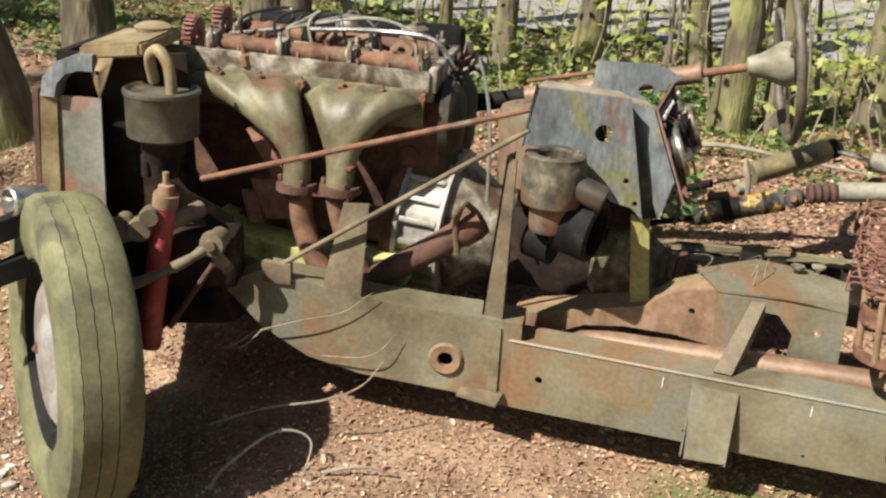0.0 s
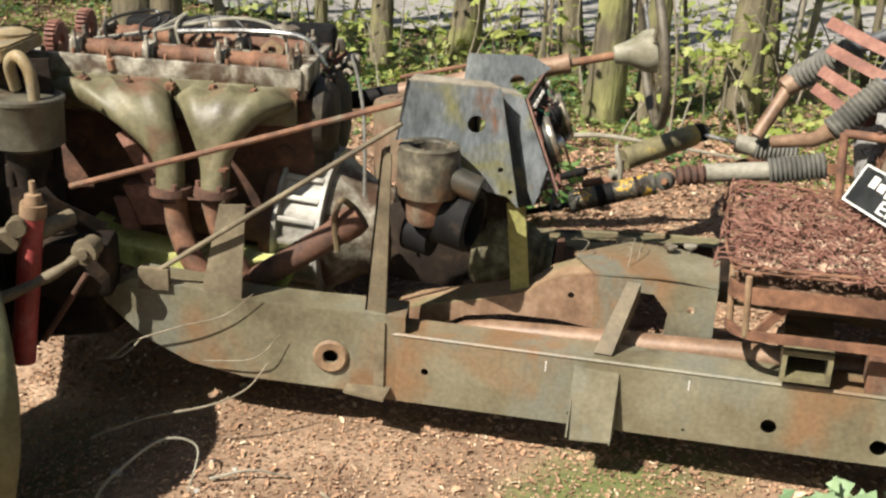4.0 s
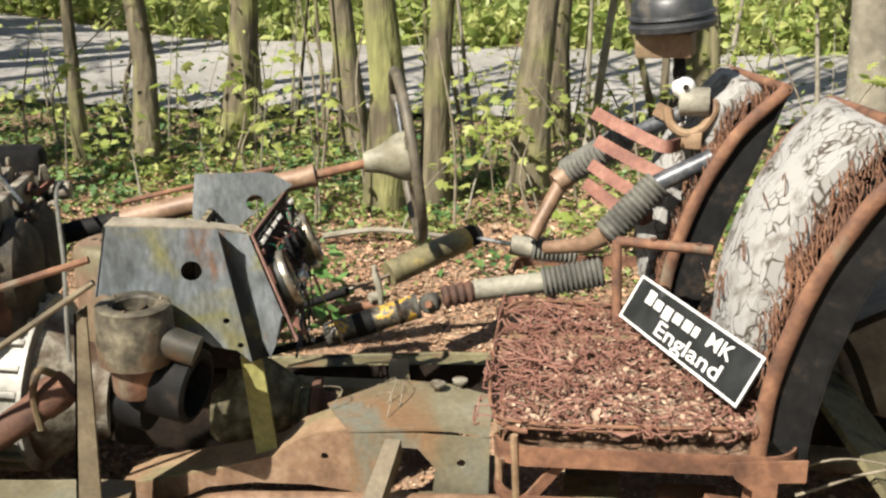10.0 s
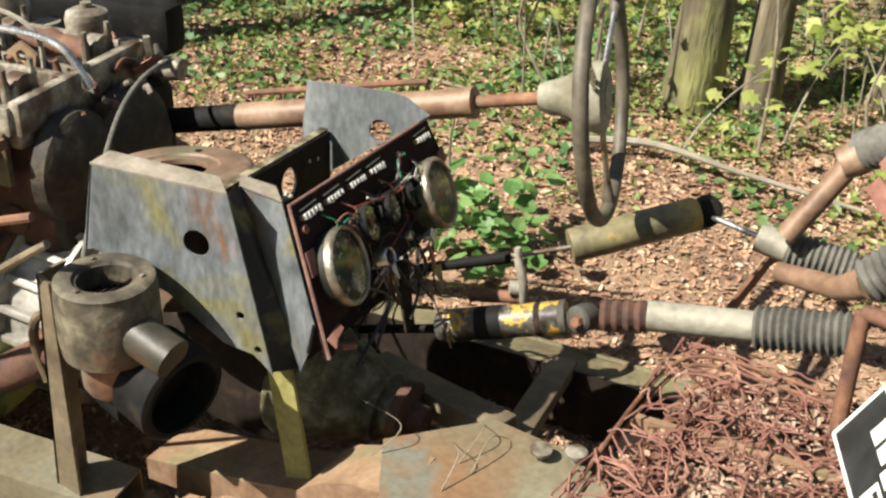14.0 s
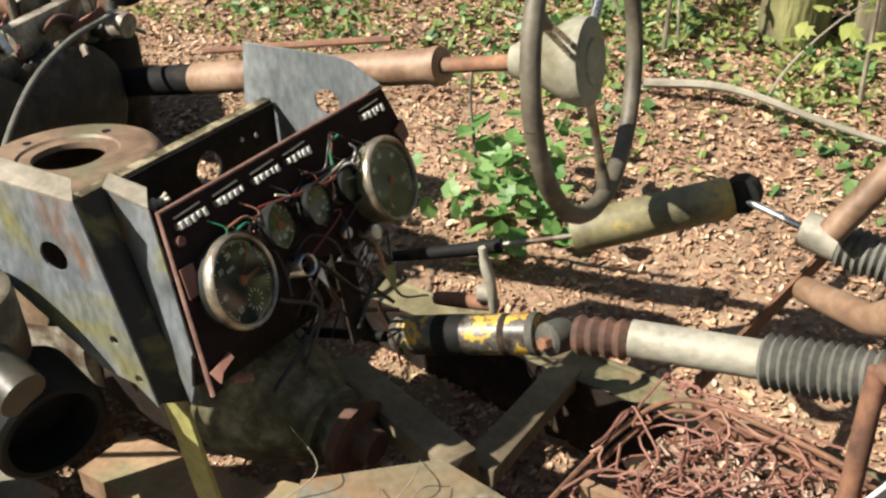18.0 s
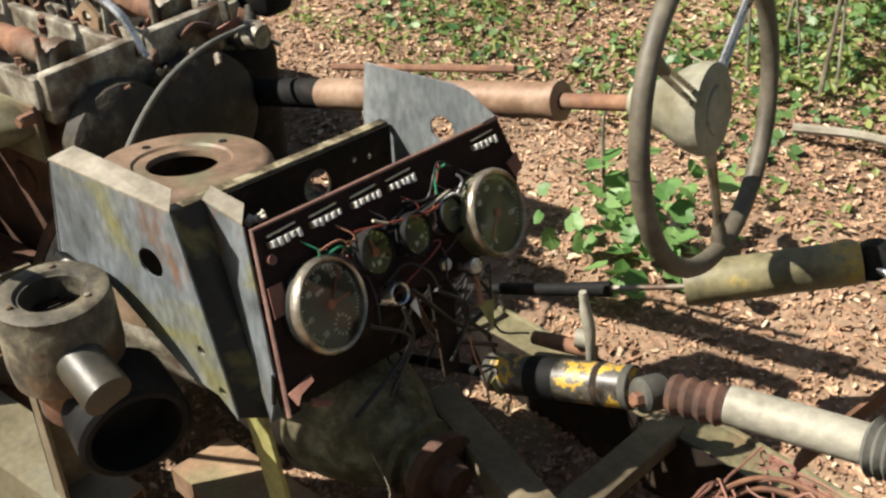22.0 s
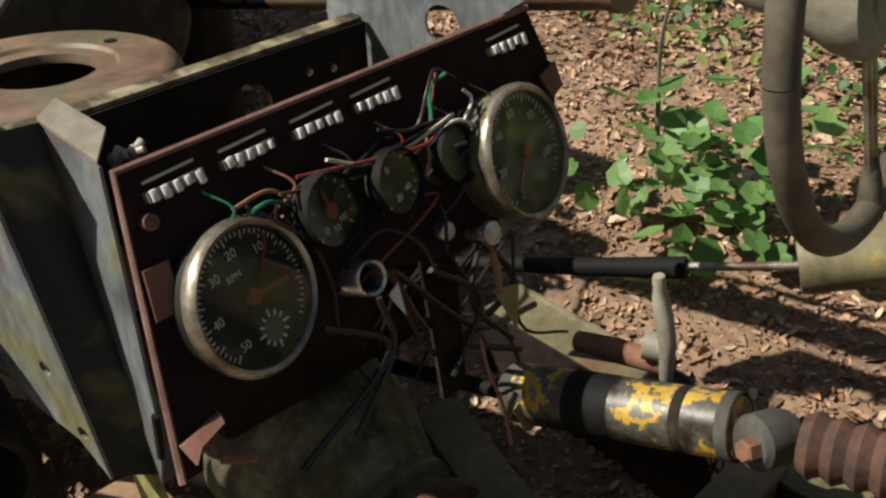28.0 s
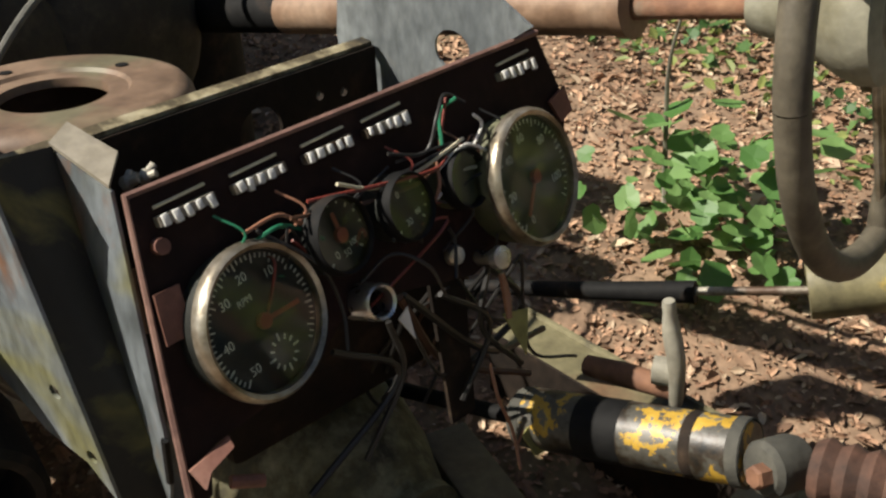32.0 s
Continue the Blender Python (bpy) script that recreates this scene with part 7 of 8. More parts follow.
part("litter_filling", bm, LITTER_FILL, seat, "decayed leaf litter filling the springs")
bm = B()
slab(bm, [V(1.630, 0.372, 0.535), V(1.93, 0.398, 0.545), V(1.93, 0.398, 0.572), V(1.630, 0.372, 0.562)], (-0.001, 0.012, 0))
part("cross_bar", bm, RUST_PALE, seat)
for dz, dy in ((0.0, 0.0), (0.012, 0.006)):
    bm = B()
    tube(bm, curve_pts([V(1.93, 0.545 + dy, 0.566 + dz), V(1.78, 0.553 + dy, 0.568 + dz), V(1.66, 0.540 + dy, 0.566 + dz), V(1.630 - dy, 0.46, 0.562 + dz), V(1.632 - dy, 0.25, 0.556 + dz), V(1.650 - dy, 0.05, 0.550 + dz), V(1.69, 0.0 - dy, 0.550 + dz), V(1.88, -0.012 - dy, 0.560 + dz), V(2.06, 0.0 - dy, 0.566 + dz)], 6), 0.0034, 7)
    part("edge_wire", bm, RUST, seat)
sq = random.Random(9)
bm = B()
for k in range(430):
    x, y = sq.uniform(1.665, 2.11), sq.uniform(-0.02, 0.53)
    r = sq.uniform(0.010, 0.024)
    m3 = Euler((sq.gauss(0, .5), sq.gauss(0, .5), sq.uniform(0, 6))).to_matrix()
    a0 = sq.uniform(0, 6)
    c = V(x, y, 0.545 + 0.018 * (x - 1.66) / 0.46 + sq.uniform(0, 0.022))
    tube(bm, [c + m3 @ V(r * math.cos(a0 + a), r * math.sin(a0 + a), 0.004 * a) for a in (0, 0.9, 1.8, 2.7, 3.6, 4.5, 5.2)], 0.0014, 4)
for k in range(130):
    x, y = 1.62 + 0.33 * sq.random() ** 1.5, sq.uniform(0.0, 0.58)
    a = sq.uniform(-1.6, 1.6)
    ln = sq.uniform(0.05, 0.20)
    c = V(x, y, 0.56 + sq.uniform(-0.005, 0.02))
    way, turn, q3 = [c], a, c
    for _ in range(5):
        turn += sq.gauss(0, 0.9)
        q3 = q3 + V(math.cos(turn), math.sin(turn), 0) * ln * 0.25
        way.append(V(max(q3.x, 1.62), min(max(q3.y, -0.03), 0.57), c.z + sq.uniform(-0.006, 0.012)))
    tube(bm, curve_pts(way, 3), 0.0017, 4)
tagged(part("spring_wire", bm, RUST_RED, seat, "tangled rusty spring wire"), kind="stuff")
lv = []
for k in range(3800):
    x, y = sq.uniform(1.66, 2.1), sq.uniform(-0.01, 0.53)
    if 0.38 < y - 0.09 * (x - 1.63) < 0.43 and x < 1.93:
        continue
    lv.append((x, y, 0.548 + 0.018 * (x - 1.66) / 0.46 + sq.uniform(-0.004, 0.012), 0.004 + 0.010 * sq.random() ** 2))
scatter_leaves("seat_leaves", SEAT_LEAF, lv, "dry leaf scraps caught in the seat springs", "leaf litter", "oval", 0.35)
seat_back(seat, (0, 0, 0))
seat2 = thing("front_seat", V(1.85, 0.9, 0.42), "rusted car seat back frame with torn padding, under scrap parts", "car seat", "car seats")
seat_back(seat2, (-0.135, 0.665, -0.035), 0.46)
bm = B()
band(bm, rounded(1.60, 2.05, 0.64, 1.16, 0.47, 0.06), 0.03, 0.006)
part("seat_rim", bm, RUST, seat2)
arm = thing("seat_armrest", V(1.95, 0.53, 0.6), "bent rusty tube armrest frame standing between the seats", "armrest")
bm = B()
tube(bm, curve_pts([V(1.872, 0.50, 0.53), V(1.866, 0.52, 0.64), V(1.862, 0.54, 0.722), V(1.872, 0.54, 0.732), V(1.96, 0.52, 0.734), V(2.06, 0.495, 0.737)], 5), 0.0115, 10)
part("tube", bm, RUST, arm)
for f in (0.35, 0.85):
    bm = B()
    lathe(bm, V(1.872 + 0.188 * f, 0.54 - 0.045 * f, 0.743), (0, 0, 1), [(0.007, 0), (0.007, 0.006), (0, 0.007)], 8)
    part("bolt", bm, RUST_DARK, arm)

# ---------------------------------------------------------------- sign
ST, SR, SB = V(1.919, 0.470, 0.683), V(2.113, 0.040, 0.692), V(1.878, 0.438, 0.597)
se1 = (SR - ST)
sw = se1.length
se1.normalize()
se2 = (SB - ST)
se2 = (se2 - se1 * se2.dot(se1))
sh = se2.length
se2.normalize()
sn = se2.cross(se1).normalized()
if sn.dot(V(0, -1, 0.4)) < 0:
    sn = -sn


def G(a, b, c=0.0):
    return ST + se1 * a * sw + se2 * b * sh + sn * c


plate = thing("name_plate", G(0.5, 0.5), "black metal plate with white lettering and a white border", "sign")
bm = B()
slab(bm, [G(0, 0), G(1, 0), G(1, 1), G(0, 1)], sn * -0.003)
part("plate", bm, SIGN_BLACK, plate)
bm = B()
for a, b, c, d in ((0, 0, 1, 0.05), (0, 0.95, 1, 1), (0, 0.05, 0.014, 0.95), (0.986, 0.05, 1, 0.95)):
    slab(bm, [G(a, b, 0.0005), G(c, b, 0.0005), G(c, d, 0.0005), G(a, d, 0.0005)], sn * 0.001)
part("border", bm, SIGN_WHITE, plate)


def lettering(txt, a0, a1, b0, b1, name="lettering"):
    cu = bpy.data.curves.new(name, "FONT")
    cu.body, cu.size, cu.extrude, cu.offset = txt, 1.0, 0.0, 0.012
    ob = new(name, cu)
    bpy.context.view_layer.update()
    me = bpy.data.meshes.new_from_object(ob)
    bpy.data.objects.remove(ob)
    xs, ys = [v.co.x for v in me.vertices], [v.co.y for v in me.vertices]
    base, cap = 0.0, 0.73
    for v in me.vertices:
        fa = a0 + (a1 - a0) * (v.co.x - min(xs)) / (max(xs) - min(xs))
        fb = b1 + (b0 - b1) * (v.co.y - base) / (cap - base)
        v.co = G(fa, fb, 0.0008)
    me.materials.append(SIGN_WHITE)
    nb = new(name, me)
    nb.parent = plate
    nb.matrix_parent_inverse = plate.matrix_world.inverted()
    return nb


lettering("MK", 0.65, 0.83, 0.14, 0.44)
lettering("England", 0.30, 0.82, 0.54, 0.86)
for k, (a, b0, b1) in enumerate(((0.12, 0.16, 0.44), (0.20, 0.24, 0.44), (0.285, 0.24, 0.50), (0.37, 0.24, 0.44), (0.455, 0.24, 0.44), (0.535, 0.24, 0.44))):
    bm = B()
    w = 0.062 if k < 5 else 0.04
    slab(bm, [G(a, b0, 0.0006), G(a + w, b0, 0.0006), G(a + w, b1, 0.0006), G(a, b1, 0.0006)], sn * 0.0006)
    part("bar", bm, SIGN_WHITE, plate)


# ---------------------------------------------------------------- scrap dampers, straps and pump
def gaiter(bm, a, b, r, n):
    pts, rs = [], []
    a, b = Vector(a), Vector(b)
    for k in range(2 * n + 1):
        pts.append(a.lerp(b, k / (2 * n)))
        rs.append(r * (1.0 if k % 2 else 0.82))
    return tube(bm, pts, rs, 16)


def T(name, label, at):
    return thing(name, at, label, "shock absorber", "scrap dampers")


leg = T("shock_absorber", "peeling yellow damper joined to a grey tube and gaiter", V(1.45, 0.57, 0.5))
bm = B()
tube(bm, [V(1.05, 0.475, 0.43), V(1.222, 0.520, 0.474)], 0.008, 10)
part("rod", bm, BLACK, leg)
L0, L1 = V(1.218, 0.514, 0.480), V(1.430, 0.582, 0.543)
bm = B()
lathe(bm, L0, L1 - L0, [(0, 0), (0.021, 0.0), (0.027, 0.006), (0.028, 0.016), (0.025, 0.018), (0.025, 0.02)], 26)
part("end_cap", bm, RUBBER_DARK, leg)
bm = B()
lathe(bm, L0 + (L1 - L0) * 0.07, L1 - L0, [(0.0, 0), (0.0275, 0.0), (0.028, 0.004), (0.028, 0.20), (0.026, 0.208), (0, 0.208)], 28)
part("body", bm, SHOCK_YELLOW, leg, "tube with flaking yellow paint over black")
LA = (L1 - L0).normalized()
bm = B()
lathe(bm, L0 + LA * 0.070, LA, [(0.0278, 0), (0.0284, 0.002), (0.0284, 0.044), (0.0278, 0.046)], 28)
part("paint_band", bm, BLACK, leg, "worn black paint band")
bm = B()
lathe(bm, L0 + LA * 0.172, LA, [(0.0278, 0), (0.0283, 0.001), (0.0283, 0.010), (0.0278, 0.011)], 28)
part("paint_band", bm, SOOT_SHADE, leg)
bm = B()
lathe(bm, L0 + LA * 0.212, LA, [(0.0278, 0), (0.0292, 0.001), (0.0292, 0.011), (0.0278, 0.012)], 28)
part("collar", bm, RUBBER_DARK, leg)
bm = B()
lathe(bm, V(1.450, 0.572, 0.552), V(-0.2, -0.9, 0.15), [(0, -0.024), (0.020, -0.024), (0.023, -0.016), (0.023, 0.010), (0.019, 0.015), (0.010, 0.017), (0, 0.017)], 22)
part("eye", bm, RUBBER_DARK, leg)
bm = B()
hexbolt(bm, V(1.453, 0.556, 0.556), V(-0.2, -0.9, 0.15), 0.010, 0.011)
part("nut", bm, RUST, leg)
bm = B()
gaiter(bm, (1.478, 0.580, 0.566), (1.545, 0.603, 0.575), 0.027, 4)
part("bellows", bm, RUST_DARK, leg)
bm = B()
tube(bm, [V(1.545, 0.606, 0.576), V(1.70, 0.655, 0.588)], 0.0245, 20)
part("tube", bm, GREY_TUBE, leg)
bm = B()
gaiter(bm, (1.70, 0.655, 0.588), (1.836, 0.675, 0.615), 0.036, 12)
part("gaiter", bm, GAITER, leg)
leg2 = T("shock_absorber", "yellow and black peeling damper with a thin bright rod and gaiter", V(1.4, 0.88, 0.5))
bm = B()
tube(bm, [V(0.98, 0.64, 0.44), V(1.12, 0.71, 0.475), V(1.215, 0.762, 0.500)], [0.007, 0.010, 0.012], 12)
part("sleeve", bm, BLACK, leg2)
bm = B()
tube(bm, [V(1.21, 0.76, 0.499), V(1.31, 0.815, 0.528)], 0.0048, 10)
part("rod", bm, ALU, leg2)
bm = B()
M0, M1 = V(1.308, 0.815, 0.53), V(1.490, 0.975, 0.588)
lathe(bm, M0, M1 - M0, [(0, 0), (0.031, 0), (0.032, 0.006), (0.032, 0.235), (0.028, 0.243), (0, 0.243)], 28)
part("body", bm, SHOCK_OLIVE, leg2, "tube with flaking yellow paint over black")
bm = B()
lathe(bm, M1 + V(0.008, 0.006, 0.003), V(0.3, -0.9, 0.2), [(0, -0.028), (0.024, -0.028), (0.029, -0.01), (0.026, 0.018), (0, 0.02)], 18)
part("eye", bm, BLACK, leg2)
bm = B()
tube(bm, [V(1.50, 0.97, 0.59), V(1.60, 0.972, 0.575)], 0.006, 10)
part("piston_rod", bm, CHROME, leg2)
bm = B()
tube(bm, [V(1.60, 0.972, 0.575), V(1.655, 0.976, 0.567)], 0.027, 18)
part("tube", bm, GREY_TUBE, leg2)
bm = B()
gaiter(bm, (1.655, 0.976, 0.567), (1.77, 0.99, 0.556), 0.034, 10)
part("gaiter", bm, GAITER, leg2)
a1 = T("shock_absorber", "bright tube and ribbed rubber gaiter leaning on the seat", V(1.95, 0.7, 0.8))
bm = B()
tube(bm, [V(2.065, 0.715, 0.885), V(1.945, 0.70, 0.822)], 0.0215, 20)
part("tube", bm, DARK_CHROME, a1)
bm = B()
gaiter(bm, (1.950, 0.70, 0.825), (1.838, 0.675, 0.705), 0.037, 13)
part("gaiter", bm, GAITER, a1)
bm = B()
tube(bm, [V(1.84, 0.675, 0.707), V(1.80, 0.69, 0.675), V(1.70, 0.74, 0.645)], [0.026, 0.019, 0.016], 14)
part("end_fitting", bm, COLUMN_BROWN, a1)
a2 = T("shock_absorber", "ribbed gaiter and rusty tube propped against the seat", V(1.8, 0.95, 0.8))
bm = B()
gaiter(bm, (1.875, 0.90, 0.885), (1.735, 1.01, 0.765), 0.036, 13)
part("gaiter", bm, GAITER, a2)
bm = B()
tube(bm, [V(2.0, 0.86, 0.955), V(1.87, 0.90, 0.88)], 0.02, 14)
part("upper_tube", bm, DARK_CHROME, a2)
bm = B()
tube(bm, [V(1.735, 1.005, 0.765), V(1.655, 0.93, 0.61)], 0.0195, 14)
lathe(bm, V(1.73, 1.0, 0.755), V(1, 0.5, 0.7), [(0, -.03), (.028, -.03), (.032, 0), (.028, .03), (0, .03)], 14)
part("lower_tube", bm, COLUMN_BROWN, a2)
for k, (z0, x0, ln) in enumerate(((0.949, 1.797, 0.20), (0.881, 1.806, 0.20), (0.822, 1.795, 0.17), (0.775, 1.785, 0.16))):
    st = thing("metal_strap", V(1.9, 0.79, z0 - 0.05), "flat bent iron strap with red rust", "metal strap", "iron straps")
    bm = B()
    line = curve_pts([V(x0, 0.865, z0), V(x0 + ln * 0.4, 0.80, z0 - 0.027), V(x0 + ln * 0.8, 0.755, z0 - 0.052), V(x0 + ln, 0.80, z0 - 0.055)], 5)
    up = V(0.25, 0.35, 0.9).normalized()
    strip = []
    for i, p in enumerate(line):
        d = (line[min(i + 1, len(line) - 1)] - line[max(i - 1, 0)]).normalized()
        a = d.cross(up).normalized() * 0.003
        b = a.cross(d).normalized() * 0.015
        strip.append([bm.verts.new(p + q) for q in (a + b, a - b, -a - b, b - a)])
    for a, b in zip(strip, strip[1:]):
        for j in range(4):
            bm.faces.new((a[j], a[(j + 1) % 4], b[(j + 1) % 4], b[j]))
    bm.faces.new(strip[0])
    bm.faces.new(strip[-1][::-1])
    part("strap", bm, RUST_RED, st)
pump = thing("scrap_pump", V(2.02, 0.84, 0.95), "grey pump body with rusty brackets perched on the seat back", "pump")
bm = B()
lathe(bm, V(1.992, 0.85, 0.985), V(1, -0.1, 0.03), [(0, 0), (0.030, 0), (0.034, 0.004), (0.034, 0.066), (0.031, 0.07), (0, 0.07)], 28)
part("cylinder", bm, GREY_TUBE, pump)
bm = B()
tube(bm, curve_pts([V(1.965, 0.84, 0.97), V(1.975, 0.83, 0.935), V(2.01, 0.82, 0.915), V(2.05, 0.83, 0.93), V(2.075, 0.84, 0.975), V(2.06, 0.85, 0.99)], 5), 0.011, 8)
beam(bm, V(1.94, 0.86, 0.965), V(1.975, 0.85, 0.95), 0.02, 0.03)
beam(bm, V(2.00, 0.83, 0.90), V(2.05, 0.82, 0.90), 0.03, 0.04, bevel=0.006)
part("bracket", bm, RUST_PALE, pump)
bm = B()
bmesh.ops.create_uvsphere(bm, u_segments=20, v_segments=12, radius=0.029, matrix=Matrix.Translation((2.0, 0.85, 1.018)) @ Matrix.Diagonal((0.95, 0.9, 0.95, 1)))
part("white_cap", bm, WHITE, pump, "white plastic cap")
bm = B()
lathe(bm, V(2.003, 0.825, 1.022), V(0.1, -1, 0.15), [(0, 0), (0.007, 0), (0.007, 0.004), (0, 0.004)], 12)
lathe(bm, V(1.99, 0.86, 1.04), V(-0.1, 0, 1), [(0.016, 0), (0.016, 0.02), (0.007, 0.022), (0.007, 0.055), (0, 0.055)], 12)
part("black_fitting", bm, BLACK, pump)
box = thing("rusty_tin_box", V(1.955, 0.85, 1.1), "pale rusty tin box under a black upturned bowl", "tin box")
bm = B()
beam(bm, V(1.890, 0.865, 1.112), V(2.015, 0.840, 1.120), 0.09, 0.055, bevel=0.005)
part("tin", bm, RUST_PALE, box)
bm = B()
lathe(bm, V(1.966, 0.852, 1.152), V(-0.14, -0.03, 1), [(0, 0.0), (0.094, 0.0), (0.100, 0.004), (0.101, 0.016), (0.096, 0.020), (0.095, 0.026), (0.100, 0.031), (0.098, 0.037), (0.093, 0.040), (0.090, 0.066), (0.072, 0.088), (0.03, 0.10), (0, 0.10)], 36)
part("bowl", bm, BOWL, box, "black enamelled bowl")
bm = B()
tube(bm, [V(1.99, 0.852, 1.03), V(1.985, 0.852, 1.09)], 0.014, 12)
part("stem", bm, BLACK, box)
# lever handle and lower links
lev = thing("lever_handle", V(1.32, 0.6, 0.56), "slim grey alloy lever handle upright beside the damper", "lever")
bm = B()
tube(bm, curve_pts([V(1.316, 0.592, 0.628), V(1.320, 0.594, 0.60), V(1.330, 0.594, 0.565), V(1.333, 0.594, 0.525)], 5), [0.005, 0.0062, 0.0058, 0.0062, 0.0072, 0.0080, 0.0084, 0.0086, 0.0084, 0.0082, 0.0080, 0.0076, 0.0072, 0.0068, 0.0064, 0.006], 12)
lathe(bm, V(1.318, 0.60, 0.548), V(-0.6, -0.4, 0), [(0.008, -0.01), (0.013, -0.006), (0.013, 0.014), (0, 0.016)], 12)
part("handle", bm, GREY_TUBE, lev)
bm = B()
tube(bm, [V(1.235, 0.585, 0.512), V(1.275, 0.592, 0.522), V(1.33, 0.605, 0.530)], [0.010, 0.012, 0.010], 10)
part("rusty_link", bm, RUST, lev)

# ---------------------------------------------------------------- rear end
axle = thing("rear_axle", V(2.85, 0.42, 0.3), "ribbed rusty differential with its propeller shaft", "axle")
bm = B()
tube(bm, [V(1.62, 0.40, 0.34), V(2.62, 0.42, 0.305)], 0.026, 16)
part("propeller_shaft", bm, OLIVE_BROWN, axle)
bm = B()
for dx, r in ((0.0, 0.035), (0.035, 0.042)):
    lathe(bm, V(2.615 + dx, 0.42, 0.303), V(1, 0, -0.02), [(0, 0), (r, 0), (r, 0.014), (0.02, 0.018), (0.02, 0.04), (0, 0.04)], 8)
beam(bm, V(2.63, 0.38, 0.30), V(2.63, 0.46, 0.306), 0.02, 0.02)
part("universal_joint", bm, COLUMN_BROWN, axle)
bm = B()
lathe(bm, V(2.665, 0.42, 0.305), V(1, 0.05, 0.28), [(0, 0), (0.05, 0), (0.052, 0.03), (0.075, 0.09), (0.12, 0.20), (0.135, 0.26), (0.12, 0.33), (0, 0.36)], 30)
part("differential_case", bm, OLIVE_BROWN, axle)
for k in range(8):
    a = 2 * math.pi * k / 8 + 0.3
    d = V(0, math.cos(a), math.sin(a))
    bm = B()
    slab(bm, [V(2.69, 0.42, 0.31) + d * 0.045, V(2.93, 0.43, 0.38) + d * 0.115, V(2.95, 0.43, 0.385) + d * 0.168, V(2.70, 0.42, 0.31) + d * 0.078], d.cross(V(1, 0, 0.28)).normalized() * 0.008)
    part("fin", bm, OLIVE_BROWN, axle)
bm = B()
tube(bm, [V(2.93, -0.2, 0.40), V(2.93, 0.95, 0.39)], 0.042, 16)
part("axle_tube", bm, OLIVE_BROWN, axle)
tank = thing("fuel_tank", V(2.62, 0.6, 0.34), "dented grey-brown metal tank with a curved filler elbow", "tank")
TANK = weathered("tank_paint", [(0.3, (0.06, 0.046, 0.033)), (0.45, (0.135, 0.105, 0.078)), (0.58, (0.18, 0.145, 0.105)), (0.7, (0.27, 0.22, 0.165))], 9, 0.6, 0, 0.12, spots=(0.035, 0.028, 0.022), spot_scale=6, spot_at=0.64)
def pillow(bm, pts, y0, y1, bev):
    slab(bm, [V(x, y0, z) for x, z in pts], (0, y1 - y0, 0))
    bmesh.ops.bevel(bm, geom=bm.edges[:], offset=bev, segments=4, profile=0.5, affect="EDGES", clamp_overlap=True)
    return bm


part("tank_shell", pillow(B(), [(2.45, 0.445), (2.47, 0.362), (2.60, 0.352), (2.762, 0.385), (2.768, 0.535), (2.74, 0.553), (2.60, 0.562), (2.49, 0.575)], 0.468, 0.80, 0.014), TANK, tank)
part("sloping_nose", pillow(B(), [(2.315, 0.565), (2.352, 0.602), (2.44, 0.650), (2.497, 0.672), (2.56, 0.660), (2.60, 0.575), (2.53, 0.455), (2.475, 0.385), (2.40, 0.40), (2.345, 0.475)], 0.462, 0.78, 0.018), TANK, tank)
bm = B()
band_line = curve_pts([V(2.455, 0.460, 0.424), V(2.53, 0.459, 0.438), V(2.63, 0.459, 0.446), V(2.772, 0.461, 0.468)], 5)
tube(bm, band_line, 0.0065, 8)
part("seam", bm, RUST_DARK, tank)
# dark bands laid over the nose
for a, b, c, w in (((2.330, 0.575), (2.365, 0.52), (2.415, 0.405), 0.020), ((2.478, 0.662), (2.520, 0.60), (2.528, 0.52), 0.026), ((2.528, 0.52), (2.50, 0.46), (2.455, 0.395), 0.020), ((2.330, 0.582), (2.40, 0.625), (2.485, 0.664), 0.016)):
    bm = B()
    line = curve_pts([V(x, 0.4605, z) for x, z in (a, b, c)], 5)
    rows2 = []
    for k, p in enumerate(line):
        d = (line[min(k + 1, len(line) - 1)] - line[max(k - 1, 0)]).normalized()
        side = d.cross(V(0, 1, 0)).normalized() * w / 2
        rows2.append([bm.verts.new(p + o) for o in (side, -side, -side + V(0, 0.003, 0), side + V(0, 0.003, 0))])
    for r1, r2 in zip(rows2, rows2[1:]):
        for k in range(4):
            bm.faces.new((r1[k], r1[(k + 1) % 4], r2[(k + 1) % 4], r2[k]))
    bm.faces.new(rows2[0])
    bm.faces.new(rows2[-1][::-1])
    part("dark_band", bm, SOOT_SHADE, tank, "black band across the tank nose")
for x, z in ((2.50, 0.52), (2.66, 0.49), (2.73, 0.51)):
    part("rivet", hexbolt(B(), V(x, 0.464, z), (0, -1, 0), 0.007, 0.004), RUST_DARK, tank)
bm = B()
lathe(bm, V(2.697, 0.57, 0.50), (0, 0, 1), [(0.075, 0), (0.078, 0.05), (0.062, 0.06), (0.058, 0.095), (0, 0.095)], 28)
tube(bm, curve_pts([V(2.697, 0.57, 0.585), V(2.697, 0.568, 0.64), V(2.725, 0.565, 0.675), V(2.78, 0.56, 0.685)], 6), 0.041, 18)
lathe(bm, V(2.77, 0.56, 0.684), (1, 0, 0.1), [(0.044, 0), (0.047, 0.01), (0.044, 0.025), (0.036, 0.025), (0.034, 0.0)], 20)
part("filler_elbow", bm, GREY_TUBE, tank, "dull grey cast elbow")
bm = B()
lathe(bm, V(2.618, 0.50, 0.635), V(0.55, -0.75, 0.2), [(0, 0), (0.044, 0), (0.047, 0.005), (0.044, 0.010), (0.012, 0.012), (0, 0.012)], 24)
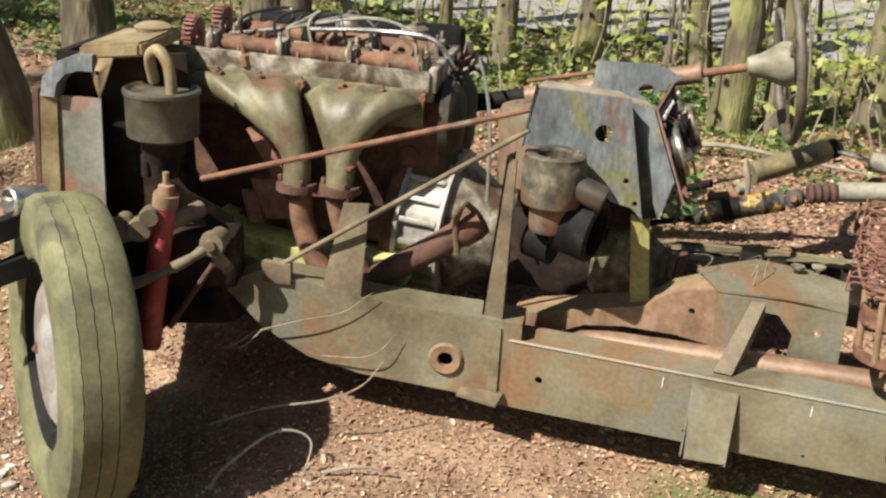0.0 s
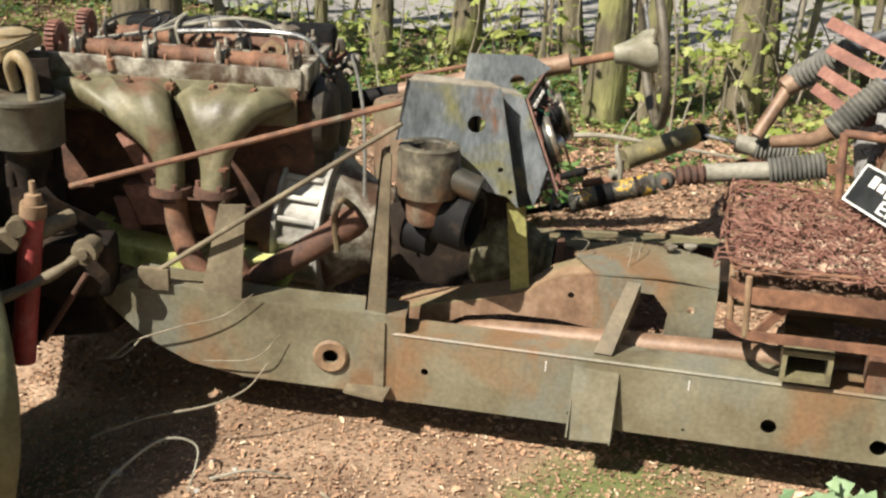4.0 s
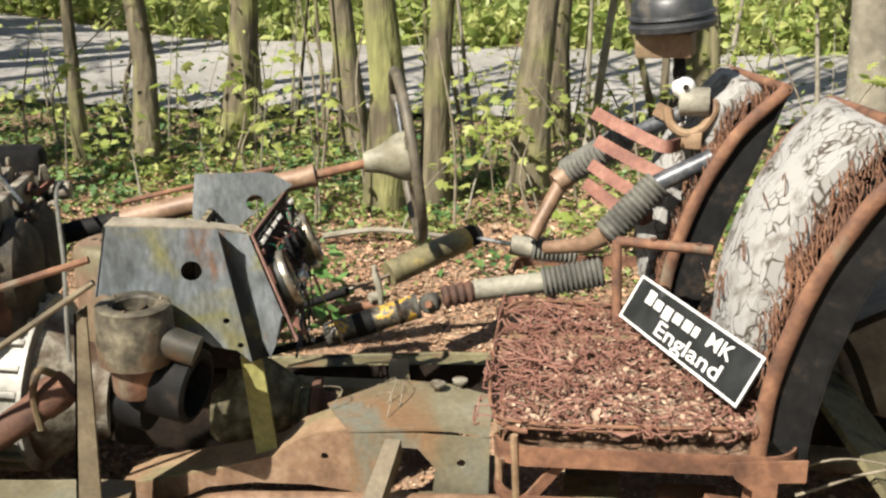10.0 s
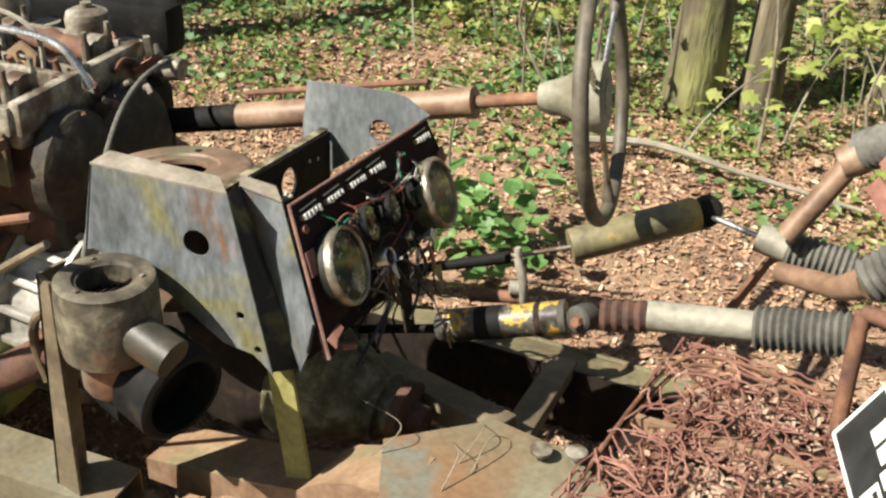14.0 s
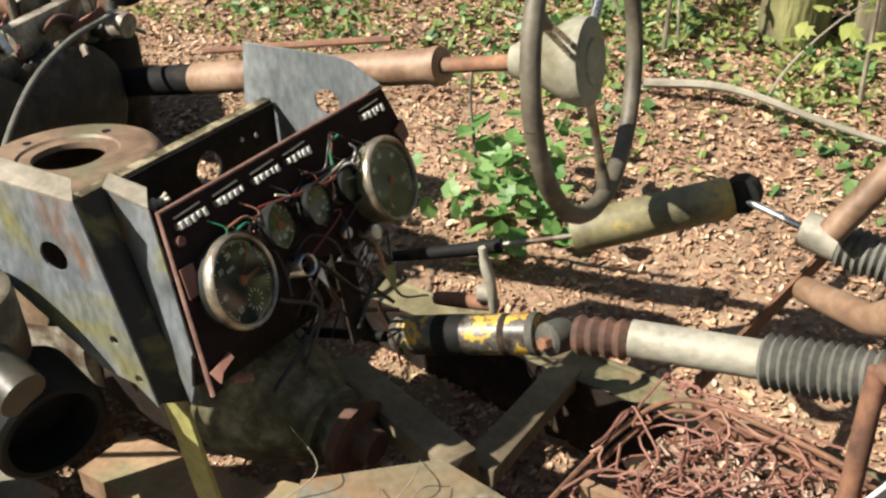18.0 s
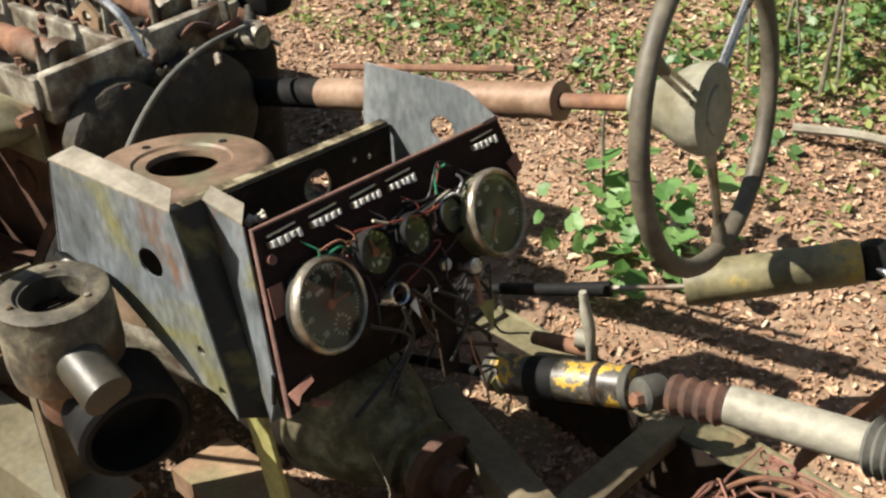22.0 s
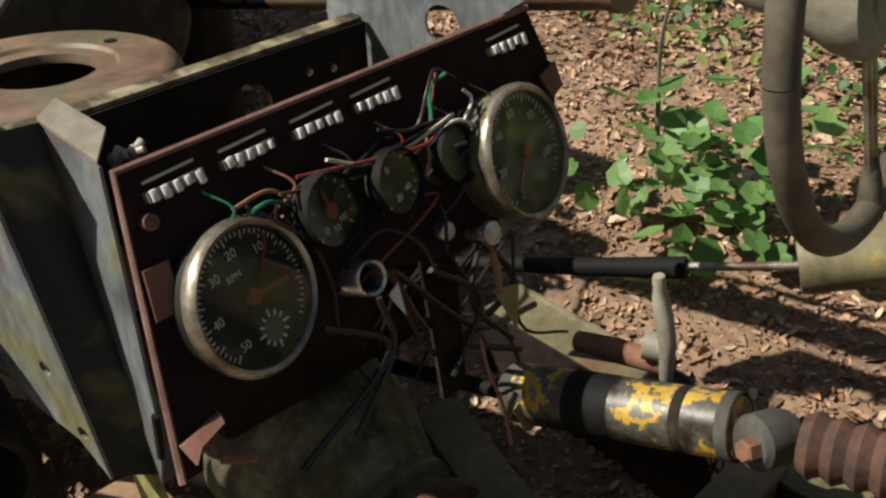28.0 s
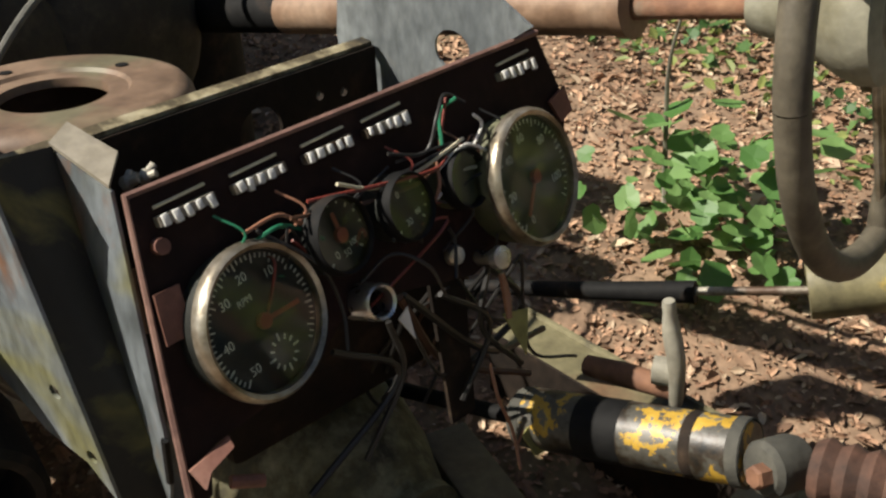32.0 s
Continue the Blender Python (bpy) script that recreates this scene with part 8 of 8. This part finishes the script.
part("flap", bm, RUST_DARK, tank)
bm = B()
lathe(bm, V(2.62, 0.575, 0.665), V(0.3, -0.8, 0.5), [(0, 0), (0.052, 0), (0.052, 0.010), (0, 0.012)], 24)
part("rear_disc", bm, COLUMN_BROWN, tank)
bm = B()
tube(bm, [V(2.535, 0.50, 0.625), V(2.585, 0.50, 0.672)], 0.024, 16)
part("stub_pipe", bm, GREY_TUBE, tank, "bright grey stub pipe")
boot = thing("boot_floor", V(3.1, 0.3, 0.5), "dark red-brown boot floor panel sagging at the tail", "boot floor")
bm = B()
slab(bm, [V(2.91, 0.00, 0.662), V(2.872, 0.24, 0.648), V(2.845, 0.80, 0.622), V(3.7, 0.85, 0.618), V(3.7, -0.05, 0.622)], (0, 0, 0.005))
part("floor_sheet", bm, OLIVE, boot)
bm = B()
slab(bm, [V(2.93, -0.02, 0.685), V(2.98, -0.03, 0.590), V(3.7, -0.09, 0.54), V(3.7, -0.09, 0.65)], (0, 0.005, 0))
part("side_sheet", bm, MAROON, boot, "dark maroon rusted sheet")
bm = B()
slab(bm, [V(2.840, 0.80, 0.632), V(2.866, 0.236, 0.664), V(2.925, -0.02, 0.688), V(2.985, -0.02, 0.580), V(2.935, 0.236, 0.555), V(2.875, 0.80, 0.545)], (0.005, 0.001, 0))
part("front_sheet", bm, MAROON, boot, "dark maroon rusted sheet")
bm = B()
slab(bm, [V(2.872, 0.80, 0.552), V(2.932, 0.236, 0.562), V(2.982, -0.02, 0.587), V(3.005, -0.02, 0.560), V(2.955, 0.236, 0.535), V(2.895, 0.80, 0.525)], (-0.003, 0, 0.003))
part("lower_flange", bm, RUST_RED, boot)
bm = B()
tube(bm, [V(2.838, 0.81, 0.634), V(2.864, 0.236, 0.666), V(2.925, -0.024, 0.690), V(3.7, -0.094, 0.652)], 0.005, 8)
part("rolled_edge", bm, RUST, boot)
bm = B()
beam(bm, V(2.86, 0.36, 0.47), V(2.95, 0.34, 0.50), 0.04, 0.05)
part("strut", bm, RUST, boot)


# ---------------------------------------------------------------- small plants and sticks
def clump(name, spots, mat, label, category, shape):
    o = scatter_leaves(name, mat, spots, label, category, shape, 0.35)
    return o


sp = []
for _ in range(75):
    x, y = rnd.gauss(1.99, 0.075), rnd.gauss(-0.05, 0.025)
    sp.append((x, y, height(x, y) + rnd.uniform(0.02, 0.125), rnd.uniform(0.018, 0.036)))
clump("ivy_patch", sp, LEAF_PALE_IVY, "patch of pale green ivy beside the chassis rail", "ivy", "lobed")
sp = []
for _ in range(60):
    x, y = rnd.gauss(2.76, 0.05), rnd.gauss(0.02, 0.06)
    sp.append((x, y, height(x, y) + rnd.uniform(0.01, 0.09), rnd.uniform(0.014, 0.030)))
clump("ivy_patch", sp, LEAF_PALE_IVY, "patch of pale green ivy beside the rear wheel", "ivy", "lobed")
sp = []
for _ in range(170):
    x, y = rnd.gauss(0.96, 0.085), rnd.gauss(1.12, 0.07)
    sp.append((x, y, height(x, y) + rnd.uniform(0.02, 0.20), rnd.uniform(0.009, 0.027)))
o = scatter_leaves("broadleaf_plant", LEAF_BROAD, sp, "low bright green broad-leaved plant on the leaf litter", "plant", "round", 0.45)


def stick(pts, r, label, mat=TWIG, name="fallen_branch"):
    bm = B()
    line = curve_pts(pts, 6)
    tube(bm, line, [r * (1 - 0.6 * k / (len(line) - 1)) for k in range(len(line))], 7)
    return single(name, bm, mat, label, "branch", "sticks on the ground")


def on(x, y, up=0.01):
    return V(x, y, height(x, y) + up)


stick([on(0.92, 1.66, 0.04), on(1.10, 1.72, 0.05), on(1.35, 1.70, 0.05), on(1.65, 1.72, 0.03)], 0.012, "pale fallen branch lying on the woodland floor", BARK_PALE)
stick([on(0.40, -0.45), on(0.42, -0.42, 0.05), on(0.49, -0.32, 0.10), on(0.56, -0.28, 0.07), on(0.58, -0.36)], 0.005, "thin bleached twig arching off the ground", BARK_PALE)
stick([on(0.30, -0.30, 0.10), on(0.42, -0.26, 0.12), on(0.55, -0.20, 0.13), on(0.62, -0.15, 0.16), on(0.66, -0.12, 0.22)], 0.004, "thin branching twig leaning on the front rail", TWIG)
for pts in ([P(0.62, -0.02, 0.22), P(0.50, -0.03, 0.27), P(0.40, -0.02, 0.30), P(0.33, -0.02, 0.36)], [P(0.45, -0.02, 0.18), P(0.33, -0.03, 0.20), P(0.27, -0.02, 0.26)], [P(0.62, -0.02, 0.22), P(0.66, -0.04, 0.19), P(0.70, -0.05, 0.18)], [P(0.60, -0.02, 0.225), P(0.63, -0.06, 0.20), P(0.66, -0.08, 0.20)]):
    stick(pts, 0.0022, "thin dark twig clinging to the front rail", TWIG)
stick([on(0.60, -0.30), on(0.68, -0.26, 0.03), on(0.76, -0.22, 0.01)], 0.004, "short bleached twig on bare earth", BARK_PALE)
stick([on(0.85, -0.25), on(0.95, -0.33, 0.02), on(1.05, -0.45, 0.01)], 0.004, "short dark twig on the leaf litter")
stick([on(-1.5, 0.30, 0.03), on(-1.15, 0.25, 0.06), on(-0.85, 0.10, 0.05)], 0.03, "mossy fallen branch below the trunk", BARK)
stick([V(2.20, 0.10, 0.40), V(2.34, 0.12, 0.45), V(2.50, 0.16, 0.46), V(2.66, 0.22, 0.44)], 0.0035, "thin dry bramble stem over the strut")
stick([V(2.10, 0.05, 0.43), V(2.25, 0.06, 0.50), V(2.40, 0.10, 0.47)], 0.003, "thin dry bramble stem over the strut")
for i in range(4):
    x, y = rnd.uniform(1.28, 1.5), rnd.uniform(0.14, 0.3)
    stick([V(x, y, 0.438), V(x + rnd.gauss(0, .05), y + 0.05, 0.47), V(x + rnd.gauss(0, .1), y + 0.1, 0.44)], 0.0012, "thin dry twig caught on the chassis")
stick([on(0.84, 1.16), on(0.84, 1.15, 0.12), on(0.85, 1.13, 0.26), on(0.875, 1.12, 0.36)], 0.005, "dry upright stalk beside the plant", BARK_PALE, "dry_stalk")
for i in range(26):
    x, y = rnd.uniform(-0.8, 3.2), rnd.uniform(1.75, 3.2)
    h = rnd.uniform(0.3, 0.9)
    stick([on(x, y), on(x + rnd.gauss(0, .05), y, h * .5), on(x + rnd.gauss(0, .12), y, h)], 0.006, "thin upright sapling stem", TWIG, "sapling_stem")
for i in range(14):
    x, y = rnd.uniform(-2.5, 3.5), rnd.uniform(1.2, 3.0)
    a, ln = rnd.uniform(0, 6.3), rnd.uniform(0.15, 0.5)
    stick([on(x, y), on(x + ln * .5 * math.cos(a), y + ln * .5 * math.sin(a), 0.02), on(x + ln * math.cos(a), y + ln * math.sin(a))], 0.006, "dry fallen stick on the leaf litter")
# cup-shaped bolts by the tunnel plate
for x, y in ((1.50, 0.360), (1.545, 0.385)):
    bm = B()
    lathe(bm, V(x, y, 0.434), (0, 0, 1), [(0.006, 0), (0.006, 0.012), (0.016, 0.014), (0.017, 0.020), (0.012, 0.022), (0, 0.021)], 16)
    single("mushroom_bolt", bm, ALU, "pale grey round-headed bolt on the tunnel plate", "bolt", "tunnel bolts")

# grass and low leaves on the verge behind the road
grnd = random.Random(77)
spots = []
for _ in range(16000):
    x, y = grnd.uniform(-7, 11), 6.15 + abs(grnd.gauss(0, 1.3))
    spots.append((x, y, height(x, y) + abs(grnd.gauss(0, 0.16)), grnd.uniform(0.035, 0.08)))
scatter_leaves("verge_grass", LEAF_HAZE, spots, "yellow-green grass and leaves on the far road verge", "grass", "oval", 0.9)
